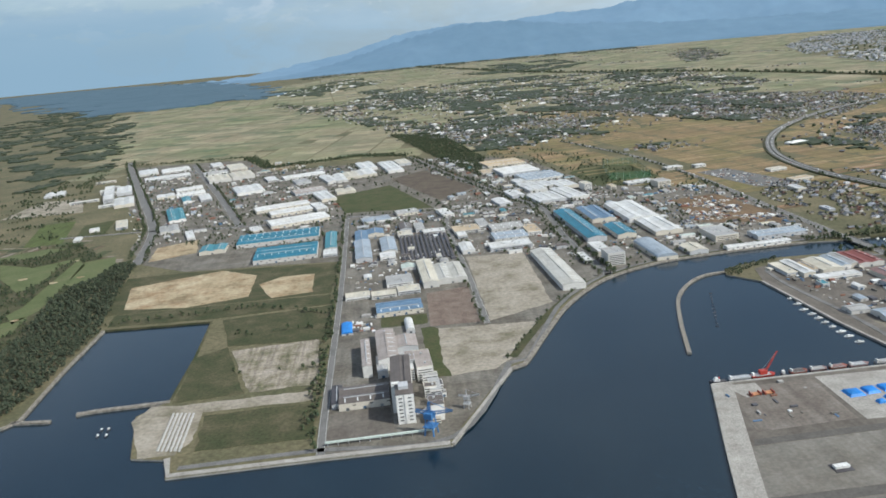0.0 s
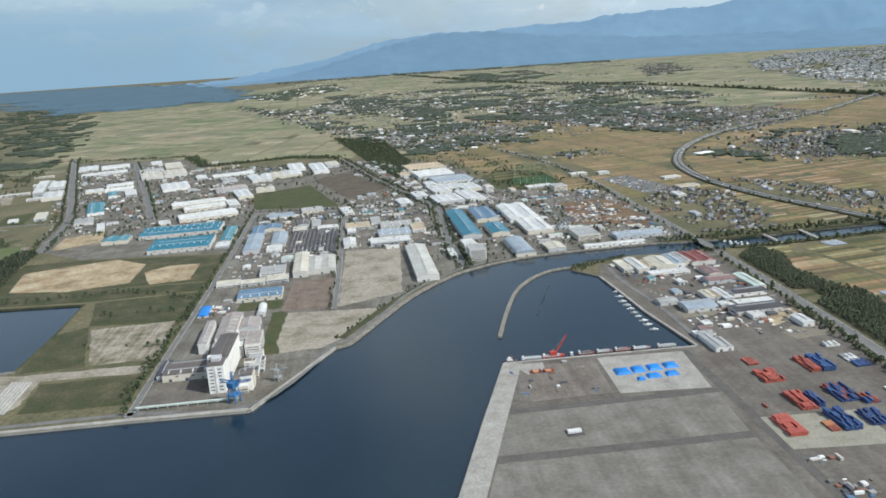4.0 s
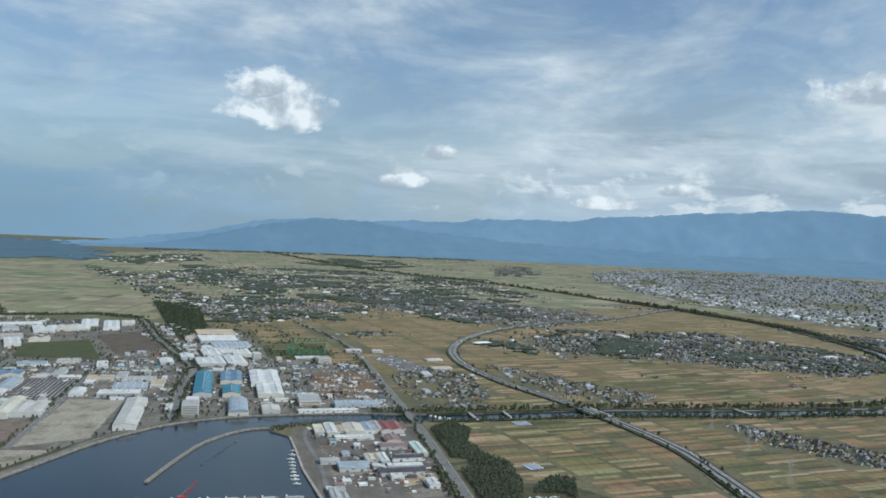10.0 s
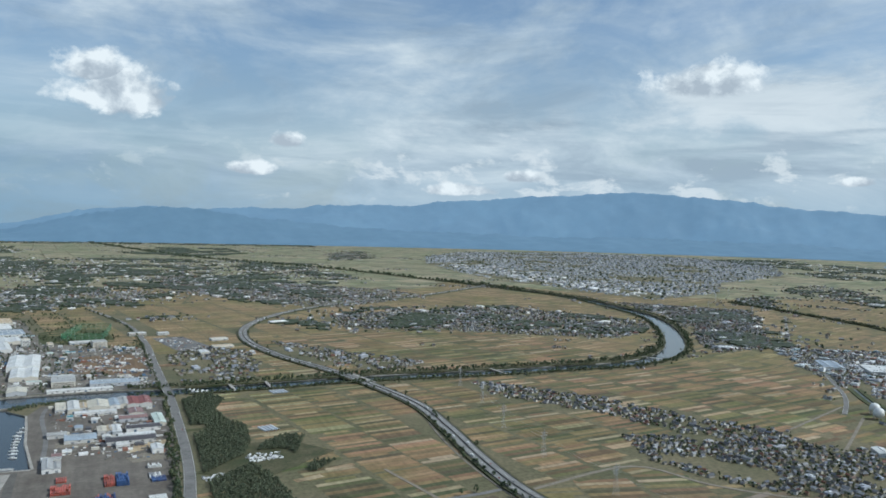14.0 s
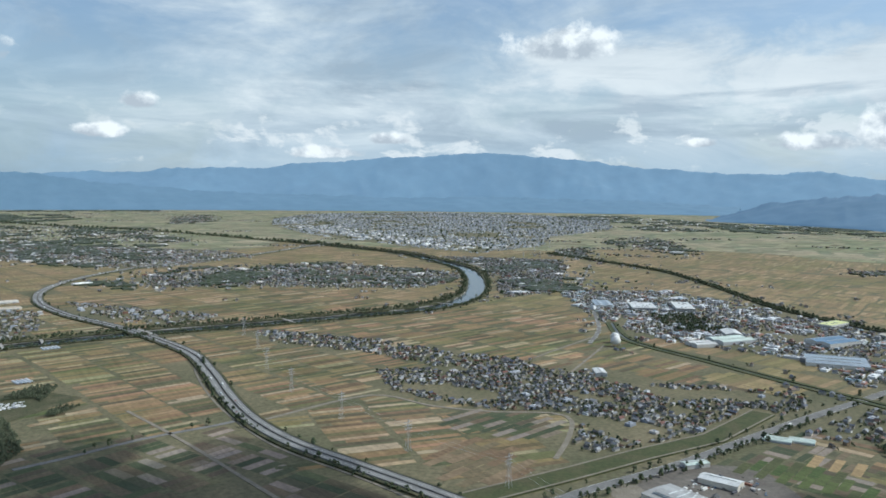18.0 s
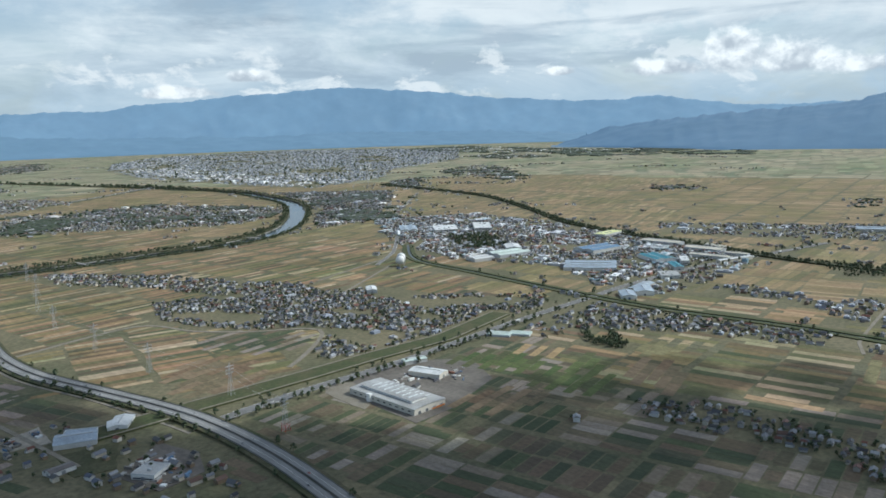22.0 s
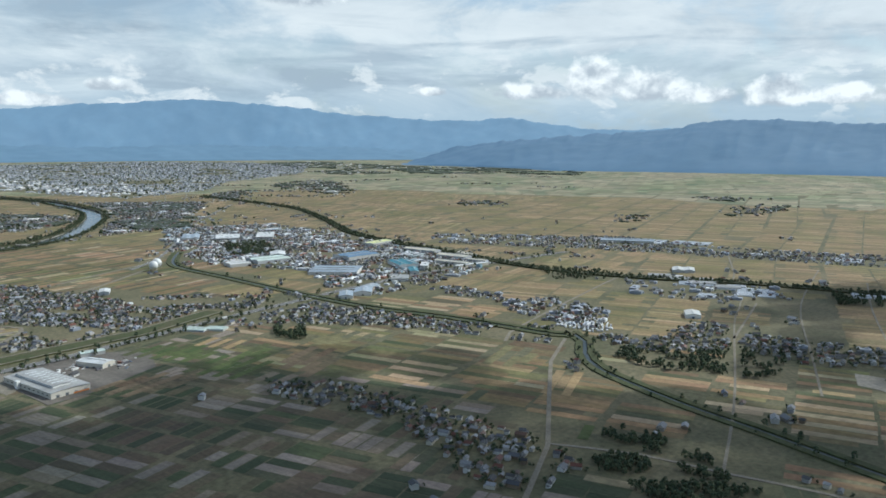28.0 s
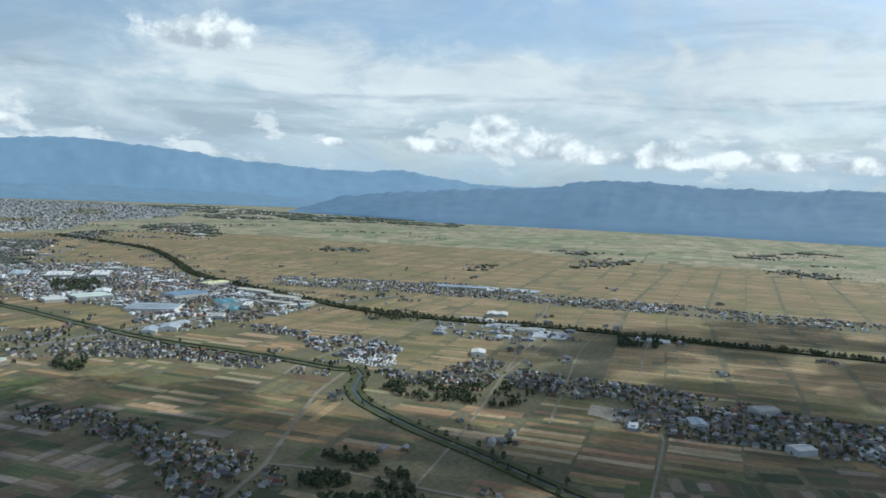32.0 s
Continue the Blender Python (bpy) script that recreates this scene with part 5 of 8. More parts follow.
for k in range(90):
    if k % 3 == 0:
        cx, cy = fr.uniform(4300, 9500), fr.uniform(-1500, 5000)
    else:
        cx, cy = fr.uniform(-1200, 4500), 4500 + 9000 * fr.random() ** 1.2
    if not open_land(np.array([cx]), np.array([cy]))[0] or math.hypot(cx - 1200, cy - 200) < 3600 or any(inside(np.array([cx]), np.array([cy]), o)[0] for o in BARE):
        continue
    if cx > 3900 and cy < 4000 and fr.random() < 0.6:
        continue
    long, tilt, deep = fr.uniform(60, 200), radians(fr.normal(-12 if cx < 4000 else -60, 14)), 38
    for j in range(int(long / fr.uniform(4, 8))):
        u, w = fr.normal(0, long), fr.normal(0, deep)
        HAMLETS.append((cx + u * math.cos(tilt) - w * math.sin(tilt), cy + u * math.sin(tilt) + w * math.cos(tilt), fr.uniform(0, 180), int(fr.choice(6)), fr.uniform(0.9, 1.3), ""))
# stores, schools and sheds that stand out pale among the far hamlets
spots = []
for k in (0, 1, 2, 4, 6, 7, 8, 11, 17, 19, 20, 21, 22):
    sx, sy, r = scatter(BELTS[k][2], 150 if k != 19 else 190, 0.48, 16, 640 + k, 0.6)
    dry = ~near_line(sx, sy, RIVER, 70) & ~near_line(sx, sy, EXPRESS, 45)
    spots += [(x, y, 16 + 90 * int(r.integers(0, 2)), int(r.choice(6, p=[0.12, 0.30, 0.26, 0.24, 0.02, 0.06])), r.uniform(0.7, 1.2), "") for x, y in zip(sx[dry], sy[dry])]
batch("far_stores", spots, BLOCKS, 0, M_PALE, "pale stores and schools among the far hamlets", "buildings")
batch("far_hamlet_walls", HAMLETS, SHAPES, 0, M_WALLS, "pale walls of hamlets on the far plain", "houses")
batch("far_hamlet_roofs", HAMLETS, SHAPES, 1, M_ROOFS, "dark roofs of hamlets on the far plain", "houses")


# ---- trees ----
def crown_shape(seed, leaves, tall, wide, size):
    """A ragged crown of leaf clumps on a tapered trunk with limbs."""
    r = random.Random(seed)
    wood, leaf = Geo(), Geo()
    wood.tube((0, 0, 0), (0.2, 0.1, tall * 0.75), 0.28, 0.08, 5, cap=False)
    for k in range(4):
        a = k * 1.7 + r.random()
        wood.tube((0.1, 0.05, tall * (0.3 + 0.1 * k)), (math.cos(a) * wide * 0.6, math.sin(a) * wide * 0.6, tall * (0.45 + 0.12 * k)), 0.12, 0.04, 4, cap=False)
    for k in range(leaves):
        z = tall * (0.28 + 0.72 * r.random() ** 0.8)
        t = (z / tall - 0.28) / 0.72
        rad = wide * math.sqrt(max(0.05, 1 - (2 * t - 0.85) ** 2 / 1.6)) * (0.55 + 0.5 * r.random())
        a = r.random() * 6.283
        c = Vector((math.cos(a) * rad, math.sin(a) * rad, z))
        n = Vector((math.cos(a) * 0.6 + r.gauss(0, 0.5), math.sin(a) * 0.6 + r.gauss(0, 0.5), 0.7 + r.gauss(0, 0.3))).normalized()
        s = n.orthogonal().normalized()
        q = n.cross(s)
        e = size * (0.7 + 0.7 * r.random())
        leaf.add([tuple(c + s * e - n * e * 0.25), tuple(c + q * e * 0.8 - n * e * 0.2), tuple(c - s * e * 0.9 - n * e * 0.3), tuple(c - q * e - n * e * 0.15), tuple(c + n * e * 0.45)],
                 [(0, 1, 4), (1, 2, 4), (2, 3, 4), (3, 0, 4)])
    return wood, leaf


TREES = [crown_shape(1, 14, 9, 3.2, 1.9), crown_shape(2, 16, 11, 3.0, 1.9), crown_shape(3, 11, 7, 3.0, 1.8), crown_shape(4, 8, 5, 2.4, 1.7)]
FAR_TREES = [crown_shape(5, 5, 9, 5.5, 5.5), crown_shape(6, 5, 10, 6.5, 6.0)]


def planted(name, xs, ys, shapes, label, seed, grow=1.0, trunks=True, mat=None):
    if not len(xs):
        return
    r = np.random.default_rng(seed)
    spots = [(x, y, r.uniform(0, 360), int(r.integers(0, len(shapes))), grow * r.uniform(0.7, 1.35), "") for x, y in zip(xs, ys)]
    ob = batch(name, spots, shapes, 1, mat or M_LEAF, label, "trees")
    if trunks:
        wood = batch("tree_trunks", spots, shapes, 0, M_BARK, "", "")
        wood.parent = ob
        for key in ("category", "kind", "label"):
            if key in wood:
                del wood[key]
        wood["kind"] = "stuff"


FAIRWAYS = [[(-1082, 2088), (-966, 1926), (-939, 2010), (-952, 2174), (-916, 2248), (-1030, 2176), (-1158, 2255)], [(-910, 1742), (-896, 1796), (-905, 1927), (-914, 2077), (-922, 2220), (-879, 2146), (-859, 1933), (-842, 1758), (-867, 1674)],
            [(-861, 1958), (-891, 2179), (-815, 2207), (-783, 2108), (-790, 1956), (-833, 1938)], [(-851, 1585), (-841, 1614), (-852, 1723), (-896, 1683)], [(-1200, 2050), (-1020, 1720), (-960, 1790), (-1120, 2090)], [(-1250, 2330), (-1080, 2290), (-1010, 2380), (-1080, 2400)]]


def in_woods(outline, gap, seed, fill=1.0):
    x, y, _ = scatter(outline, gap, 0.48, 11, seed, fill)
    ok = np.ones(x.shape, bool)
    for f in FAIRWAYS:
        ok &= ~inside(x, y, f)
    return x[ok], y[ok]


def along(pts, gap, off, seed, fill=0.8, spread=3.0):
    r = np.random.default_rng(seed)
    xs, ys = [], []
    for (x0, y0), (x1, y1) in zip(pts, pts[1:]):
        d = math.hypot(x1 - x0, y1 - y0)
        for k in range(max(1, int(d / gap))):
            if r.random() < fill:
                t = (k + r.random()) / max(1, int(d / gap))
                s = off + r.normal(0, spread)
                xs.append(x0 + (x1 - x0) * t - (y1 - y0) / d * s)
                ys.append(y0 + (y1 - y0) * t + (x1 - x0) / d * s)
    return np.array(xs), np.array(ys)


def broken(xs, ys, metres, level, z=4.0):
    """Leaves gaps in a wood."""
    k = np.array([noise.noise(Vector((a / metres, b / metres, z))) for a, b in zip(xs, ys)]) > level
    return xs[k], ys[k]


for k, name in enumerate(("east", "pine_edge", "pine_south", "pine_far")):
    planted("pine_wood", *broken(*in_woods(WOODS[name], 4.4, 101 + k), 38, -0.62), TREES, "dense dark pine wood beside the harbour road" if k != 3 else "small dark pine copse", 101 + k, 0.66, True, M_COPPICE)
planted("coast_wood", *in_woods(WOODS["west"], 8.5, 2), TREES, "dense dark wood beside the still basin", 2, 1.1, True, M_PINE)
planted("grove", *in_woods(WOODS["grove"], 9, 3, 0.9), TREES, "dark grove behind the factories", 3, 0.95)
planted("grove", *broken(*in_woods(WOODS["south"], 5.2, 4, 0.9), 40, -0.02), TREES, "dark grove beside the farm road", 4, 0.9)
planted("grove", *broken(*in_woods(WOODS["works"], 9, 5), 40, -0.1), TREES, "dark grove among the works sheds", 5, 1.1)
planted("grove", *broken(*in_woods(WOODS["south_east"], 7.5, 14, 0.9), 40, -0.05), TREES, "dark grove behind the southern village", 14)
planted("grove", *broken(*in_woods(WOODS["dike"], 9, 15), 40, -0.1), TREES, "dark grove along the dike", 15, 1.1)
planted("grove", *broken(*in_woods(WOODS["village"], 7, 16), 40, -0.15), TREES, "dark grove at the village edge", 16)
planted("grove", *broken(*in_woods(WOODS["sheds"], 9, 18, 0.8), 40, -0.1), TREES, "dark trees behind the far sheds", 18)
planted("golf_trees", *broken(*in_woods(WOODS["golf"], 12, 20, 0.75), 45, -0.25), TREES, "rows of dark trees between golf fairways", 21, 0.9)
canopy("coast_wood", [(-1500, 4300), (-1560, 3900), (-1750, 3300), (-2600, 2600), (-3800, 5500), (-4300, 10600), (-2850, 8700), (-2200, 7000)], 24, 9, 240, 0.10, M_PINE, "broken dark coastal woods between plots", category="trees", kind="stuff")
nx_, ny_, _ = scatter([(-1330, 2500), (-1100, 2520), (-1480, 4250), (-1750, 3300)], 15, 0.48, 12, 22, 0.8)
planted("coast_wood", *broken(nx_, ny_, 70, 0.12, 9.0), TREES, "dark trees round the school grounds", 24, 1.1)
# belts of wood between the hamlets of the far plain
for k, (gap, share, outline) in enumerate(BELTS):
    canopy("far_copse", outline, gap * 0.62, 6 + gap * 0.06, gap * 9, 0.50 - 0.54 * share, M_PINE, "dark belt of wood beside far hamlets", category="trees", kind="stuff")
canopy("far_copse", WOODS["middle"], 14, 10, 150, -0.35, M_PINE, "dark wooded rise between hamlets", category="trees", kind="stuff")
# trees between houses
gx, gy = [], []
gr = np.random.default_rng(8)
for s in HOUSE_SPOTS:
    for k in range(2 if s[5] in ("main", "dark", "east", "south", "strip", "river_town", "bank", "middle", "station") else 1):
        if gr.random() < 0.75:
            a = gr.uniform(0, 6.28)
            gx.append(s[0] + math.cos(a) * gr.uniform(9, 15))
            gy.append(s[1] + math.sin(a) * gr.uniform(9, 15))
planted("garden_trees", gx, gy, [TREES[2], TREES[3]], "small dark garden trees between village houses", 9, 0.85)
lx, ly = [], []
for pts, gap, off, fill, spread in ((LANES["west_avenue"][0], 9, 20, 0.9, 3), (LANES["west_avenue"][0], 9, -20, 0.9, 3), (LANES["middle_avenue"][0], 9, 16, 0.8, 3), (LANES["central_road"][0], 11, 10, 0.7, 2),
                            (LANES["diagonal_avenue"][0], 8, 15, 0.9, 4), (LANES["diagonal_avenue"][0], 8, -16, 0.9, 5), (LANES["lot_street"][0], 12, -10, 0.6, 2), (LANES["cross_street"][0], 11, 13, 0.7, 3),
                            (BRIDGE_ROAD, 10, -17, 0.8, 3), ([(968, 1160), (966, 1010), (955, 760), (938, 560), (915, 300)], 5, -6, 1.0, 4), (EXPRESS, 30, 22, 0.4, 2), (EXPRESS[len(EXPRESS) // 2:], 22, -22, 0.5, 2), (PREF_ROAD[:16], 9, -19, 0.8, 4), (PREF_ROAD, 20, -18, 0.7, 4), (PREF_ROAD, 18, 16, 0.5, 3), (LANES["ramp"][0], 12, 8, 0.7, 3),
                            (DIKE_E, 5, 0, 0.9, 8), (DIKE_E, 6, 10, 0.85, 6), (DIKE_E, 6, -12, 0.8, 6), (DRAIN_M, 14, 10, 0.15, 4), (DRAIN_S, 16, 14, 0.5, 2), (DRAIN_S, 18, -14, 0.3, 2), (offset(RIVER, 54), 4, 0, 0.9, 8), (offset(RIVER, -54), 5, 0, 0.9, 8), (offset(RIVER, 74)[2:30], 5, 0, 0.8, 11), (offset(RIVER, -70)[8:26], 7, 0, 0.6, 9),
                            ([(-1400, 4230), (-750, 4090), (-575, 3640), (-150, 3740), (60, 3600)], 4, 6, 1.0, 10), ([(-750, 4090), (-575, 3640), (-150, 3740), (60, 3600)], 4, -14, 1.0, 9), ([(-750, 4090), (-575, 3640), (-150, 3740), (60, 3600)], 4, 24, 1.0, 9), ([(-640, 1590), (-330, 1610), (-160, 1510)], 9, 0, 0.8, 6), ([(150, 1180), (270, 1400), (400, 1562), (590, 1640), (960, 1668)], 14, 5, 0.6, 2), ([(-150, 1000), (-150, 1500)], 8, 12, 0.8, 5), ([(-380, 1440), (-170, 1440)], 14, 0, 0.5, 6), ([(-330, 1260), (-170, 1250)], 14, 0, 0.5, 6), (LANES["side_road"][0], 18, 6, 0.4, 2)):
    x, y = along(pts, gap, off, len(lx) + 3, fill, spread)
    lx.extend(x)
    ly.extend(y)
planted("roadside_trees", lx, ly, TREES, "rows of dark trees along roads and dikes", 10)
ix, iy, _ = scatter([(-830, 2400), (-150, 1900), (420, 1620), (960, 1690), (960, 2420), (690, 3380), (-570, 3560), (-1350, 4150)], 17, 0.48, 14, 71, 0.5)
keep = np.array([noise.noise(Vector((a / 85, b / 85, 6.0))) for a, b in zip(ix, iy)]) > -0.02
for o in ([(146, 1818), (282, 1804), (276, 1434), (145, 1371)], [(46, 1360), (238, 1341), (154, 1185), (126, 1155), (54, 1148), (43, 1208)], [(-174, 2471), (-235, 2766), (-28, 2894), (106, 2416)], [(-27, 3017), (112, 3147), (269, 2677), (132, 2529)], [(783, 2182), (926, 2200), (966, 1885), (941, 1816), (756, 1910)], [(-30, 1830), (130, 1830), (130, 2090), (-30, 2090)]):
    keep &= ~inside(ix, iy, o)
planted("works_trees", ix[keep], iy[keep], [TREES[2], TREES[3]], "dark hedges and trees between the factories", 19, 1.1)
sx_, sy_, _ = scatter([(620, 1480), (665, 1470), (700, 1500), (735, 1520), (800, 1556), (740, 1560), (660, 1515)], 6, 0.45, 20, 88, 0.8)
planted("shore_scrub", sx_, sy_, [TREES[3]], "low green scrub at the root of the breakwater", 89, 0.8)
x, y = along(DIKE_N, 26, 0, 77, 0.95, 18)
planted("far_tree_line", x, y, FAR_TREES, "far dark line of trees on a dike", 11, 1.6, False)
# copses on the plain and beside the hamlets
cx_, cy_ = [], []
for s in HAMLETS:
    if gr.random() < 0.7:
        continue
    cx_.append(s[0] + gr.normal(0, 45))
    cy_.append(s[1] + gr.normal(0, 20))
planted("far_copses", cx_, cy_, FAR_TREES, "dark copses beside far hamlets", 12, 0.85, False)
tx2, ty2, _ = scatter(TOWN, 100, 0.48, 3, 66, 0.7)
planted("town_trees", tx2, ty2, FAR_TREES, "dark trees between the blocks of the far town", 13, 1.1, False)


# ---- the harbour works ----
def metal(name, c, rough=0.5):
    d = tuple(v * 0.82 for v in c)
    return material(name, [d, c, tuple(min(0.85, v * 1.08) for v in c)], rough=rough, size=24, grain=2.5, vary=0.17, streak=(90, 3), drift=(38, (0.78, 0.75, 0.70), 0.6))


ROOF = {"white": metal("white_roof_sheet", (0.585, 0.59, 0.575)), "cream": metal("cream_roof_sheet", (0.54, 0.505, 0.415)), "grey": metal("grey_roof_sheet", (0.36, 0.36, 0.35)), "teal": metal("teal_roof_sheet", (0.06, 0.22, 0.27)),
        "blueteal": metal("blue_green_roof_sheet", (0.04, 0.175, 0.25)), "blue": metal("blue_roof_sheet", (0.125, 0.205, 0.300)), "bluegrey": metal("blue_grey_roof_sheet", (0.30, 0.35, 0.40)), "pink": metal("pink_grey_roof_sheet", (0.335, 0.295, 0.270)),
        "tan": metal("tan_roof_sheet", (0.46, 0.37, 0.25)), "brown": metal("brown_roof_sheet", (0.125, 0.108, 0.098)), "dark": metal("dark_roof_sheet", (0.075, 0.07, 0.075)), "palegreen": metal("pale_green_roof_sheet", (0.50, 0.57, 0.52)),
        "red": metal("red_roof_sheet", (0.215, 0.072, 0.062)), "pinkred": metal("faded_red_roof_sheet", (0.235, 0.150, 0.140)), "dull": metal("dull_pale_roof_sheet", (0.47, 0.46, 0.42)), "tarp": metal("blue_tarpaulin", (0.03, 0.22, 0.62)), "yellow": metal("yellow_roof_sheet", (0.66, 0.68, 0.30))}
M_SIDING = material("pale_siding", [(0.62, 0.61, 0.58), (0.52, 0.51, 0.48), (0.70, 0.69, 0.66), (0.58, 0.54, 0.46), (0.46, 0.47, 0.48)], pick="object", size=10, grain=1.5, vary=0.10, rough=0.6, streak=(90, 2))
M_SHUTTER = material("roller_shutters", [(0.10, 0.11, 0.12), (0.24, 0.25, 0.26), (0.07, 0.12, 0.18), (0.30, 0.30, 0.29)], pick="object", size=5, grain=0.6, vary=0.1, rough=0.5)
M_GLASS = material("dark_window_glass", [(0.03, 0.035, 0.04), (0.05, 0.055, 0.06)], size=5, grain=1, rough=0.1, spec=0.6)
M_VENT = material("galvanised_vents", [(0.40, 0.41, 0.41), (0.52, 0.52, 0.52)], size=4, grain=0.7, rough=0.45, metal=0.3)
M_SKYLIGHT = material("roof_light_sheet", [(0.60, 0.63, 0.62), (0.70, 0.72, 0.71)], size=6, grain=1, rough=0.35)
SHUTTER = mesh_of("shutter", Geo().box(-2.4, -0.25, 0, 2.4, 0.05, 4.6), M_SHUTTER)
WINDOW = mesh_of("window", Geo().box(-2.6, -0.2, 0, 2.6, 0.05, 1.5), M_GLASS)
UNIT = mesh_of("roof_unit", Geo().box(-2.2, -1.6, 0, 2.2, 1.6, 1.8).box(-1.2, -1.0, 1.8, 1.2, 1.0, 2.3), M_VENT)


def at(ob, x, y, z, turn=0.0):
    ob.matrix_local = pose(x * U, y * U, z * U, 0, 0, turn)
    return ob


FOOT, LOTS = [], []


def works(x, y, turn, w, d, h, colour, kind, label):
    """A factory building, its long side along its own x."""
    FOOT.append((x, y, turn, w, d))
    r = random.Random(x * 31 + y)
    h = h + r.uniform(-0.4, 0.4)
    name = {"green": "greenhouse", "flat": "works_building"}.get(kind, "factory_shed")
    b = thing(name, x, y, 0, turn, label, "greenhouse" if kind == "green" else "building")
    wall, roof = Geo(), Geo()
    X, Y = w / 2, d / 2
    if kind == "flat":
        wall.box(-X, -Y, 0, X, Y, h)
        roof.box(-X + 0.5, -Y + 0.5, h - 0.2, X - 0.5, Y - 0.5, h + 0.15)
        lip = Geo()
        for x0, y0, x1, y1 in ((-X - 0.1, -Y - 0.1, X + 0.1, -Y + 0.4), (-X - 0.1, Y - 0.4, X + 0.1, Y + 0.1), (-X - 0.1, -Y + 0.4, -X + 0.4, Y - 0.4), (X - 0.4, -Y + 0.4, X + 0.1, Y - 0.4)):
            lip.box(x0, y0, h - 0.3, x1, y1, h + 0.8)
        part("parapet", lip, M_SIDING, b)
        for k in range(max(1, int(w * d / 900))):
            at(part("roof_unit", UNIT, None, b), r.uniform(-X * 0.7, X * 0.7), r.uniform(-Y * 0.6, Y * 0.6), h + 0.15, r.choice((0, 90)))
        for s in range(max(1, int(h / 4))):
            band = Geo().box(-X * 0.9, -Y - 0.12, 1.6 + 4 * s, X * 0.9, -Y + 0.05, 3.0 + 4 * s)
            part("window_band", band, M_GLASS, b)
            part("window_band", Geo().box(-X - 0.12, -Y * 0.85, 1.6 + 4 * s, -X + 0.05, Y * 0.85, 3.0 + 4 * s), M_GLASS, b)
    elif kind in ("arch", "green"):
        bays = 1 if kind == "arch" else max(3, int(d / 9))
        step = d / bays
        wall.box(-X, -Y, 0, X, Y, h * 0.7)
        for k in range(bays):
            y0 = -Y + k * step
            n = 7
            ring = [(y0 + step * (0.5 - 0.5 * math.cos(math.pi * i / n)), h * 0.7 + 0.1 + min(h * 0.6, step * 0.35) * math.sin(math.pi * i / n)) for i in range(n + 1)]
            v = [(-X - 0.3, q, z) for q, z in ring] + [(X + 0.3, q, z) for q, z in ring]
            roof.add(v, [(i, n + 1 + i, n + 2 + i, i + 1) for i in range(n)] + [tuple(range(n + 1)), tuple(reversed(range(n + 1, 2 * n + 2)))])
    else:
        bays = max(1, round(d / 34))
        step = d / bays
        wall.box(-X, -Y, 0, X, Y, h - 0.3)
        for k in range(bays):
            y0 = -Y + k * step
            rise = step * 0.09
            over = 0.5 if bays == 1 else 0.02
            roof.gable(-X, y0, X, y0 + step, h, rise, over, 0.3)
            wall.add([(-X, y0, h - 0.3), (-X, y0 + step, h - 0.3), (-X, y0 + step / 2, h + rise)], [(0, 2, 1)])
            wall.add([(X, y0, h - 0.3), (X, y0 + step, h - 0.3), (X, y0 + step / 2, h + rise)], [(0, 1, 2)])
            if w > 30:
                part("ridge_vent", Geo().box(-X * 0.8, y0 + step / 2 - 0.9, h + rise, X * 0.8, y0 + step / 2 + 0.9, h + rise + 1.1), M_VENT if r.random() < 0.6 else ROOF[colour], b)
            if w > 60 and r.random() < 0.65:
                n = int(w / 18)
                for j in range(n):
                    u = -X + (j + 0.5) * w / n
                    z0 = h + rise * 0.2 + 0.34
                    z1 = h + rise * 0.85 + 0.34
                    part("roof_light", Geo().add([(u - 0.9, y0 + step * 0.10, z0), (u + 0.9, y0 + step * 0.10, z0), (u + 0.9, y0 + step * 0.425, z1), (u - 0.9, y0 + step * 0.425, z1)], [(0, 1, 2, 3)]), M_SKYLIGHT, b)
    part("wall", wall, M_SIDING, b)
    part("roof", roof, ROOF[colour], b)
    if kind != "green" and h < 20:
        n = min(7, max(1, int(w / 22)))
        for j in range(n):
            u = -X + (j + 0.5) * w / n
            at(part("shutter", SHUTTER, None, b), u, -Y, 0.0)
            if kind == "shed" and h > 7:
                at(part("window", WINDOW, None, b), u + w / n * 0.4, -Y, h * 0.62)
        at(part("shutter", SHUTTER, None, b), -X, 0, 0, -90)
        at(part("shutter", SHUTTER, None, b), X, 0, 0, 90)
    return b


# yards and lots between the works
def ragged(outline, wander):
    """The outline with worn, wandering edges."""
    out, n = [], len(outline)
    for i in range(n):
        (x0, y0), (x1, y1) = outline[i], outline[(i + 1) % n]
        k = max(1, int(math.hypot(x1 - x0, y1 - y0) / 9))
        for j in range(k):
            x, y = x0 + (x1 - x0) * j / k, y0 + (y1 - y0) * j / k
            q = Vector((x / 22, y / 22, 3.0))
            out.append((x + wander * noise.noise(q), y + wander * noise.noise(q + Vector((9, 4, 1)))))
    return out


def lot(name, outline, mat, label, z=0.45):
    if name != "pavement":
        LOTS.append(outline)
    soft = mat in (M_SAND, M_GRAVEL, M_ROUGH, M_LAWN, M_TRACK, M_SOIL) or "rubble" in name
    return whole(name, Geo().plate(ragged(outline, 3.5) if soft else outline, 0.0, z), mat, label, "ground", kind="structure")


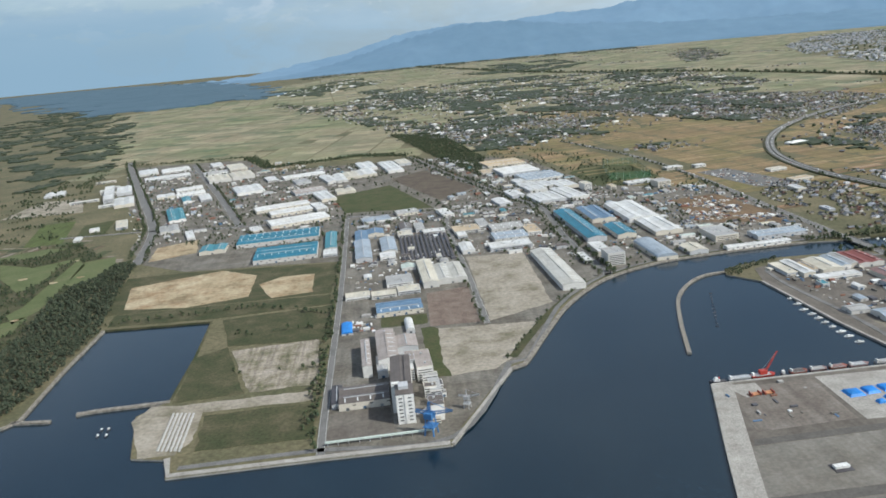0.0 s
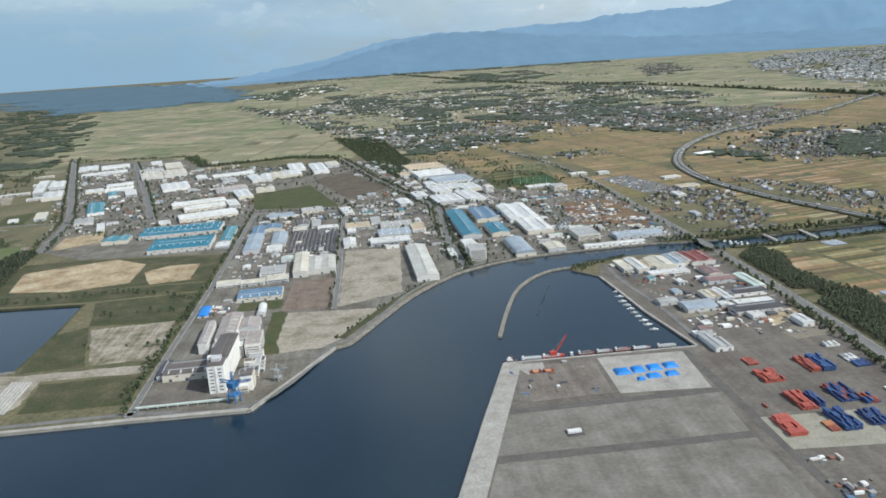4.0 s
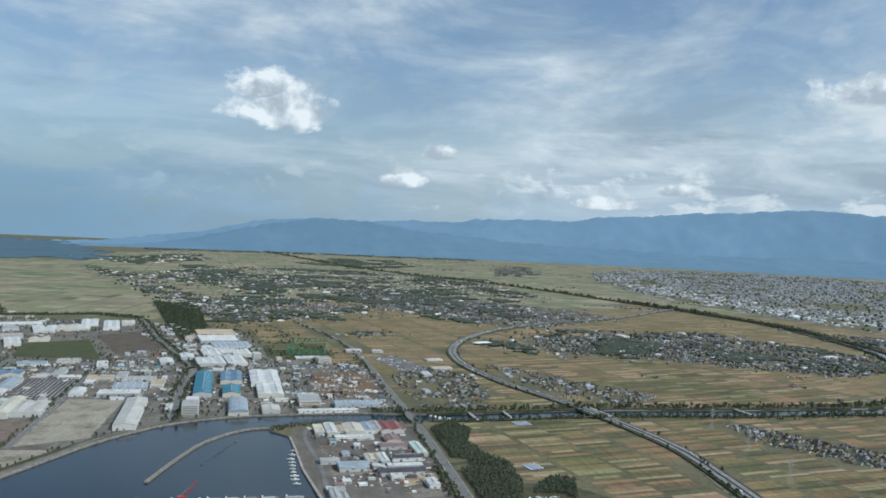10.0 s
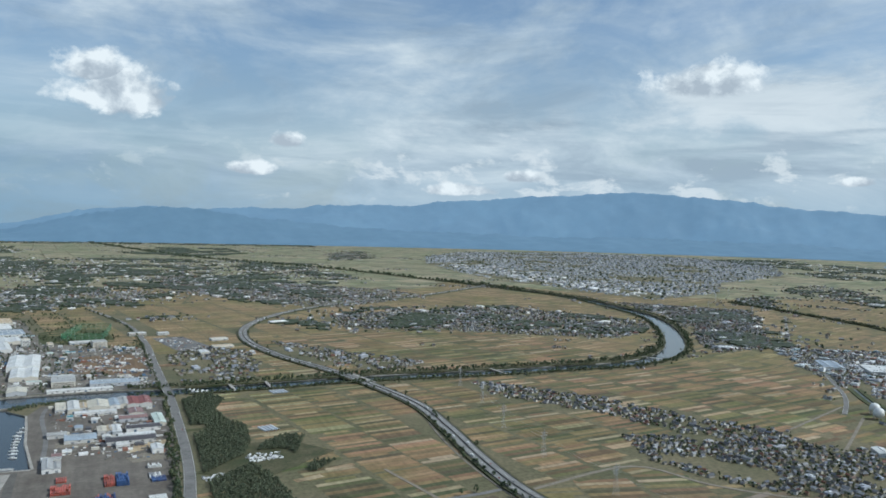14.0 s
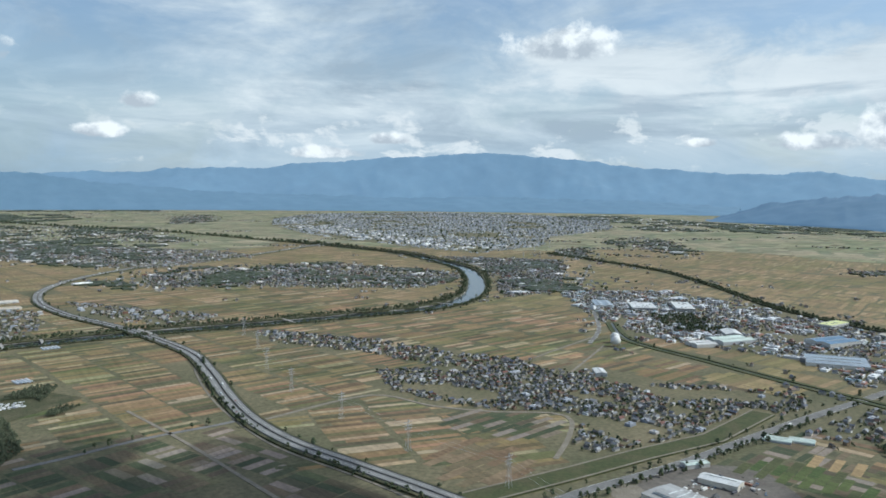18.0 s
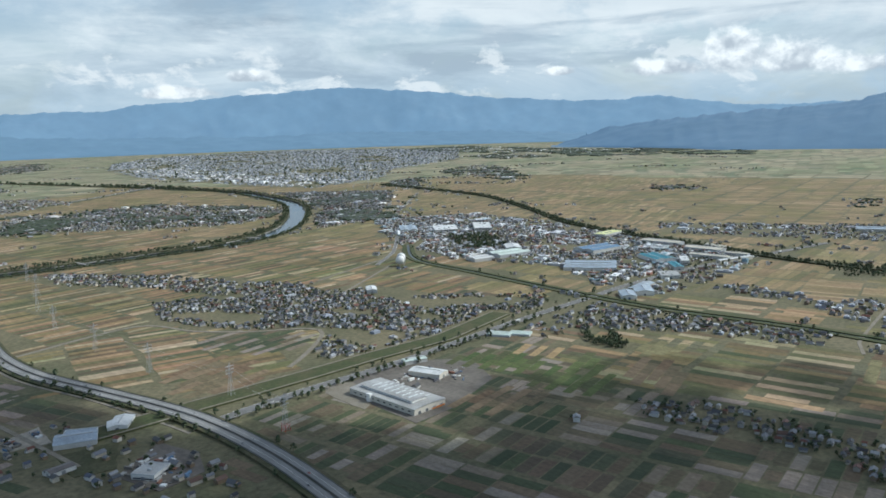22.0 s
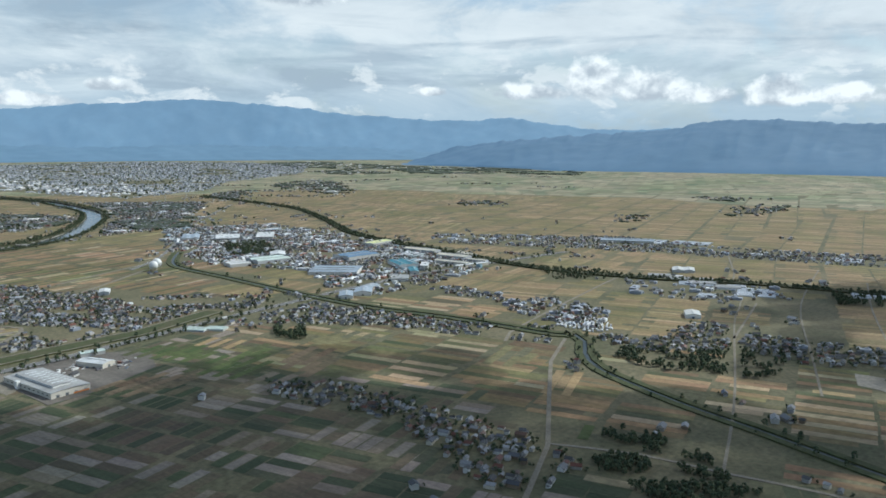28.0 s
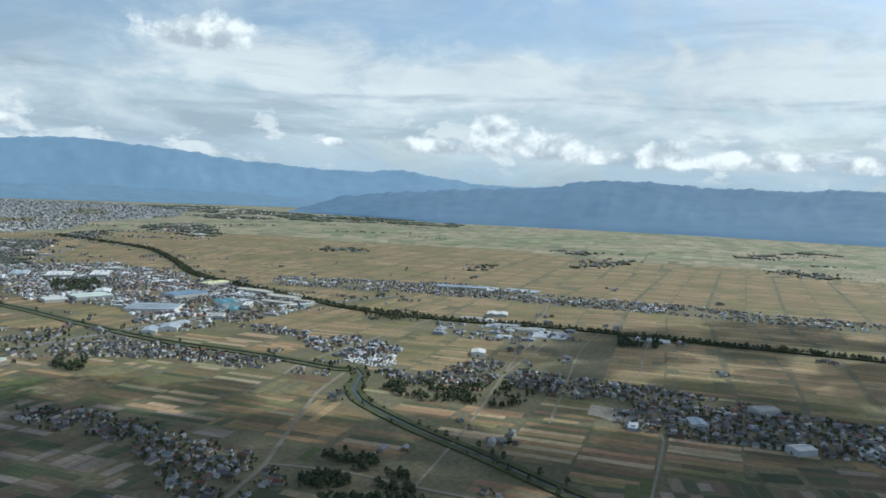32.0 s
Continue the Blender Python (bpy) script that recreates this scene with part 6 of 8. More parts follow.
PAVED = [(-800, 2290), (-700, 2075), (-560, 1960), (-330, 1930), (-158, 1900), (-150, 1500), (-146, 945), (33, 942), (92, 1052), (146, 1162), (172, 1172), (284, 1412), (416, 1568), (598, 1645), (980, 1660), (970, 2300), (720, 2440), (600, 2760), (540, 3150), (400, 3330), (100, 3480), (-570, 3540), (-750, 4030), (-1380, 4150), (-1050, 3050), (-830, 2560)]
lot("pavement", PAVED, M_WORKYARD, "grey paved yards between the factories", 0.32)
lot("pavement", [(420, 1012), (730, 1008), (722, 1060), (700, 1300), (692, 1420), (712, 1500), (800, 1530), (975, 1535), (972, 1000), (940, 614), (880, 0), (150, 0), (354, 689), (396, 832)], M_YARD, "weathered asphalt of the cargo yard", 0.32)
lot("sand_lot", [(-631, 1691), (-666, 1860), (-544, 1903), (-459, 1930), (-362, 1854), (-356, 1690), (-486, 1657)], M_SAND, "bare pale sand lot with dark tracks")
lot("sand_lot", [(-345, 1773), (-297, 1820), (-219, 1814), (-212, 1672), (-302, 1659)], M_SAND, "bare pale sand lot")
lot("gravel_lot", [(146, 1818), (282, 1804), (276, 1434), (145, 1371)], M_GRAVEL, "empty pale gravel lot beside the bay")
lot("sand_lot", [(46, 1360), (238, 1341), (154, 1185), (126, 1155), (54, 1148), (43, 1208)], M_GRAVEL, "empty gravel lot on the shore")
lot("scrap_ground", [(783, 2182), (926, 2200), (966, 1885), (941, 1816), (756, 1910)], M_SOIL, "rust brown scrap ground among the works", 0.58)
lot("paved_lot", [(1002, 2537), (1111, 2558), (1185, 2286), (1158, 2175), (1063, 2239)], material("dark_asphalt_lot", [(0.115, 0.113, 0.110), (0.14, 0.138, 0.133), (0.165, 0.162, 0.155)], size=40, grain=4, vary=0.25), "dark asphalt car park of a shopping centre")
lot("concrete_lot", [(2655, -994), (2657, -1051), (2609, -1085), (2575, -1069), (2590, -1010)], M_GRAVEL, "pale gravel yard at the village edge")
lot("paved_lot", [(1441, -2), (1519, 61), (1540, -9), (1521, -64), (1462, -75)], M_YARD, "dark vehicle yard beside the expressway", 0.6)
lot("paved_lot", [(1366, 212), (1425, 237), (1421, 164), (1366, 171)], M_GRAVEL, "lorry yard beside the lane", 0.6)
lot("grass_lot", [(1410, 112), (1485, 103), (1450, 20), (1405, 32)], M_ROUGH, "dark overgrown plot between yards", 0.6)
whole("verge", Geo().ribbon(curve_through([(158, 1192), (272, 1398), (402, 1552), (590, 1630), (700, 1646)], 25), 15, 0.0, 0.52), M_ROUGH, "overgrown green verge along the bay shore", "verge", kind="structure")
lot("brown_lot", [(36, 1572), (126, 1590), (126, 1372), (33, 1376)], material("rusty_soil", [(0.13, 0.095, 0.075), (0.17, 0.13, 0.105), (0.21, 0.17, 0.14)], size=22, grain=3), "brown earth storage lot")
lot("grass_lot", [(35, 1372), (46, 1360), (43, 1208), (54, 1148), (20, 1146), (14, 1372)], M_LAWN, "green grass strip with a path", 0.4)
lot("grass_lot", [(-60, 1450), (30, 1450), (30, 1395), (-60, 1395)], M_LAWN, "dry grass below the blue shed", 0.4)
lot("paved_lot", [(-139, 985), (-127, 1062), (-46, 1062), (-38, 984)], M_YARD, "smooth grey paved yard")
lot("grass_lot", [(-317, 996), (-327, 1105), (-163, 1108), (-152, 996)], M_ROUGH, "dark rough grass lot behind the quay")
lot("gravel_lot", [(-438, 1112), (-421, 1160), (-373, 1152), (-166, 1152), (-161, 1116), (-333, 1119), (-328, 1033), (-345, 992), (-394, 994)], M_GRAVEL, "pale gravel storage ground")
lot("rubble_lot", [(-334, 1364), (-175, 1377), (-162, 1175), (-272, 1173)], material("rubble_and_weeds", [(0.10, 0.10, 0.05), (0.24, 0.21, 0.16), (0.34, 0.30, 0.25)], size=30, grain=5, vary=0.4, streak=(86, 8)), "overgrown rubble lot with pale strips")
lot("grass_lot", [(-385, 1545), (-160, 1565), (-153, 1370), (-345, 1390)], M_ROUGH, "dark overgrown grass lot")
lot("grass_lot", [(-395, 1350), (-345, 1385), (-280, 1170), (-390, 1165)], M_ROUGH, "rough ground beside the basin")
lot("grass_lot", [(-640, 1655), (-170, 1640), (-165, 1575), (-400, 1560), (-630, 1580)], M_ROUGH, "rough grass strip", 0.35)
lot("grass_lot", [(-690, 1660), (-700, 1950), (-560, 1950), (-165, 1890), (-170, 1650)], M_ROUGH, "rough grass round the sand lots", 0.25)
lot("grass_lot", [(-174, 2471), (-235, 2766), (-28, 2894), (106, 2416)], M_LAWN, "large mown green field between factories")
lot("soil_lot", [(-27, 3017), (112, 3147), (269, 2677), (132, 2529)], material("dark_soil", [(0.07, 0.055, 0.045), (0.10, 0.08, 0.06), (0.12, 0.10, 0.07)], size=40, grain=5), "dark bare soil lot with hedges")
lot("sports_field", [(-1181, 2455), (-1263, 2802), (-1152, 2821), (-1062, 2460)], M_CROP, "bright green football ground", 0.5)
lot("sports_field", [(-1049, 2542), (-1086, 2720), (-994, 2764), (-958, 2540)], M_LAWN, "green sports ground with a worn track", 0.5)
lot("gravel_lot", [(-1190, 2990), (-1300, 3300), (-1480, 3330), (-1500, 3000)], M_GRAVEL, "pale gravel school ground", 0.5)
for x, y, t, w, d, h in ((-1221, 3358, 17, 52, 26, 20), (-1165, 3330, 17, 70, 26, 12), (-1245, 3502, 17, 60, 24, 9), (-1340, 3700, 17, 90, 22, 8), (-1258, 3199, 17, 110, 18, 9), (-1010, 2600, 17, 30, 40, 8), (-1020, 2480, 100, 46, 20, 7), (-1120, 3050, 17, 60, 24, 8)):
    works(x, y, t, w, d, h, "white", "flat", "white flat-roofed school building beside the avenue")
lot("sand_lot", [(-694, 2101), (-575, 2152), (-605, 2312), (-713, 2259)], M_SAND, "sandy goods yard")
lot("rough_lot", WOODS["golf"], M_ROUGH, "dark rough grass of a golf course", 0.3)
for f in FAIRWAYS:
    lot("fairway", f, M_FAIRWAY, "pale green golf fairway between rows of trees", 0.5)
for x, y, r in ((-905, 1990, 9), (-1010, 2060, 10), (-872, 1700, 7), (-930, 2210, 8), (-845, 2020, 8), (-1060, 1960, 9)):
    lot("bunker", [(x + r * math.cos(a) * 1.4, y + r * math.sin(a)) for a in np.linspace(0, 5.6, 9)], M_SAND, "pale sand bunker on a golf course", 0.56)
lot("sand_lot", [(887, 1060), (962, 1107), (966, 1139), (901, 1138)], M_SAND, "pale sand heap ground")
lot("scrap_lot", [(879, 1035), (960, 1076), (966, 1008), (893, 998)], M_TRACK, "reddish earth ground")
lot("pale_pad", [(714, 762), (840, 757), (843, 668), (714, 678)], material("pale_pad", [(0.22, 0.205, 0.16), (0.27, 0.255, 0.205), (0.30, 0.285, 0.23)], size=20, grain=2), "pale concrete pad under container stacks")
lot("pale_pad", [(566, 1000), (702, 995), (692, 860), (564, 870)], M_CONC, "pale concrete pad with tarpaulin heaps")
lot("slab_floor", [(366, 733), (686, 731), (692, 843), (399, 838)], M_SLAB, "pale stained concrete floor of the cargo yard", 0.40)
lot("slab_floor", [(356, 686), (364, 714), (686, 714), (688, 30), (162, 30)], M_SLAB, "pale stained concrete floor of the cargo yard", 0.40)
lot("dark_strip", [(364, 716), (690, 715), (690, 730), (366, 732)], M_STRIP, "dark paved strip across the yard", 0.42)
lot("dark_strip", [(402, 840), (700, 845), (700, 858), (408, 854)], M_STRIP, "dark paved strip across the yard", 0.42)
lot("dark_strip", [(698, 1000), (712, 1000), (720, 560), (706, 560)], M_STRIP, "dark drive between cargo yards", 0.42)
lot("pale_pad", [(425, 1005), (480, 1003), (478, 975), (450, 962), (440, 985), (423, 985)], M_CONC, "patched pale concrete on the wharf")
lot("yard_floor", [(440, 995), (560, 995), (555, 875), (420, 870)], material("stained_yard", [(0.12, 0.10, 0.085), (0.155, 0.135, 0.115), (0.19, 0.17, 0.15)], size=45, grain=5, vary=0.25, streak=(85, 12)), "stained brown storage floor", 0.38)
lot("brown_lot", [(760, 1170), (830, 1178), (835, 1140), (762, 1135)], M_TRACK, "reddish yard beside a shed")
lot("paved_lot", [(1793, 60), (1944, 109), (2040, 22), (1989, -77), (1855, -125), (1787, -130)], M_YARD, "paved yard round a lone factory")
lot("soil_lot", [(1770, 60), (1800, 95), (1830, 70), (1800, -20), (1770, -40)], M_TRACK, "reddish bare soil beside the factory", 0.5)
lot("grass_lot", [(640, 2480), (800, 2440), (880, 2500), (850, 2800), (700, 2900), (620, 2760)], M_LAWN, "green netted sports ground among trees", 0.4)
lot("grass_lot", [(990, 900), (1100, 840), (1250, 960), (1180, 1060), (1100, 1060)], M_ROUGH, "rough green clearing beside the wood", 0.6)
works(-1198, 3887, 107, 174, 90, 8, "white", "shed", "long factory shed with white metal roof")
works(-1063, 3877, 17, 131, 130, 8, "white", "shed", "long factory shed with white metal roof")
works(-1047, 3662, 17, 201, 76, 8, "white", "shed", "long factory shed with white metal roof")
works(-769, 3441, 107, 159, 93, 12, "cream", "shed", "long factory shed with cream metal roof")
works(-674, 3467, 107, 146, 96, 14, "cream", "shed", "long factory shed with cream metal roof")
works(-743, 3725, 107, 187, 76, 14, "cream", "flat", "flat-roofed cream works building")
works(-824, 3641, 17, 108, 80, 8, "grey", "shed", "long factory shed with grey metal roof")
works(-873, 3913, 107, 130, 51, 8, "white", "flat", "flat-roofed white works building")
works(-851, 3250, 17, 106, 63, 8, "white", "shed", "long factory shed with white metal roof")
works(-818, 3133, 17, 112, 59, 8, "white", "shed", "long factory shed with white metal roof")
works(-915, 3127, 107, 73, 70, 8, "white", "shed", "factory shed with white metal roof")
works(-734, 3003, 107, 124, 41, 10, "white", "flat", "flat-roofed white works building")
works(-804, 3000, 107, 108, 31, 9, "teal", "shed", "long factory shed with teal metal roof")
works(-785, 2708, 107, 224, 27, 9, "teal", "shed", "long factory shed with teal metal roof")
works(-758, 2713, 107, 218, 29, 9, "teal", "shed", "long factory shed with teal metal roof")
works(-1189, 3293, 107, 354, 38, 20, "white", "flat", "tall white works building with a flat roof")
works(-1154, 3375, 107, 181, 60, 12, "white", "shed", "long factory shed with white metal roof")
works(-1066, 3090, 107, 183, 73, 10, "white", "shed", "long factory shed with white metal roof")
works(-935, 2646, 107, 126, 37, 8, "cream", "flat", "flat-roofed cream works building")
works(-643, 2368, 107, 105, 23, 8, "white", "flat", "flat-roofed white works building")
works(-735, 2484, 107, 94, 59, 8, "grey", "shed", "long factory shed with grey metal roof")
works(-526, 2150, 93, 71, 71, 10, "teal", "shed", "factory shed with teal metal roof")
works(-351, 2206, 3, 229, 115, 12, "blueteal", "shed", "long factory shed with blue-green metal roof")
works(-309, 2021, 3, 163, 132, 12, "blueteal", "shed", "long factory shed with blue-green metal roof")
works(-197, 2103, 93, 182, 31, 9, "teal", "shed", "long factory shed with teal metal roof")
works(-192, 1980, 93, 52, 36, 7, "white", "flat", "flat-roofed white works building")
works(-400, 2662, 17, 183, 71, 10, "white", "shed", "long factory shed with white metal roof")
works(-360, 2568, 17, 138, 67, 10, "white", "shed", "long factory shed with white metal roof")
works(-319, 2417, 17, 183, 96, 10, "white", "shed", "long factory shed with white metal roof")
works(-267, 2577, 107, 115, 37, 14, "white", "flat", "flat-roofed white works building")
works(-582, 3084, 107, 167, 106, 10, "white", "shed", "long factory shed with white metal roof")
works(-440, 2349, 107, 66, 35, 8, "white", "flat", "flat-roofed white works building")
works(-331, 2922, 17, 120, 90, 9, "pink", "shed", "long factory shed with dull pink metal roof")
works(-264, 2775, 107, 163, 54, 10, "white", "shed", "long factory shed with white metal roof")
works(-521, 3290, 107, 111, 45, 8, "white", "flat", "flat-roofed white works building")
works(-388, 3300, 17, 172, 80, 8, "white", "shed", "long factory shed with white metal roof")
works(-380, 3151, 107, 82, 60, 8, "grey", "shed", "factory shed with grey metal roof")
works(-271, 3140, 107, 177, 45, 9, "white", "shed", "long factory shed with white metal roof")
works(-226, 3139, 100, 177, 40, 9, "white", "shed", "long factory shed with white metal roof")
works(-181, 3180, 100, 142, 62, 9, "cream", "shed", "long factory shed with cream metal roof")
works(-122, 3195, 100, 140, 69, 10, "white", "shed", "long factory shed with white metal roof")
works(-126, 3378, 100, 186, 68, 10, "white", "shed", "long factory shed with white metal roof")
works(-22, 3294, 100, 270, 65, 10, "white", "shed", "long factory shed with white metal roof")
works(32, 3382, 100, 131, 56, 10, "cream", "shed", "long factory shed with cream metal roof")
works(-192, 2847, 100, 72, 69, 8, "cream", "shed", "factory shed with cream metal roof")
works(-106, 1962, 93, 189, 41, 10, "bluegrey", "shed", "long factory shed with blue-grey metal roof")
works(-114, 2114, 93, 104, 35, 9, "blue", "shed", "long factory shed with blue metal roof")
works(-77, 2145, 93, 60, 48, 9, "blue", "shed", "factory shed with blue metal roof")
works(-41, 1992, 93, 142, 39, 9, "bluegrey", "shed", "long factory shed with blue-grey metal roof")
works(-43, 1890, 93, 48, 39, 8, "white", "flat", "flat-roofed white works building")
works(6, 2094, 93, 53, 39, 8, "cream", "flat", "flat-roofed cream works building")
works(9, 2174, 93, 71, 33, 9, "brown", "shed", "factory shed with dark brown metal roof")
works(86, 2091, 3, 59, 34, 8, "white", "flat", "flat-roofed white works building")
works(48, 2156, 93, 84, 25, 9, "grey", "flat", "flat-roofed grey works building")
works(45, 1697, 93, 180, 34, 14, "cream", "shed", "long factory shed with cream metal roof")
works(94, 1684, 93, 122, 65, 11, "dull", "shed", "long factory shed with dull pale metal roof")
works(5, 1773, 93, 35, 33, 7, "palegreen", "shed", "factory shed with pale green metal roof")
works(-19, 1669, 93, 61, 58, 9, "grey", "flat", "flat-roofed grey works building")
works(0, 1598, 3, 48, 39, 8, "cream", "flat", "flat-roofed cream works building")
works(-53, 1585, 3, 53, 31, 8, "cream", "flat", "flat-roofed cream works building")
works(-109, 1595, 3, 52, 31, 8, "cream", "flat", "flat-roofed cream works building")
works(-23, 1487, 3, 92, 63, 10, "blue", "shed", "long factory shed with blue metal roof")
works(-6, 1380, 93, 58, 16, 9, "white", "arch", "shed with a rounded white roof")
works(-124, 1405, 93, 56, 21, 6, "tarp", "arch", "shed with a rounded bright blue roof")
works(-84, 1096, 2, 76, 58, 12, "brown", "shed", "wide quayside shed with dark brown roof and white front")
works(-126, 1108, 93, 66, 16, 8, "dark", "shed", "factory shed with dark metal roof")
works(327, 1634, 93, 282, 48, 12, "dull", "shed", "long factory shed with dull pale metal roof")
works(405, 1690, 93, 71, 16, 8, "white", "flat", "flat-roofed white works building")
works(459, 1648, 93, 50, 39, 28, "grey", "flat", "tall grey works building with a flat roof")
works(454, 1746, 93, 88, 32, 12, "white", "flat", "flat-roofed white works building")
works(463, 1988, 93, 324, 48, 12, "blueteal", "shed", "long factory shed with blue-green metal roof")
works(544, 1888, 93, 116, 47, 11, "blueteal", "shed", "long factory shed with blue-green metal roof")
works(534, 2090, 93, 162, 62, 11, "blue", "shed", "long factory shed with blue metal roof")
works(631, 2073, 93, 206, 83, 12, "white", "shed", "long factory shed with white metal roof")
works(646, 1910, 93, 173, 69, 10, "white", "shed", "long factory shed with white metal roof")
works(569, 1693, 93, 146, 48, 12, "bluegrey", "arch", "shed with a rounded blue-grey roof")
works(649, 1667, 93, 61, 43, 9, "cream", "shed", "factory shed with cream metal roof")
works(747, 1763, 93, 90, 56, 14, "grey", "flat", "flat-roofed grey works building")
works(790, 1652, 3, 149, 22, 7, "white", "shed", "long factory shed with white metal roof")
works(870, 1722, 3, 120, 52, 9, "bluegrey", "shed", "long factory shed with blue-grey metal roof")
works(445, 2890, 10, 142, 140, 12, "white", "shed", "long factory shed with white metal roof")
works(422, 3095, 10, 152, 137, 10, "tan", "shed", "long factory shed with tan metal roof")
works(503, 2738, 10, 140, 133, 10, "bluegrey", "shed", "long factory shed with blue-grey metal roof")
works(422, 2673, 100, 66, 39, 8, "white", "shed", "factory shed with white metal roof")
works(442, 2553, 100, 147, 59, 9, "white", "shed", "long factory shed with white metal roof")
works(487, 2578, 100, 92, 57, 9, "white", "shed", "long factory shed with white metal roof")
works(371, 2470, 100, 93, 43, 9, "white", "shed", "long factory shed with white metal roof")
works(454, 2373, 100, 125, 90, 9, "white", "shed", "long factory shed with white metal roof")
works(532, 2397, 100, 170, 62, 10, "white", "shed", "long factory shed with white metal roof")
works(547, 2549, 100, 114, 66, 10, "white", "shed", "long factory shed with white metal roof")
works(602, 2458, 100, 44, 25, 22, "cream", "flat", "tall cream works building with a flat roof")
works(677, 2424, 100, 35, 18, 12, "tan", "flat", "flat-roofed tan works building")
works(172, 2075, 3, 71, 65, 9, "tan", "flat", "flat-roofed tan works building")
works(280, 2055, 3, 89, 65, 9, "grey", "shed", "factory shed with grey metal roof")
works(273, 1956, 3, 88, 74, 9, "bluegrey", "shed", "factory shed with blue-grey metal roof")
works(260, 1863, 3, 104, 53, 10, "white", "flat", "flat-roofed white works building")
works(155, 2028, 93, 69, 25, 8, "white", "flat", "flat-roofed white works building")
works(154, 1882, 93, 81, 32, 9, "white", "shed", "factory shed with white metal roof")
works(339, 1995, 93, 86, 36, 9, "tan", "flat", "flat-roofed tan works building")
works(778, 2466, 10, 90, 36, 8, "white", "flat", "flat-roofed white works building")
works(827, 2394, 100, 50, 44, 18, "grey", "flat", "tall grey works building with a flat roof")
works(351, 2945, 100, 84, 73, 8, "tan", "flat", "flat-roofed tan works building")
works(1139, 2143, 93, 57, 26, 10, "white", "shed", "factory shed with white metal roof")
works(-50, 1292, 93, 113, 32, 14, "pink", "shed", "long factory shed with dull pink metal roof")
works(-15, 1283, 93, 57, 38, 14, "pink", "shed", "factory shed with dull pink metal roof")
works(-57, 1200, 93, 65, 17, 12, "grey", "shed", "factory shed with grey metal roof")
works(-83, 1236, 93, 120, 15, 20, "pink", "shed", "long factory shed with dull pink metal roof")
works(21, 1023, 3, 22, 18, 25, "brown", "flat", "tall dark brown works building with a flat roof")
works(16, 1002, 3, 18, 16, 12, "white", "flat", "flat-roofed white works building")
works(23, 1094, 93, 41, 17, 15, "grey", "flat", "flat-roofed grey works building")
works(-12, 1160, 93, 31, 13, 20, "white", "flat", "tall white works building with a flat roof")
works(-11, 1191, 93, 41, 15, 24, "pink", "flat", "tall dull pink works building with a flat roof")
works(-1482, 3475, 107, 110, 81, 8, "white", "shed", "long factory shed with white metal roof")
works(222, 2128, 93, 83, 27, 8, "grey", "flat", "flat-roofed grey works building")
works(316, 2375, 100, 90, 41, 8, "white", "shed", "factory shed with white metal roof")
works(133, 2303, 100, 96, 33, 9, "white", "flat", "flat-roofed white works building")
works(-75, 2315, 10, 85, 62, 7, "bluegrey", "flat", "flat-roofed blue-grey works building")
works(19, 2373, 10, 69, 59, 8, "grey", "shed", "factory shed with grey metal roof")
works(781, 1460, 93, 93, 24, 9, "white", "shed", "long factory shed with white metal roof")
works(802, 1457, 93, 56, 21, 8, "tan", "shed", "factory shed with tan metal roof")
works(832, 1458, 93, 79, 44, 9, "cream", "shed", "factory shed with cream metal roof")
works(866, 1471, 93, 76, 22, 9, "bluegrey", "shed", "factory shed with blue-grey metal roof")
works(828, 1395, 3, 86, 26, 7, "white", "flat", "flat-roofed white works building")
works(755, 1467, 93, 74, 23, 7, "cream", "flat", "flat-roofed cream works building")
works(918, 1474, 93, 83, 54, 9, "red", "shed", "factory shed with red-brown metal roof")
works(887, 1477, 93, 80, 23, 9, "grey", "shed", "factory shed with grey metal roof")
works(909, 1372, 93, 51, 30, 8, "pinkred", "shed", "factory shed with faded red metal roof")
works(902, 1318, 3, 57, 33, 8, "pinkred", "shed", "factory shed with faded red metal roof")
works(952, 1291, 93, 90, 22, 8, "palegreen", "shed", "factory shed with pale green metal roof")
works(841, 1229, 93, 43, 17, 8, "cream", "shed", "factory shed with cream metal roof")
works(856, 1231, 93, 48, 15, 8, "tan", "shed", "factory shed with tan metal roof")
works(868, 1224, 93, 62, 17, 8, "white", "shed", "factory shed with white metal roof")
works(919, 1232, 3, 65, 31, 8, "dark", "shed", "factory shed with dark metal roof")
works(893, 1142, 3, 90, 37, 8, "dark", "shed", "factory shed with dark metal roof")
works(905, 1175, 3, 69, 23, 7, "white", "flat", "flat-roofed white works building")
works(803, 1180, 3, 57, 46, 8, "bluegrey", "shed", "factory shed with blue-grey metal roof")
works(760, 1220, 3, 35, 28, 7, "grey", "shed", "factory shed with grey metal roof")
works(756, 1011, 93, 67, 17, 8, "grey", "shed", "factory shed with grey metal roof")
works(749, 1051, 93, 19, 12, 6, "white", "flat", "flat-roofed white works building")
works(878, 1110, 93, 25, 24, 7, "white", "flat", "flat-roofed white works building")
works(764, 1046, 3, 23, 17, 6, "grey", "flat", "flat-roofed grey works building")
works(771, 1001, 93, 45, 13, 7, "grey", "shed", "factory shed with grey metal roof")
works(783, 1095, 93, 18, 16, 5, "white", "flat", "flat-roofed white works building")
works(3067, 521, 173, 121, 83, 12, "blue", "shed", "long factory shed with blue metal roof")
works(3347, 682, 2, 115, 48, 12, "yellow", "flat", "flat-roofed pale yellow works building")
works(3044, 302, 62, 100, 62, 10, "teal", "shed", "long factory shed with teal metal roof")
works(3038, 214, 36, 74, 22, 14, "white", "flat", "flat-roofed white works building")
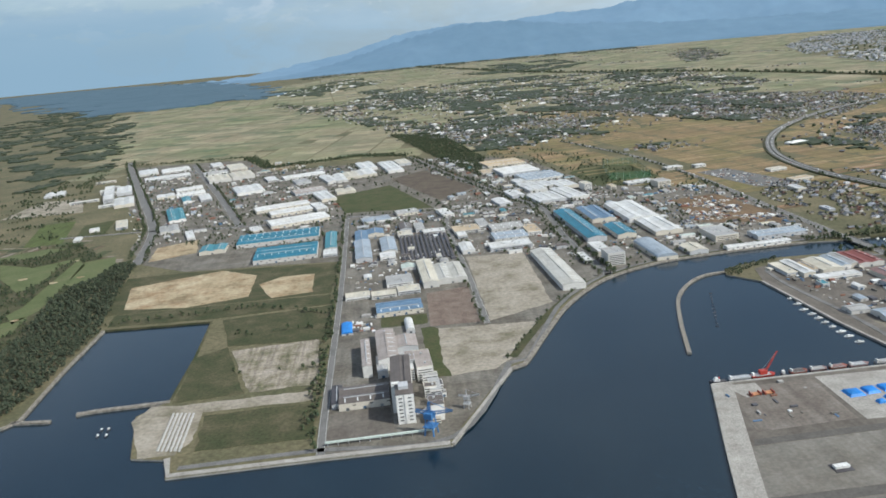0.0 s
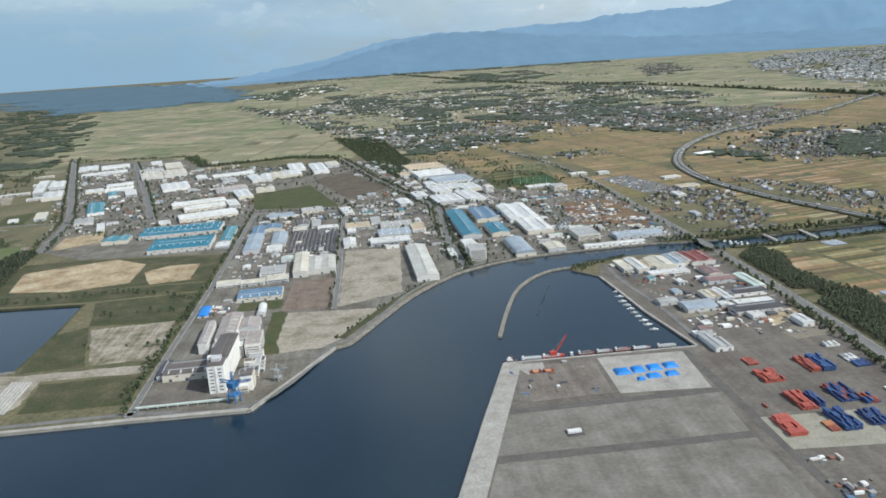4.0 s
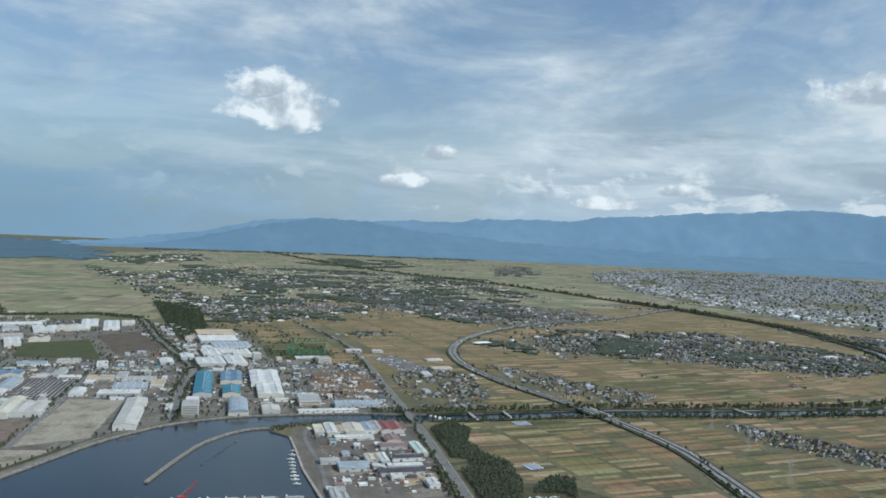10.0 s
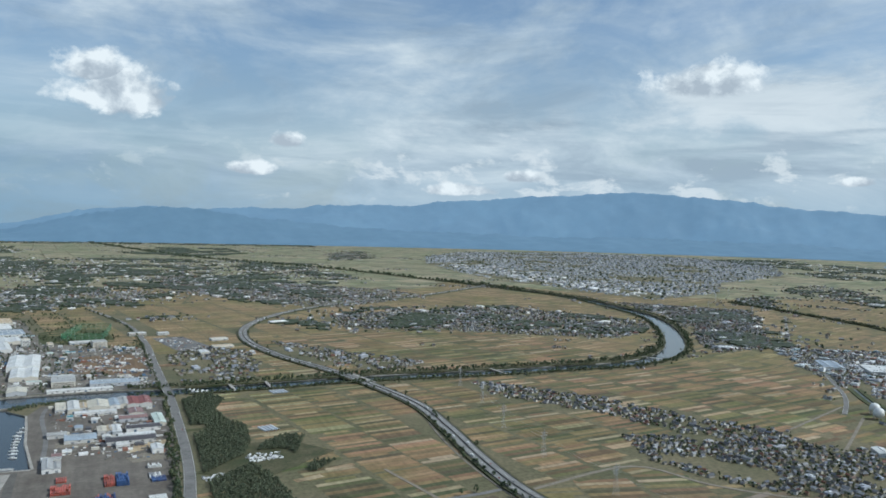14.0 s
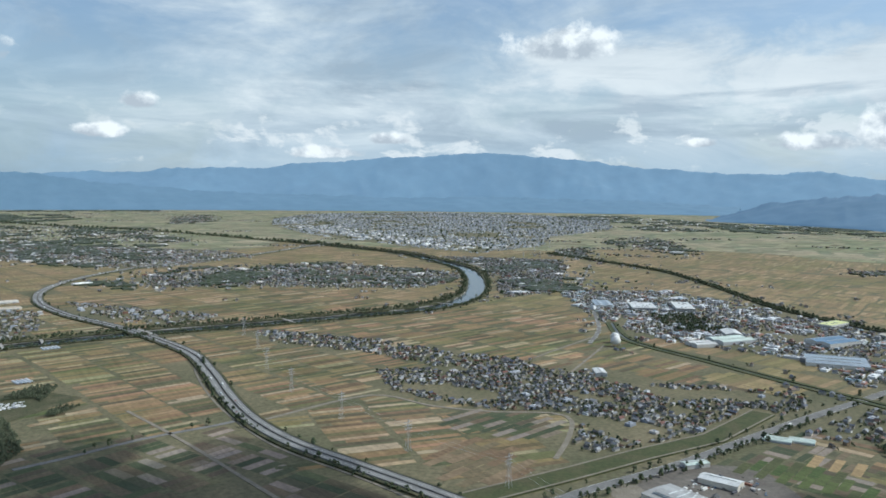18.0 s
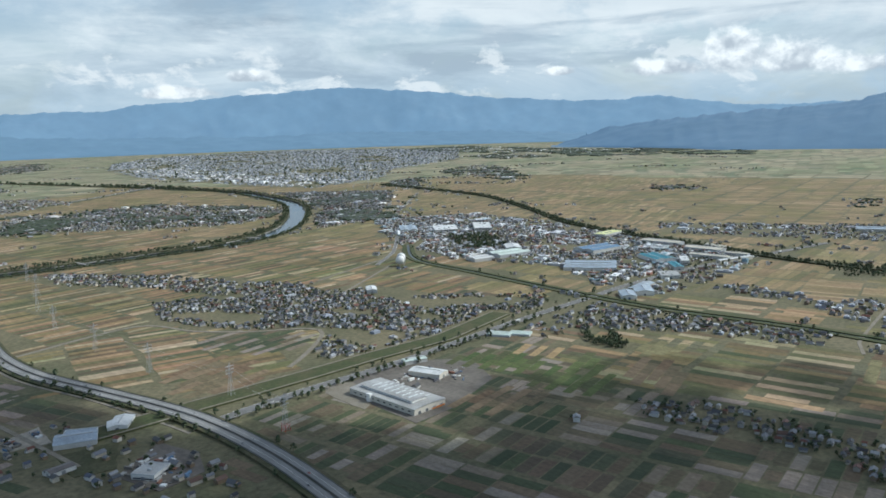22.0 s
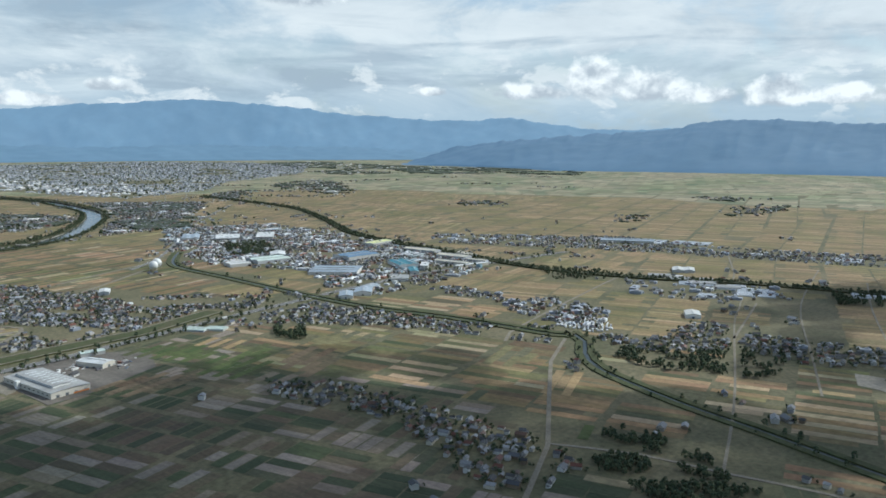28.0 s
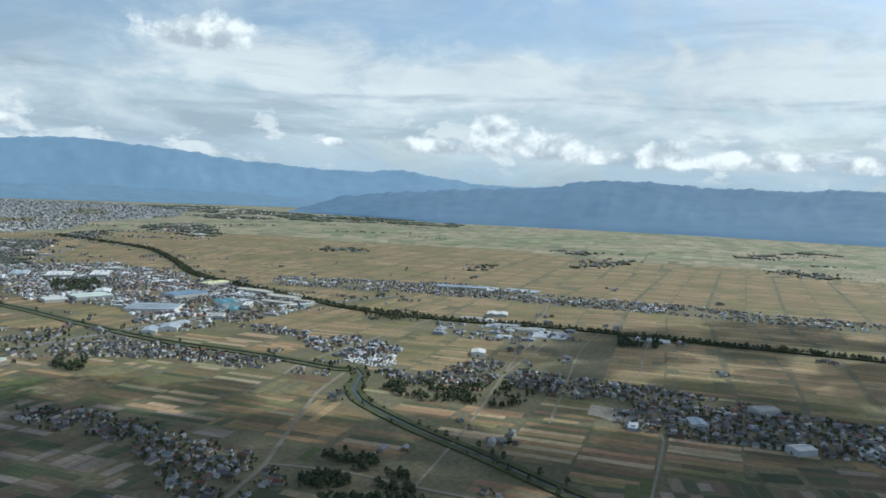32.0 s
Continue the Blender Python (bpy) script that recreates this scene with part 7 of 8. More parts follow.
works(2838, 375, 125, 137, 111, 9, "bluegrey", "shed", "long factory shed with blue-grey metal roof")
works(2735, 690, 163, 64, 58, 9, "white", "shed", "factory shed with white metal roof")
works(2851, 687, 169, 112, 76, 9, "palegreen", "shed", "long factory shed with pale green metal roof")
works(2943, 753, 50, 83, 47, 9, "white", "shed", "factory shed with white metal roof")
works(2655, 91, 41, 64, 42, 9, "bluegrey", "shed", "factory shed with blue-grey metal roof")
works(2600, 95, 43, 60, 33, 8, "bluegrey", "shed", "factory shed with blue-grey metal roof")
works(3303, 445, 93, 128, 40, 9, "cream", "shed", "long factory shed with cream metal roof")
works(3262, 276, 93, 112, 42, 9, "cream", "shed", "long factory shed with cream metal roof")
works(3153, 200, 93, 116, 26, 9, "cream", "shed", "long factory shed with cream metal roof")
works(3150, 128, 164, 120, 16, 8, "white", "shed", "long low white shed beside the road")
works(3317, 268, 70, 82, 26, 9, "cream", "shed", "long factory shed with cream metal roof")
works(3231, 162, 93, 66, 20, 8, "cream", "shed", "factory shed with cream metal roof")
works(2966, 196, 46, 78, 24, 9, "teal", "shed", "factory shed with dull teal metal roof")
works(2690, 118, 10, 90, 30, 8, "bluegrey", "shed", "long shed with blue-grey metal roof beside the road")
works(2852, 146, 41, 61, 46, 9, "grey", "flat", "flat-roofed grey works building")
works(3121, 1257, 52, 138, 87, 10, "white", "flat", "flat-roofed white works building")
works(3037, 1372, 54, 139, 64, 9, "bluegrey", "shed", "long factory shed with blue-grey metal roof")
works(3233, 1173, 48, 173, 64, 12, "white", "flat", "flat-roofed white works building")
works(2264, 590, 57, 49, 24, 8, "white", "shed", "factory shed with white metal roof")
works(3960, 10, 112, 190, 60, 8, "bluegrey", "shed", "long shed with blue-grey metal roof far off")
works(3330, -380, 112, 60, 34, 5, "grey", "green", "block of grey greenhouses with rounded roofs")
works(3310, -450, 112, 60, 34, 5, "grey", "green", "block of grey greenhouses with rounded roofs")
works(3285, -520, 112, 60, 34, 5, "grey", "green", "block of grey greenhouses with rounded roofs")
works(3262, -590, 112, 60, 34, 5, "grey", "green", "block of grey greenhouses with rounded roofs")
works(3452, -400, 23, 61, 61, 7, "white", "shed", "factory shed with white metal roof")
works(2899, -636, 26, 46, 31, 8, "white", "shed", "factory shed with white metal roof")
works(2640, -1176, 29, 40, 26, 7, "bluegrey", "shed", "village hall with blue-grey metal roof")
works(2788, -1253, 138, 42, 33, 9, "grey", "shed", "factory shed with grey metal roof")
works(2591, -1335, 136, 33, 28, 9, "white", "shed", "factory shed with white metal roof")
works(1932, 9, 108, 56, 27, 8, "white", "shed", "white warehouse beside the lone factory")
works(1962, 78, 165, 40, 18, 6, "palegreen", "shed", "low shed with pale green metal roof")
works(2180, 88, 118, 44, 26, 4, "palegreen", "green", "long pale green greenhouses with rounded roofs")
works(2208, 62, 118, 40, 24, 4, "palegreen", "green", "long pale green greenhouses with rounded roofs")
works(1444, 142, 159, 51, 38, 7, "bluegrey", "shed", "factory shed with blue-grey metal roof")
works(1500, 152, 70, 25, 25, 7, "white", "shed", "factory shed with white metal roof")

# long dark sheds in a row, each with its own rounded roof
RIB = [mesh_of("long_shed_wall", Geo().box(-3.6, -122, 0, 3.6, 122, 2.6), M_SIDING)]
g = Geo()
ring = [(-3.9 * math.cos(math.pi * i / 6), 2.5 + 2.6 * math.sin(math.pi * i / 6)) for i in range(7)]
g.add([(q, -122.4, z) for q, z in ring] + [(q, 122.4, z) for q, z in ring], [(i, i + 1, 8 + i, 7 + i) for i in range(6)] + [tuple(range(6, -1, -1)), tuple(range(7, 14))])
RIB.append(mesh_of("long_shed_roof", g, ROOF["dark"]))
for k in range(12):
    s = thing("long_shed", -6 + k * 10.9, 1960 - k * 1.2, 0, 1, "long dark narrow shed with rounded roof", "shed", "row of dark sheds")
    part("wall", RIB[0], None, s)
    part("roof", RIB[1], None, s)

# the grain terminal on the quay
M_SILO = material("silo_concrete", [(0.66, 0.65, 0.62), (0.74, 0.73, 0.70), (0.60, 0.59, 0.56)], size=16, grain=3, vary=0.08, streak=(90, 3), rough=0.7)
silo = thing("grain_silo", -22, 1021, 0, 1, "tall white concrete grain silo tower with small windows", "silo")
tower = part("wall", Geo().box(-12.5, -17, 0, 12.5, 17, 45), M_SILO, silo)
part("roof", Geo().box(-12.8, -17.3, 45, 12.8, 17.3, 46.2), ROOF["brown"], silo)
part("penthouse", Geo().box(-8, -2, 46.2, 6, 14, 51), M_SIDING, silo)
part("pilaster", Geo().box(-1.2, -17.9, 0, 1.2, -17, 45), M_SILO, silo)
for row in range(7):
    for col in (-6.5, 6.5):
        at(part("window", WINDOW, None, tower), col, -17, 5 + row * 5.6)
long_silo = thing("silo_block", -26, 1098, 0, 0, "long tall pale silo block with brown roof", "silo")
part("wall", Geo().box(-15, -58, 0, 15, 58, 40), M_SILO, long_silo)
part("roof", Geo().gable(-58, -15, 58, 15, 40, 2.2, 0.6), ROOF["brown"], long_silo).matrix_local = pose(0, 0, 0, 0, 0, 90)
part("gallery", Geo().box(6, -50, 40.5, 14, 52, 44), ROOF["brown"], long_silo)
part("loft", Geo().box(-14, -58.5, 41, -2, -52, 47), M_SIDING, long_silo)
for k in range(9):
    part("pilaster", Geo().box(15, -52 + k * 12.5, 0, 15.7, -50 + k * 12.5, 40), M_SILO, long_silo)
works(-48, 1255, 93, 120, 34, 20, "pink", "shed", "pink-roofed saw-tooth grain warehouse")
works(10, 1175, 93, 70, 26, 24, "pink", "flat", "stepped pink-grey mill building")


def lattice(g, p, q, w0, w1, bays, r=0.35, slot=0):
    """A square lattice boom from p to q."""
    p, q = Vector(p), Vector(q)
    d = (q - p).normalized()
    s = d.orthogonal().normalized() if abs(d.z) < 0.9 else Vector((1, 0, 0))
    t = d.cross(s)
    corner = lambda k, f: p + (q - p) * f + (s * (1 if k in (0, 3) else -1) + t * (1 if k < 2 else -1)) * (w0 + (w1 - w0) * f) / 2
    for k in range(4):
        g.tube(tuple(corner(k, 0)), tuple(corner(k, 1)), r, r * 0.8, 4, slot, False)
        for b in range(bays):
            a, c = (k, (k + 1) % 4) if b % 2 else ((k + 1) % 4, k)
            g.tube(tuple(corner(a, b / bays)), tuple(corner(c, (b + 1) / bays)), r * 0.6, r * 0.6, 3, slot, False)
    return g


M_BLUE = metal("blue_crane_paint", (0.06, 0.19, 0.42))
M_ORANGE = metal("orange_paint", (0.55, 0.20, 0.05))
M_RED = metal("red_paint", (0.45, 0.06, 0.045))
M_WHITE = metal("white_paint", (0.72, 0.72, 0.70))
for x, y, turn, M_CRANE, big in ((10, 966, 60, M_BLUE, 1.35), (66, 1030, 62, M_VENT, 0.8)):
    c = thing("ship_unloader", x, y, 0.3, turn, "blue lattice grain unloader on the quay" if big > 1 else "grey lattice ship loader on the quay", "crane")
    c.scale = (big,) * 3
    for sx in (-5, 5):
        for sy in (-5, 5):
            part("leg", Geo().tube((sx, sy, 0), (sx * 0.7, sy * 0.7, 18), 0.8, 0.6, 6), M_CRANE, c)
    part("portal", Geo().box(-6, -6, 9, 6, 6, 10.2, bottom=True), M_CRANE, c)
    part("cab", Geo().box(-4.5, -4, 18, 4.5, 5, 24, bottom=True), M_CRANE, c)
    part("boom", lattice(Geo(), (0, 0, 23), (0, -26, 30), 3, 1.6, 9), M_CRANE, c)
    part("counter_arm", lattice(Geo(), (0, 2, 23), (0, 16, 24), 3, 2.5, 5), M_CRANE, c)
    part("mast", lattice(Geo(), (0, 1, 24), (0, 0, 36), 2.6, 1.2, 5), M_CRANE, c)
    part("stay", Geo().tube((0, 0, 36), (0, -25, 30), 0.25, 0.25, 4), M_CRANE, c)
conv = thing("conveyor", -60, 968, 0.4, 1, "long low pale green conveyor along the quay", "conveyor")
part("belt_cover", Geo().box(-75, -1.5, 4, 75, 1.5, 6.2, bottom=True), ROOF["palegreen"], conv)
for k in range(11):
    part("trestle", Geo().box(-72 + 14.4 * k, -1.2, 0, -71.2 + 14.4 * k, 1.2, 4), M_VENT, conv)
hop = thing("intake_tower", 22, 1010, 0, 2, "pale grain intake tower with a slanting duct", "tower")
part("wall", Geo().box(-9, -7, 0, 9, 7, 25), M_SILO, hop)
part("roof", Geo().box(-9.4, -7.4, 25, 9.4, 7.4, 26), ROOF["brown"], hop)
part("duct", Geo().tube((-9, 0, 20), (-30, -3, 12), 1.6, 1.6, 8), M_VENT, hop)

# ---- containers in the cargo yard ----
def container_mesh():
    g = Geo().box(-1.22, -6.1, 0.12, 1.22, 6.1, 2.5, bottom=True)
    for sx in (-1.24, 1.16):
        for sy in (-6.14, 5.98):
            g.box(sx, sy, 0, sx + 0.14, sy + 0.2, 2.62)
    for k in range(10):
        y = -5.5 + k * 1.2
        g.box(1.2, y, 0.2, 1.27, y + 0.45, 2.45)
        g.box(-1.27, y, 0.2, -1.2, y + 0.45, 2.45)
    return g


PAINT = {k: material(k + "_container_paint", [tuple(v * 0.8 for v in c), c, tuple(v * 1.15 for v in c)], size=3, grain=0.7, vary=0.16, rough=0.5) for k, c in
         {"red": (0.44, 0.115, 0.085), "rust": (0.30, 0.09, 0.065), "blue": (0.055, 0.105, 0.24), "navy": (0.05, 0.07, 0.16), "white": (0.66, 0.66, 0.63), "grey": (0.24, 0.25, 0.26), "orange": (0.48, 0.22, 0.11)}.items()}
BOXES = {k: (mesh_of("container_body", container_mesh(), m), mesh_of("container_door", Geo().box(-1.12, -6.22, 0.2, -0.04, -6.1, 2.45).box(0.04, -6.22, 0.2, 1.12, -6.1, 2.45), m)) for k, m in PAINT.items()}
cr = random.Random(4)


UPPER, SLOTS = Geo(), list(PAINT)


def stack(x, y, nx, ny, tall, colours, turn=2.0):
    """Rows of containers from the corner x, y; the lowest tier stands as things, the tiers on top of it are one mass."""
    a = radians(turn)
    for i in range(nx):
        for j in range(ny):
            u, w = i * 3.3, j * 12.9
            px, py = x + u * math.cos(a) - w * math.sin(a) + cr.uniform(-0.15, 0.15), y + u * math.sin(a) + w * math.cos(a) + cr.uniform(-0.3, 0.3)
            c = colours[cr.randrange(len(colours))]
            b = thing("shipping_container", px, py, 0.5, turn, c + " corrugated steel shipping container in a stack", "container", "container yard")
            part("body", BOXES[c][0], None, b)
            part("door", BOXES[c][1], None, b)
            for k in range(1, tall if cr.random() < 0.72 else max(1, tall - 1)):
                c = colours[cr.randrange(len(colours))]
                g = container_mesh()
                UPPER.add([(px + q[0], py + q[1], 0.5 + 2.64 * k + q[2]) for q in g.v], g.f, SLOTS.index(c))


stack(727, 712, 7, 4, 2, ["red"])
stack(797, 712, 7, 4, 3, ["blue", "blue", "navy"])
stack(781, 714, 4, 2, 1, ["orange", "rust"])
stack(776, 774, 7, 4, 2, ["red", "red", "rust"])
stack(800, 778, 3, 3, 3, ["blue", "navy"])
stack(770, 862, 9, 3, 2, ["red", "red", "rust"])
stack(775, 924, 5, 2, 1, ["rust", "red"])
stack(848, 882, 5, 4, 2, ["red", "rust", "rust"])
stack(866, 880, 6, 4, 3, ["blue"])
stack(836, 785, 9, 4, 2, ["navy", "blue", "rust", "navy"])
stack(864, 774, 6, 2, 2, ["blue", "rust"])
stack(837, 718, 8, 3, 2, ["navy", "blue", "navy"])
stack(912, 788, 8, 2, 1, ["white"])
stack(920, 884, 7, 2, 1, ["navy", "blue"])
stack(917, 904, 6, 2, 1, ["white", "grey"])
stack(917, 962, 7, 1, 2, ["white"])
stack(735, 790, 1, 1, 1, ["rust"])

whole("upper_containers", UPPER, [PAINT[k] for k in SLOTS], "upper tiers of red, blue and white containers", "containers", "container yard", kind="stuff")

# heaps under blue tarpaulins
for x, y, w, d in ((588, 940, 24, 24), (613, 942, 20, 22), (638, 944, 22, 22), (664, 946, 22, 20), (607, 908, 12, 10), (628, 915, 22, 16), (656, 917, 20, 15)):
    g, n = Geo(), 8
    for i in range(n + 1):
        for j in range(n + 1):
            u, v = 2 * i / n - 1, 2 * j / n - 1
            e = max(0.0, 1 - max(abs(u), abs(v)) ** 2.6)
            g.v.append((u * w / 2, v * d / 2, 4.2 * e ** 0.6 + 0.35 * noise.noise(Vector((x + u * 2.5, y + v * 2.5, 0))) * (e > 0)))
    for i in range(n):
        for j in range(n):
            k = i * (n + 1) + j
            g.f.append((k, k + n + 1, k + n + 2, k + 1))
            g.m.append(0)
    t = whole("tarpaulin_mound", g, ROOF["tarp"], "mound under a bright blue tarpaulin", "mound", "tarpaulin heaps")
    t.matrix_world = pose(x * U, y * U, 0.46 * U, 0, 0, 2)

# concrete blocks in rows on the spit
BLOCK = mesh_of("concrete_block", Geo().tube((0, 0, 0), (0, 0, 2.6), 1.7, 1.1, 5).tube((-2.3, 0, 1.2), (2.3, 0, 1.2), 1.0, 1.0, 5), material("pale_cast_concrete", [(0.34, 0.34, 0.325), (0.44, 0.44, 0.42)], size=6, grain=1, vary=0.12))
br = random.Random(6)
for i in range(6):
    for j in range(20):
        b = new("concrete_block", BLOCK)
        b.matrix_world = pose((-371 + i * 6.4 - j * 0.35 + br.uniform(-0.3, 0.3)) * U, (1010 + j * 5.9 - i * 1.6 + br.uniform(-0.3, 0.3)) * U, 0.46 * U, 0, 0, br.uniform(-25, 25) + 40)
        tagged(b, "pale cast concrete sea block in a row", "concrete block", "stored sea blocks")

# ---- boats ----
def hull(length, beam, high, bow=0.35):
    g, n = Geo(), 9
    for i in range(n + 1):
        f = i / n
        half = beam / 2 * (0.82 + 0.18 * min(1, f * 4)) * (1.0 if f < 1 - bow else max(0.03, math.cos((f - 1 + bow) / bow * math.pi / 2) ** 0.8))
        z = high * (1 + 0.28 * max(0, f - 0.5) * 2)
        x = (f - 0.5) * length
        g.v += [(x, -half, z), (x, half, z), (x, half * 0.75, -0.8), (x, -half * 0.75, -0.8)]
    for i in range(n):
        o = 4 * i
        g.f += [(o, o + 4, o + 5, o + 1), (o + 1, o + 5, o + 6, o + 2), (o + 3, o + 7, o + 4, o), (o + 2, o + 6, o + 7, o + 3)]
    g.f += [(0, 1, 2, 3), (4 * n + 3, 4 * n + 2, 4 * n + 1, 4 * n)]
    g.m = [0] * len(g.f)
    return g


M_DARKHULL = material("dark_blue_hull", [(0.03, 0.035, 0.05), (0.05, 0.055, 0.07)], size=4, grain=0.6, rough=0.5)


def boat(x, y, turn, length, label, paint=None):
    b = thing("motor_boat", x, y, -2.6, turn, label, "boat", "moored boats")
    part("hull", hull(length, length * 0.3, 1.4), paint or M_WHITE, b)
    cabin = part("cabin", Geo().box(-length * 0.18, -length * 0.1, 1.3, length * 0.14, length * 0.1, 3.2), M_WHITE, b)
    part("windscreen", Geo().add([(length * 0.14, -length * 0.1, 1.5), (length * 0.23, -length * 0.08, 1.5), (length * 0.23, length * 0.08, 1.5), (length * 0.14, length * 0.1, 1.5), (length * 0.143, -length * 0.095, 3.1), (length * 0.143, length * 0.095, 3.1)], [(0, 1, 4), (1, 2, 5, 4), (2, 3, 5)]), M_GLASS, cabin)
    part("mast", Geo().tube((-length * 0.05, 0, 3.2), (-length * 0.05, 0, 6), 0.1, 0.06, 5), M_VENT, b)


for k, (x, y) in enumerate(((696, 1316), (694, 1286), (690, 1257), (692, 1234), (692, 1213), (692, 1192), (693, 1171), (694, 1148), (695, 1127), (697, 1102))):
    boat(x - 3, y, 178 + (k * 37 % 9) - 4, 12 + (k * 5 % 6), "white motor boat moored in the basin")
for x, y in ((-479, 1084), (-480, 1103), (-466, 1082), (-469, 1102)):
    boat(x, y, 80, 11, "small dark blue work boat at anchor", M_DARKHULL)


for k, (x, y) in enumerate(((1046, 1612), (1056, 1604), (1052, 1590), (1066, 1596), (1062, 1580), (1076, 1588), (1070, 1572), (1086, 1580), (1080, 1566))):
    boat(x, y, 20 + (k * 53 % 30), 9 + k % 3, "small white motor boat moored in the river mouth")
for k in range(11):
    f = k / 10
    fl = thing("mooring_float", 574 - 55 * f, 1390 - 162 * f, -2.6, k * 31, "dark floating log boom drum in the bay", "float", "line of floats")
    part("drum", Geo().tube((-3.2, 0, 0.2), (3.2, 0, 0.2), 0.9, 0.9, 8), ROOF["dark"], fl)
    part("ring", Geo().tube((3.2, 0, 0.2), (3.7, 0, 0.3), 0.35, 0.2, 6), M_VENT, fl)

# tall green net round the practice ground
mesh_net = bpy.data.materials.new("green_netting")
mesh_net.use_nodes = True
nn = mesh_net.node_tree
cord = nn.nodes["Principled BSDF"]
cord.inputs["Base Color"].default_value, cord.inputs["Roughness"].default_value = (0.05, 0.22, 0.11, 1), 0.9
holes, weave = nn.nodes.new("ShaderNodeBsdfTransparent"), nn.nodes.new("ShaderNodeMixShader")
weave.inputs[0].default_value = 0.36
nn.links.new(holes.outputs[0], weave.inputs[1])
nn.links.new(cord.outputs[0], weave.inputs[2])
nn.links.new(weave.outputs[0], nn.nodes["Material Output"].inputs[0])
net = thing("golf_net", 0, 0, 0, 0, "tall green net on steel posts round a practice ground", "net")
SIDE = [(705, 2540), (760, 2830), (868, 2800), (838, 2520), (705, 2540)]
for (x0, y0), (x1, y1) in zip(SIDE, SIDE[1:]):
    part("net_panel", Geo().add([(x0, y0, 2), (x1, y1, 2), (x1, y1, 27), (x0, y0, 27)], [(0, 1, 2, 3)]), mesh_net, net)
    for k in range(6):
        f = k / 6
        part("post", Geo().tube((x0 + (x1 - x0) * f, y0 + (y1 - y0) * f, 0), (x0 + (x1 - x0) * f, y0 + (y1 - y0) * f, 28), 0.26, 0.2, 6), M_VENT, net)


def barge(x, y, length, mat, label, load=None):
    b = thing("barge", x, y, -2.6, 1 + (x % 3 - 1), label, "barge", "barges at the quay")
    part("hull", hull(length, 11, 2.6, 0.16), mat, b)
    part("hatch", Geo().box(-length * 0.36, -4, 2.4, length * 0.28, 4, 3.6), load or M_VENT, b)
    part("wheelhouse", Geo().box(-length * 0.47, -3, 2.4, -length * 0.39, 3, 6.5), M_WHITE, b)
    part("rail", Geo().box(-length * 0.38, -5.2, 2.6, length * 0.3, -5.0, 3.6).box(-length * 0.38, 5.0, 2.6, length * 0.3, 5.2, 3.6), M_VENT, b)
    return b


M_RUST = metal("rusty_red_paint", (0.27, 0.095, 0.065))
barge(468, 1026, 34, M_VENT, "grey work barge with deck gear")
barge(556, 1026, 26, M_RUST, "rusty red flat barge beside the quay", ROOF["brown"])
barge(586, 1026, 26, ROOF["pinkred"], "faded red barge with grey hatch", ROOF["grey"])
barge(616, 1026, 26, M_RUST, "rusty red flat barge beside the quay", ROOF["pinkred"])
barge(647, 1025, 30, ROOF["pinkred"], "faded red barge beside the quay")
barge(688, 1025, 32, ROOF["grey"], "grey dredging barge with gantries", ROOF["grey"])
tug = thing("tugboat", 433, 1024, -2.6, 178, "white tugboat moored at the wharf corner", "boat", "moored boats")
part("hull", hull(24, 8, 2.4), ROOF["dark"], tug)
part("deckhouse", Geo().box(-3, -2.8, 2.4, 6, 2.8, 5.2), M_WHITE, tug)
part("wheelhouse", Geo().box(0, -2, 5.2, 4, 2, 7.8), M_WHITE, tug)
part("funnel", Geo().tube((-2, 0, 5), (-2.4, 0, 9), 0.8, 0.7, 8), M_RED, tug)
part("mast", Geo().tube((1, 0, 7.8), (1, 0, 12), 0.18, 0.1, 5), M_VENT, tug)
tug2 = thing("tugboat", 532, 1024, -2.6, 80, "white and dark harbour tug between barges", "boat", "moored boats")
part("hull", hull(16, 6, 2.0), ROOF["dark"], tug2)
part("wheelhouse", Geo().box(-2, -2, 2.0, 3, 2, 6), M_WHITE, tug2)
cb = barge(503, 1027, 36, M_RED, "red crane barge with a raised lattice boom")
part("crane_house", Geo().box(-6, -3.5, 3.6, 5, 3.5, 9.5), M_RED, cb)
part("boom", lattice(Geo(), (4, 0, 8), (24, 6, 34), 2.2, 1.0, 10), M_RED, cb)
part("backstay", Geo().tube((-3, 0, 9.5), (24, 6, 34), 0.15, 0.15, 4), M_VENT, cb)
for x, y in ((463, 968), (482, 968)):
    o = thing("steel_frame", x, y, 0.46, 3, "rusty steel frame laid on the yard", "frame")
    part("side_beam", Geo().box(-7, -5, 0, -5.6, 5, 4), PAINT["rust"], o)
    part("side_beam", Geo().box(5.6, -5, 0, 7, 5, 4), PAINT["rust"], o)
    part("deck", Geo().box(-5.6, -4, 1, 5.6, 4, 2), PAINT["orange"], o)
o = thing("site_cabin", 473, 772, 0.46, 3, "white site cabin on a dark platform in the yard", "cabin")
part("platform", Geo().box(-11, -9, 0, 11, 9, 0.7), ROOF["dark"], o)
for k in range(4):
    part("cabin", Geo().box(-9 + 4.6 * k, -3, 0.7, -5 + 4.6 * k, 4, 3.6), M_WHITE, o)
mc = thing("mobile_crane", 853, 648, 0.46, -35, "orange mobile crane with a lowered boom", "crane")
part("chassis", Geo().box(-6, -1.6, 0.9, 6, 1.6, 2.2, bottom=True), M_ORANGE, mc)
part("house", Geo().box(-4, -1.5, 2.2, 1, 1.5, 4.6), M_ORANGE, mc)
part("boom", lattice(Geo(), (0, 0, 4.2), (26, 0, 7), 1.6, 1.0, 10), M_VENT, mc)
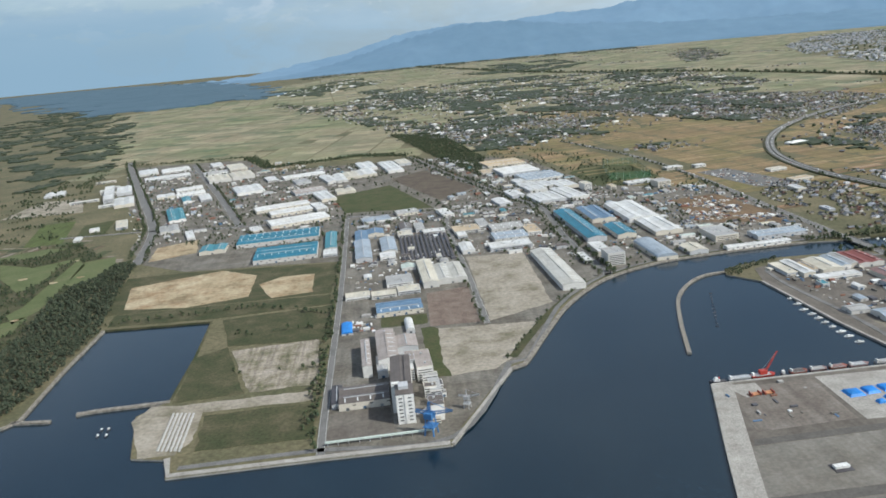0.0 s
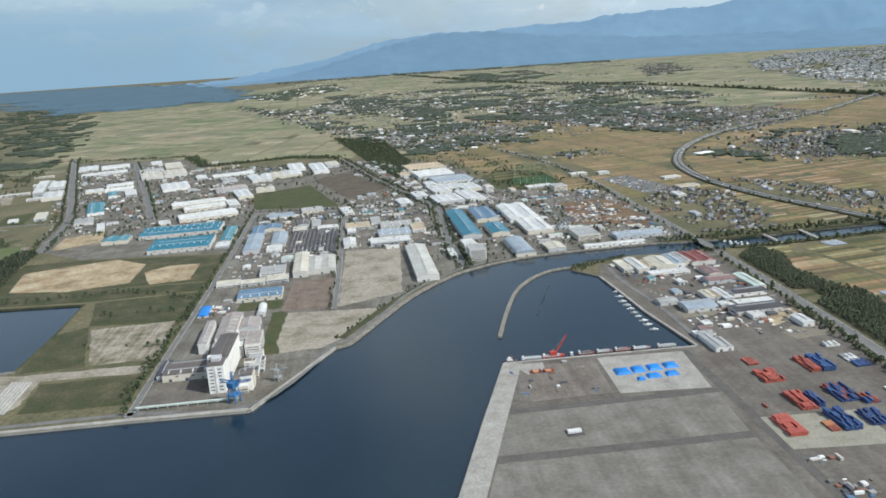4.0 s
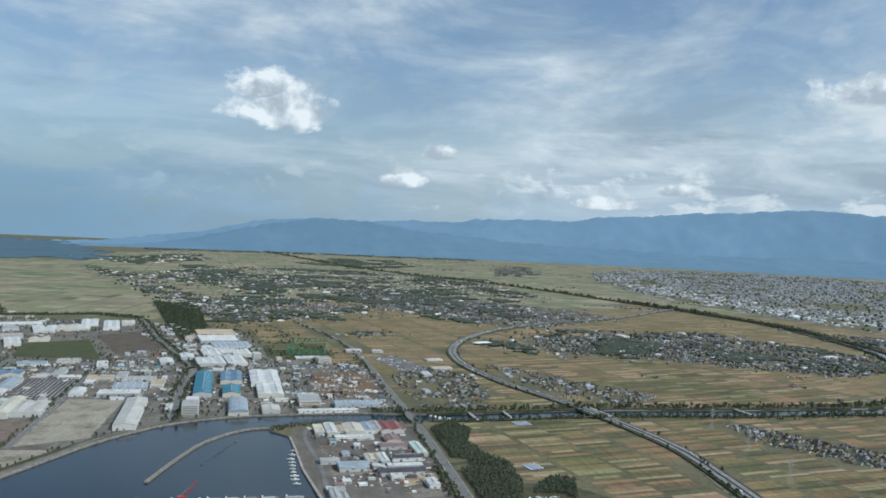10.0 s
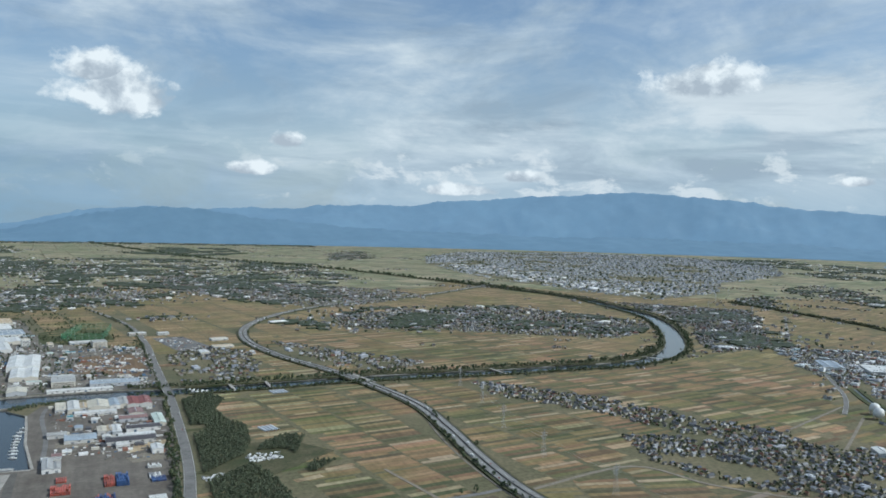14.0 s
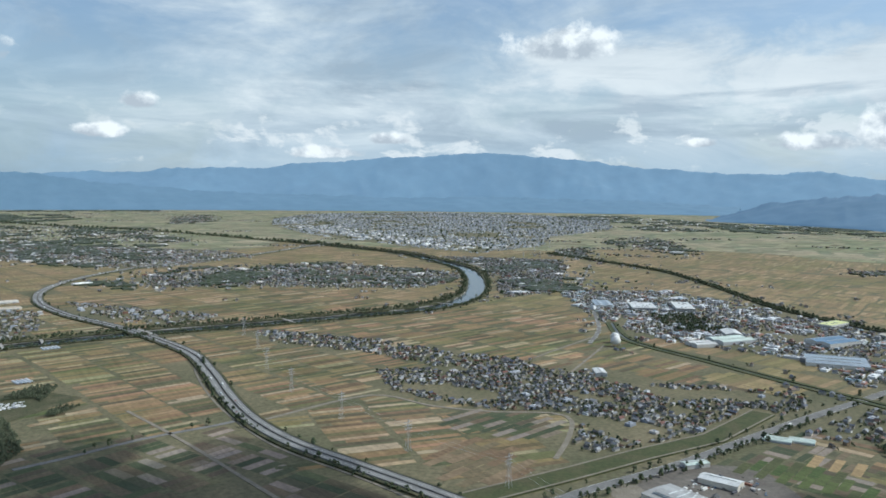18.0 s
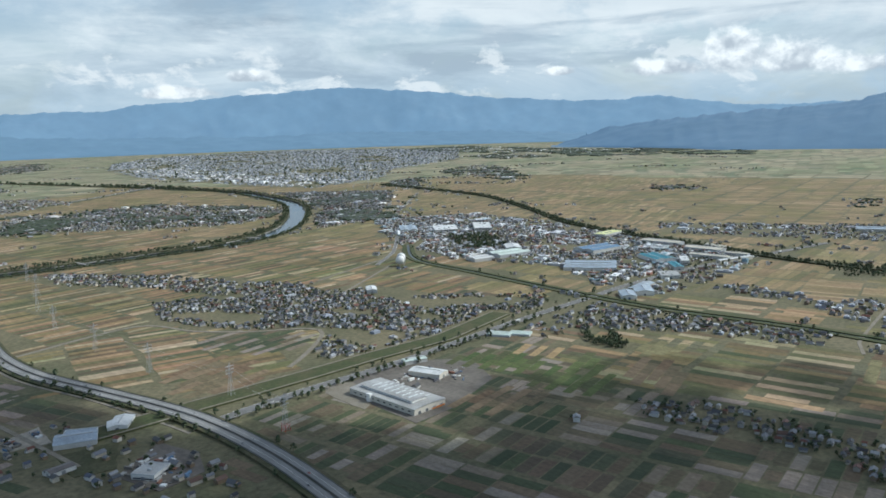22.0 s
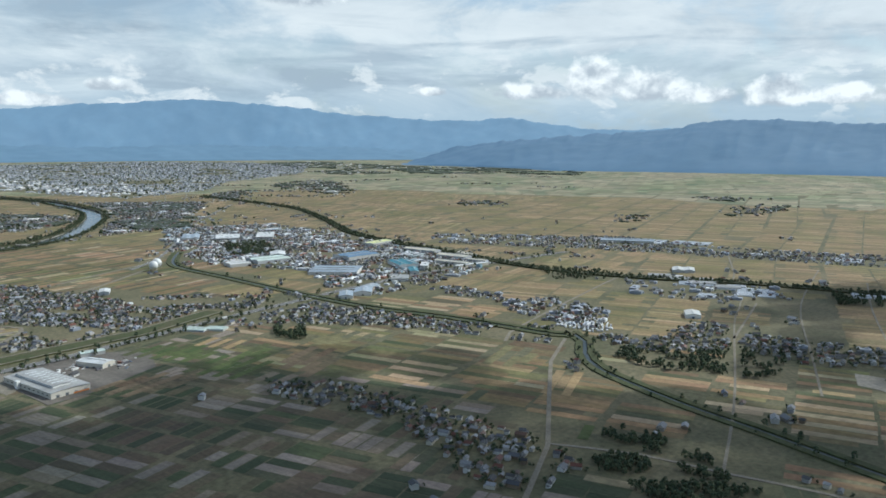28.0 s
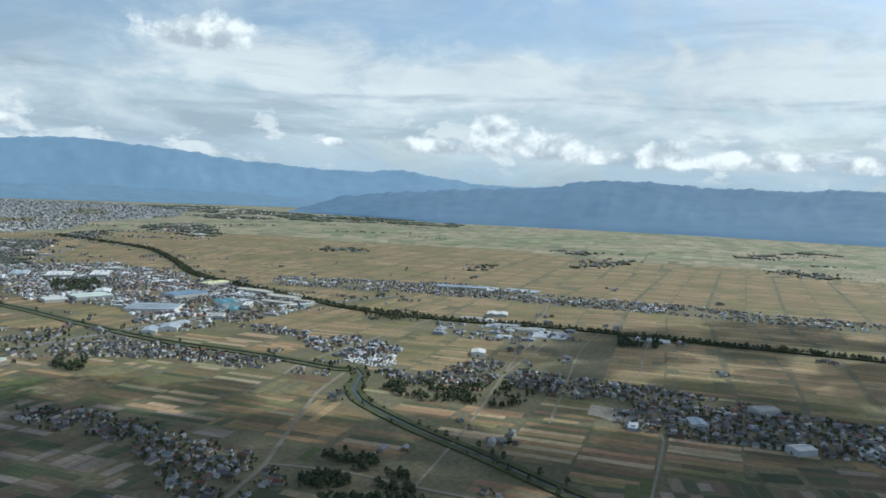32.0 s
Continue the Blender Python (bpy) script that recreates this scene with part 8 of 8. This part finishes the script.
for sx in (-4.5, -2, 2.5, 4.8):
    for sy in (-1.6, 1.6):
        part("wheel", Geo().tube((sx, sy - 0.3, 0.8), (sx, sy + 0.3, 0.8), 0.8, 0.8, 8), ROOF["dark"], mc)

# ---- gas holders, lone factory, pylons ----
for x, y, s in ((2527, 800, 12.5), (2562, 838, 12.5)):
    g = thing("gas_holder", x, y, 0, 0, "white spherical gas holder on legs", "tank", "gas holders")
    bm = bmesh.new()
    bmesh.ops.create_uvsphere(bm, u_segments=24, v_segments=14, radius=s * U)
    me = bpy.data.meshes.new("sphere")
    bm.to_mesh(me)
    bm.free()
    me.materials.append(M_WHITE)
    me.polygons.foreach_set("use_smooth", [True] * len(me.polygons))
    sp = part("sphere", me, None, g)
    sp.location = (0, 0, (s + 4) * U)
    for k in range(8):
        a = k * math.pi / 4
        part("leg", Geo().tube((math.cos(a) * s * 0.9, math.sin(a) * s * 0.9, 0), (math.cos(a) * s * 0.97, math.sin(a) * s * 0.97, s + 3), 0.5, 0.4, 6), M_VENT, g)
    part("stair", Geo().ribbon([(math.cos(k / 3) * (s + 1), math.sin(k / 3) * (s + 1)) for k in range(6)], 1.2, s + 3.6, s + 4), M_VENT, g)
fac = thing("factory", 1829, -38, 0, 92.5, "pale grey factory hall with stepped metal roof and lit end", "building")
part("wall", Geo().box(-70, -30, 0, 70, 30, 9), M_SIDING, fac)
part("roof", Geo().gable(-70, -30, 70, 30, 9.2, 1.6, 0.8), ROOF["grey"], fac)
part("clerestory", Geo().box(-52, -10, 9.5, 58, 17, 13.2), M_SIDING, fac)
part("upper_roof", Geo().gable(-52, -10, 58, 17, 13.3, 1.0, 0.8), ROOF["grey"], fac)
part("stair_tower", Geo().box(18, 30, 0, 26, 35, 12), M_WHITE, fac)
for k in range(9):
    part("roof_light", Geo().box(-45 + k * 11, -24, 10.35, -43 + k * 11, -12, 10.75), M_SKYLIGHT, fac)
for k in range(7):
    part("roof_light", Geo().box(-40 + k * 13, -6, 14.2, -38 + k * 13, 12, 14.7), M_SKYLIGHT, fac)
for k in range(10):
    at(part("shutter", SHUTTER, None, fac), -64 + k * 13, -30, 0)
    at(part("window", WINDOW, None, fac), -60 + k * 13, 30, 4, 180)
for k in range(4):
    at(part("shutter", SHUTTER, None, fac), -70, -22 + k * 14, 0, -90)
part("end_wall", Geo().box(-70.6, -28, 0.3, -70.05, -4, 2.6), M_ORANGE, fac, "orange lower end wall")


def pylon(x, y, high, turn, banded=False):
    p = thing("power_pylon", x, y, 0, turn, "tall grey lattice power pylon" if not banded else "tall lattice power pylon, red and white at its foot", "pylon", "power line")
    part("tower", lattice(Geo(), (0, 0, 0), (0, 0, high * 0.7), high * 0.14, high * 0.05, 8, 0.17), M_VENT, p)
    part("top", lattice(Geo(), (0, 0, high * 0.7), (0, 0, high), high * 0.05, 0.8, 5, 0.15), M_VENT, p)
    for k in (0.7, 0.8, 0.9):
        part("cross_arm", lattice(Geo(), (-high * 0.14, 0, high * k), (high * 0.14, 0, high * k), 1.2, 1.2, 6, 0.12), M_VENT, p)
    if banded:
        part("foot", lattice(Geo(), (0, 0, 0), (0, 0, high * 0.22), high * 0.165, high * 0.13, 3, 0.3), M_RED, p)
    return p


LINE = [(1653, -25), (1668, 153), (1630, 361), (1615, 570), (1611, 794), (1640, 1014), (1700, 1240), (1732, 1441)]
for k, (x, y) in enumerate(LINE):
    pylon(x, y, 52, 10, k == 0)
for a, b in zip(LINE, LINE[1:]):
    for s in (-6.5, 6.5):
        pts = [((a[0] + (b[0] - a[0]) * f) + s, a[1] + (b[1] - a[1]) * f, 40 - 14 * 4 * f * (1 - f) * 0.35) for f in (0, 0.25, 0.5, 0.75, 1)]
        g = Geo()
        for p, q in zip(pts, pts[1:]):
            g.tube(p, q, 0.09, 0.09, 3, cap=False)
        whole("power_cable", g, M_VENT, "thin power cable sagging between pylons", "cable", "power line")
for x, y in ((4284, 3265), (3900, 2900), (4700, 3600), (-40, 4800), (1500, 5200), (700, 5000)):
    pylon(x, y, 58, 20)

# ---- bridge, vehicles and yard goods ----
bridge = thing("road_bridge", 990, 1592, 0, 91, "long low concrete road bridge over the river mouth", "bridge")
part("deck", Geo().box(-62, -11, 1.2, 62, 11, 2.6, bottom=True), M_ROAD, bridge)
for s in (-11, 10.4):
    part("parapet", Geo().box(-62, s, 2.6, 62, s + 0.6, 3.8), M_CONC, bridge)
for k in (-40, -14, 14, 40):
    part("pier", Geo().box(k - 1.2, -9, -8, k + 1.2, 9, 1.2), M_CONC, bridge)
eb = thing("road_bridge", 1497, 1613, 0, 100, "expressway bridge over the river on round piers", "bridge")
part("deck", Geo().box(-75, -17, 2.6, 75, 17, 4.0, bottom=True), M_CONC, eb)
for k in (-45, -15, 15, 45):
    part("pier", Geo().tube((k, 0, -8), (k, 0, 2.6), 2.2, 2.2, 10), M_CONC, eb)
for x, y, turn in ((1150, 1588, 92), (1245, 1596, 90), (1930, 1600, 95), (2560, 1670, 120)):
    w = thing("weir_bridge", x, y, 0, turn, "narrow bridge across the river", "bridge")
    part("deck", Geo().box(-46, -4, 1.8, 46, 4, 2.8, bottom=True), M_CONC, w)
    for k in (-24, 0, 24):
        part("pier", Geo().box(k - 1, -4, -8, k + 1, 4, 1.8), M_CONC, w)


def vehicle(kind, colour):
    if kind == "truck":
        return Geo().box(-5.5, -1.25, 1.0, 3.2, 1.25, 3.7, 0, True), Geo().box(3.4, -1.2, 0.6, 5.6, 1.2, 2.9, 0, True), 5.0
    return Geo().box(-2.2, -0.9, 0.35, 2.2, 0.9, 0.95, 0, True), Geo().add([(-1.7, -0.8, 0.95), (1.1, -0.8, 0.95), (1.1, 0.8, 0.95), (-1.7, 0.8, 0.95), (-1.1, -0.7, 1.5), (0.5, -0.7, 1.5), (0.5, 0.7, 1.5), (-1.1, 0.7, 1.5)], [(0, 1, 5, 4), (1, 2, 6, 5), (2, 3, 7, 6), (3, 0, 4, 7), (4, 5, 6, 7)]), 2.2


WHEEL = mesh_of("wheel", Geo().tube((0, -0.15, 0.35), (0, 0.15, 0.35), 0.35, 0.35, 8), ROOF["dark"])
VEH = {}
for kind, colour, mat in (("truck", "white", M_WHITE), ("truck", "blue", M_BLUE), ("car", "white", M_WHITE), ("car", "silver", M_VENT), ("car", "dark", ROOF["dark"]), ("car", "red", M_RED)):
    a, b, half = vehicle(kind, colour)
    VEH[kind, colour] = (mesh_of("body", a, mat), mesh_of("cabin", b, M_GLASS if kind == "car" else mat), half)
vr = random.Random(9)


def drive(pts, gap, off, z, seed_turn):
    acc = 0.0
    for (x0, y0), (x1, y1) in zip(pts, pts[1:]):
        d = math.hypot(x1 - x0, y1 - y0)
        acc += d
        if acc > gap:
            acc = -vr.uniform(0, gap)
            kind = vr.choice([("truck", "white"), ("car", "white"), ("car", "silver"), ("car", "dark"), ("truck", "white"), ("car", "white"), ("car", "red"), ("car", "dark"), ("car", "silver")])
            turn = math.degrees(math.atan2(y1 - y0, x1 - x0)) + (0 if off > 0 else 180)
            v = thing(kind[0], x0 - (y1 - y0) / d * off, y0 + (x1 - x0) / d * off, z, turn, kind[1] + " " + kind[0] + " on a grey road", kind[0], "traffic")
            part("body", VEH[kind][0], None, v)
            part("cabin", VEH[kind][1], None, v)
            for sx in (-0.6, 0.6):
                for sy in (-0.8, 0.8):
                    at(part("wheel", WHEEL, None, v), sx * VEH[kind][2], sy * (1.3 if kind[0] == "truck" else 1.0), 0)


drive(EXPRESS[20:], 70, 5.5, 4.25, 0)
drive(EXPRESS[20:], 80, -10, 4.25, 0)
drive(BRIDGE_ROAD, 110, 4, 0.95, 0)
drive(PREF_ROAD, 120, -3.5, 0.95, 0)

# parked vehicles, pallets and goods: far too many to count
GOODS = [(Geo().box(-2.2, -0.9, 0.4, 2.2, 0.9, 1.4),), (Geo().box(-5, -1.4, 0.4, 5, 1.4, 3.2),), (Geo().box(-3, -2.5, 0.4, 3, 2.5, 2.4),), (Geo().box(-7, -4.5, 0.4, 7, 4.5, 4.2),), (Geo().box(-1.2, -5, 0.4, 1.2, 5, 1.2),)]
M_GOODS = material("stored_goods", [(0.62, 0.61, 0.58), (0.10, 0.10, 0.11), (0.34, 0.33, 0.31), (0.24, 0.12, 0.085), (0.10, 0.17, 0.27), (0.50, 0.47, 0.40), (0.70, 0.70, 0.68), (0.17, 0.16, 0.14)], pick="island", size=6, grain=1, vary=0.15)
KEEP_CLEAR = [[(146, 1818), (282, 1804), (276, 1434), (145, 1371)], [(46, 1360), (238, 1341), (154, 1185), (126, 1155), (54, 1148), (43, 1208)], [(-174, 2471), (-235, 2766), (-28, 2894), (106, 2416)], [(-27, 3017), (112, 3147), (269, 2677), (132, 2529)]]


def goods(outline, gap, fill, turn, seed, label, kinds):
    x, y, r = scatter(outline, gap, 0.45, turn, seed, fill)
    ok = np.ones(x.shape, bool)
    for k in KEEP_CLEAR:
        ok &= ~inside(x, y, k)
    blot = np.array([noise.noise(Vector((a / 60, b / 60, 3.0))) for a, b in zip(x, y)])
    ok &= blot > -0.12
    spots = [(a, b, turn + 90 * int(r.integers(0, 2)) + r.normal(0, 3), int(r.choice(5, p=kinds)), r.uniform(0.8, 1.25), "") for a, b in zip(x[ok], y[ok])]
    if spots:
        batch("yard_goods", spots, GOODS, 0, M_GOODS, label, "goods")


goods([(-150, 1640), (20, 1640), (140, 1850), (420, 1700), (700, 1680), (970, 1680), (970, 2400), (420, 2400), (-160, 2400)], 13, 0.62, 3, 31, "parked cars, pallets and goods in factory yards", [0.5, 0.14, 0.2, 0.06, 0.1])
goods([(-780, 2300), (-180, 2300), (-160, 3400), (-700, 3900), (-1350, 4050), (-1040, 3000)], 22, 0.6, 17, 32, "parked vehicles and goods between far factories", [0.3, 0.25, 0.2, 0.15, 0.1])
goods([(130, 2400), (700, 2430), (590, 2760), (520, 3150), (110, 3450)], 22, 0.6, 10, 33, "parked vehicles and goods behind the works", [0.3, 0.22, 0.2, 0.18, 0.1])
goods([(740, 1020), (960, 1020), (960, 1520), (730, 1490)], 11, 0.5, 3, 34, "parked vehicles and goods on the headland", [0.45, 0.15, 0.2, 0.06, 0.14])
goods([(715, 560), (760, 560), (770, 650), (715, 662)], 7, 0.7, 3, 35, "parked vehicles beside the container yard", [0.5, 0.2, 0.2, 0.0, 0.1])
goods([(-140, 1380), (-70, 1380), (-70, 1470), (-140, 1470)], 7, 0.7, 3, 36, "piles of goods beside the terminal", [0.3, 0.1, 0.4, 0.1, 0.1])
goods([(424, 1000), (560, 1000), (555, 880), (425, 880)], 15, 0.3, 3, 37, "odd goods on the stained yard", [0.3, 0.1, 0.4, 0.0, 0.2])
goods([(774, 2123), (970, 2114), (970, 1857), (763, 1874)], 9, 0.7, 5, 38, "rusty steel stock on the scrap ground", [0.1, 0.1, 0.3, 0.1, 0.4])
goods([(1010, 2520), (1105, 2545), (1172, 2290), (1150, 2195), (1070, 2250)], 8, 0.75, 12, 40, "rows of cars in a shopping centre car park", [0.9, 0.05, 0.05, 0.0, 0.0])
goods([(1860, 20), (1960, 60), (2000, 0), (1960, -50), (1870, -30)], 7, 0.5, 10, 39, "parked cars beside the lone factory", [0.8, 0.1, 0.1, 0.0, 0.0])
M_VANS = material("white_vans", [(0.66, 0.66, 0.65), (0.58, 0.59, 0.60), (0.70, 0.70, 0.69), (0.35, 0.36, 0.38)], pick="island", size=6, grain=1, vary=0.08)
x, y, r = scatter([(2650, -450), (2745, -405), (2760, -500), (2690, -560), (2640, -530)], 9, 0.3, 26, 61, 0.9)
batch("parked_vans", [(a, b, 26.0, int(r.integers(1, 3)), r.uniform(0.8, 1.1), "") for a, b in zip(x, y)], GOODS, 0, M_VANS, "close rows of white parked vans", "vehicles")
x, y, r = scatter([(1080, 975), (1150, 990), (1150, 940), (1090, 935)], 6.5, 0.45, 10, 62, 0.85)
batch("scrap_cars", [(a, b, r.uniform(0, 180), int(r.integers(0, 3)), r.uniform(0.6, 1.0), "") for a, b in zip(x, y)], GOODS, 0, M_VANS, "white scrap vehicles in a clearing", "vehicles")
x, y, r = scatter([(996, 876), (1032, 889), (1053, 868), (1003, 850)], 6, 0.45, 10, 63, 0.85)
batch("scrap_cars", [(a, b, r.uniform(0, 180), int(r.integers(0, 3)), r.uniform(0.6, 1.0), "") for a, b in zip(x, y)], GOODS, 0, M_VANS, "white scrap vehicles beside the wood", "vehicles")

# smaller works buildings that fill the blocks between the large sheds
ir = np.random.default_rng(77)


def free(x, y, turn, w, d):
    reach = max(w, d) * 0.5
    for fx, fy, ft, fw, fd in FOOT:
        if abs(x - fx) + abs(y - fy) > 400:
            continue
        a = radians(ft)
        u, v = (x - fx) * math.cos(a) + (y - fy) * math.sin(a), -(x - fx) * math.sin(a) + (y - fy) * math.cos(a)
        if abs(u) < fw / 2 + reach + 2 and abs(v) < fd / 2 + reach + 2:
            return False
    px, py = np.array([x]), np.array([y])
    if any(inside(px, py, o)[0] for o in LOTS + KEEP_CLEAR + [HARBOUR]):
        return False
    return not any(near_line(px, py, pts, width * 0.5 + reach + 3)[0] for pts, width in list(LANES.values()) + [(BRIDGE_ROAD, 22), (EXPRESS, 40)])


INFILL = [("white", "white metal roof"), ("grey", "weathered grey metal roof"), ("bluegrey", "pale blue-grey metal roof"), ("cream", "cream metal roof"), ("brown", "brown metal roof"), ("teal", "teal metal roof"), ("dark", "dark sheet roof"), ("pinkred", "faded red metal roof"), ("palegreen", "pale green metal roof")]
for outline, turn, tries, most in (([(-150, 1640), (20, 1640), (140, 1850), (420, 1720), (960, 1700), (960, 2300), (720, 2420), (420, 2400), (-160, 2400)], 3, 500, 62), ([(-780, 2300), (-180, 2300), (-160, 3400), (-700, 3900), (-1300, 4000), (-1040, 3000)], 17, 420, 52),
                                   ([(130, 2400), (700, 2430), (590, 2760), (520, 3150), (110, 3450)], 10, 260, 34), ([(745, 1030), (950, 1030), (950, 1510), (735, 1480)], 3, 160, 6)):
    xs, ys = [q[0] for q in outline], [q[1] for q in outline]
    made = 0
    for k in range(tries):
        x, y = ir.uniform(min(xs), max(xs)), ir.uniform(min(ys), max(ys))
        w, d, h = ir.uniform(16, 40), ir.uniform(10, 20), ir.uniform(4, 8)
        t = turn + 90 * int(ir.integers(0, 2))
        if made >= most or not inside(np.array([x]), np.array([y]), outline)[0] or not free(x, y, t, w, d):
            continue
        c, words = INFILL[int(ir.choice(9, p=[0.24, 0.2, 0.12, 0.1, 0.08, 0.08, 0.08, 0.05, 0.05]))]
        kind = "flat" if ir.random() < 0.3 else "shed"
        works(float(x), float(y), t, float(w), float(d), float(h), c, kind, "small works building with " + words)
        made += 1
works(1215, 2268, 12, 70, 34, 8, "tan", "flat", "tan shopping centre building beside a car park")
works(1225, 2440, 12, 60, 30, 8, "cream", "flat", "cream shop building beside a car park")
works(955, 2640, 10, 60, 34, 9, "white", "flat", "white flat-roofed store behind the works")
works(1045, 2630, 10, 40, 26, 9, "white", "flat", "white flat-roofed store behind the works")

works(1449, 148, 60, 42, 40, 7, "bluegrey", "flat", "grey flat-roofed depot beside the expressway")
works(1508, 158, 55, 40, 26, 7, "white", "shed", "white shed beside the expressway")
works(1474, -24, 35, 34, 30, 7, "grey", "flat", "grey yard building beside the expressway")
works(1400, 60, 10, 30, 16, 6, "brown", "shed", "low shed with brown roof beside the lane")
goods([(1446, 0), (1516, 55), (1535, -9), (1518, -60), (1464, -70)], 8, 0.75, 35, 81, "parked lorries and scrap in a roadside yard", [0.4, 0.35, 0.2, 0.0, 0.05])
goods([(1370, 210), (1420, 232), (1418, 168), (1370, 174)], 8, 0.8, 20, 82, "rows of parked lorries in a gravel yard", [0.2, 0.7, 0.1, 0.0, 0.0])

# small stores crowded behind the silo
for x, y, w, d, h, c in ((22, 1058, 22, 16, 12, "dark"), (16, 1085, 18, 14, 18, "brown"), (28, 1110, 16, 20, 9, "dark"), (18, 1135, 24, 14, 12, "grey"), (34, 1080, 10, 12, 7, "brown")):
    works(x, y, 3, w, d, h, c, "flat", "low store with " + c + " flat roof beside the silo")

# ---- the cloud whose shade lies on the fields below the walk ----
vapour = bpy.data.materials.new("thin_cloud")
vapour.use_nodes = True
vn = vapour.node_tree
white = vn.nodes["Principled BSDF"]
white.inputs["Base Color"].default_value, white.inputs["Roughness"].default_value = (0.9, 0.9, 0.9, 1), 1.0
clear, blend = vn.nodes.new("ShaderNodeBsdfTransparent"), vn.nodes.new("ShaderNodeMixShader")
blend.inputs[0].default_value = 0.39
vn.links.new(clear.outputs[0], blend.inputs[1])
vn.links.new(white.outputs[0], blend.inputs[2])
vn.links.new(blend.outputs[0], vn.nodes["Material Output"].inputs[0])
ALOFT = 1400.0
SHIFT = (ALOFT / math.tan(SUN_EL) * math.sin(SUN_AZ), ALOFT / math.tan(SUN_EL) * math.cos(SUN_AZ))
SHADE = [(1150, 650), (1420, 560), (1500, 300), (1560, 0), (1760, -200), (1960, -170), (2090, -310), (2200, -450), (2250, -600), (2230, -820), (2270, -1010), (2450, -1190), (2650, -1370), (2800, -1800), (2100, -2200), (1500, -2000), (1150, -900), (1000, 100)]
px, py, r = scatter([(x + SHIFT[0], y + SHIFT[1]) for x, y in SHADE], 95, 0.45, 20, 51, 0.95)
# qx, sx_: sparser unseen puffs, added to dim the south-east fields further
qx, qy, _ = scatter([(x + SHIFT[0], y + SHIFT[1]) for x, y in ((2180, -700), (2330, -900), (2480, -1080), (2700, -1400), (2700, -1900), (2380, -1600), (2240, -1000))], 110, 0.45, 20, 52, 0.75)
sx_, sy_, _ = scatter([(x + SHIFT[0], y + SHIFT[1]) for x, y in ((2230, -620), (2420, -740), (2520, -960), (2640, -1130), (3050, -1500), (3300, -2200), (2700, -1900), (2450, -1190), (2270, -1010))], 150, 0.45, 35, 53, 0.75)
ex, ey, _ = scatter([(x + SHIFT[0], y + SHIFT[1]) for x, y in ((1960, -110), (2146, -220), (2330, -390), (2360, -480), (2230, -520), (2200, -450), (2090, -300))], 120, 0.45, 20, 54, 0.62)
wx, wy, _ = scatter([(x + SHIFT[0], y + SHIFT[1]) for x, y in ((2950, -720), (3314, -716), (3585, -788), (3900, -1050), (3900, -1700), (2900, -1600), (2560, -1180), (2620, -900))], 125, 0.45, 20, 55, 0.8)
ex, ey = np.concatenate([ex, wx]), np.concatenate([ey, wy])
px, py = np.concatenate([px, qx, sx_, ex]), np.concatenate([py, qy, sy_, ey])
bm = bmesh.new()
bmesh.ops.create_icosphere(bm, subdivisions=2, radius=1.0)
unit, faces = [v.co.copy() for v in bm.verts], [tuple(v.index for v in f.verts) for f in bm.faces]
bm.free()
cloud_geo = Geo()
for x, y in zip(px, py):
    s, c = r.uniform(60, 120), Vector((x, y, ALOFT + r.normal(0, 15)))
    cloud_geo.add([tuple(c + Vector((p.x * s, p.y * s, p.z * s * 0.35)) * (1 + 0.4 * noise.fractal((c + p * s) / 70, 1.0, 2.0, 4))) for p in unit], faces)
whole("cloud", cloud_geo, vapour, "thin flat cloud drifting over the fields", "cloud")
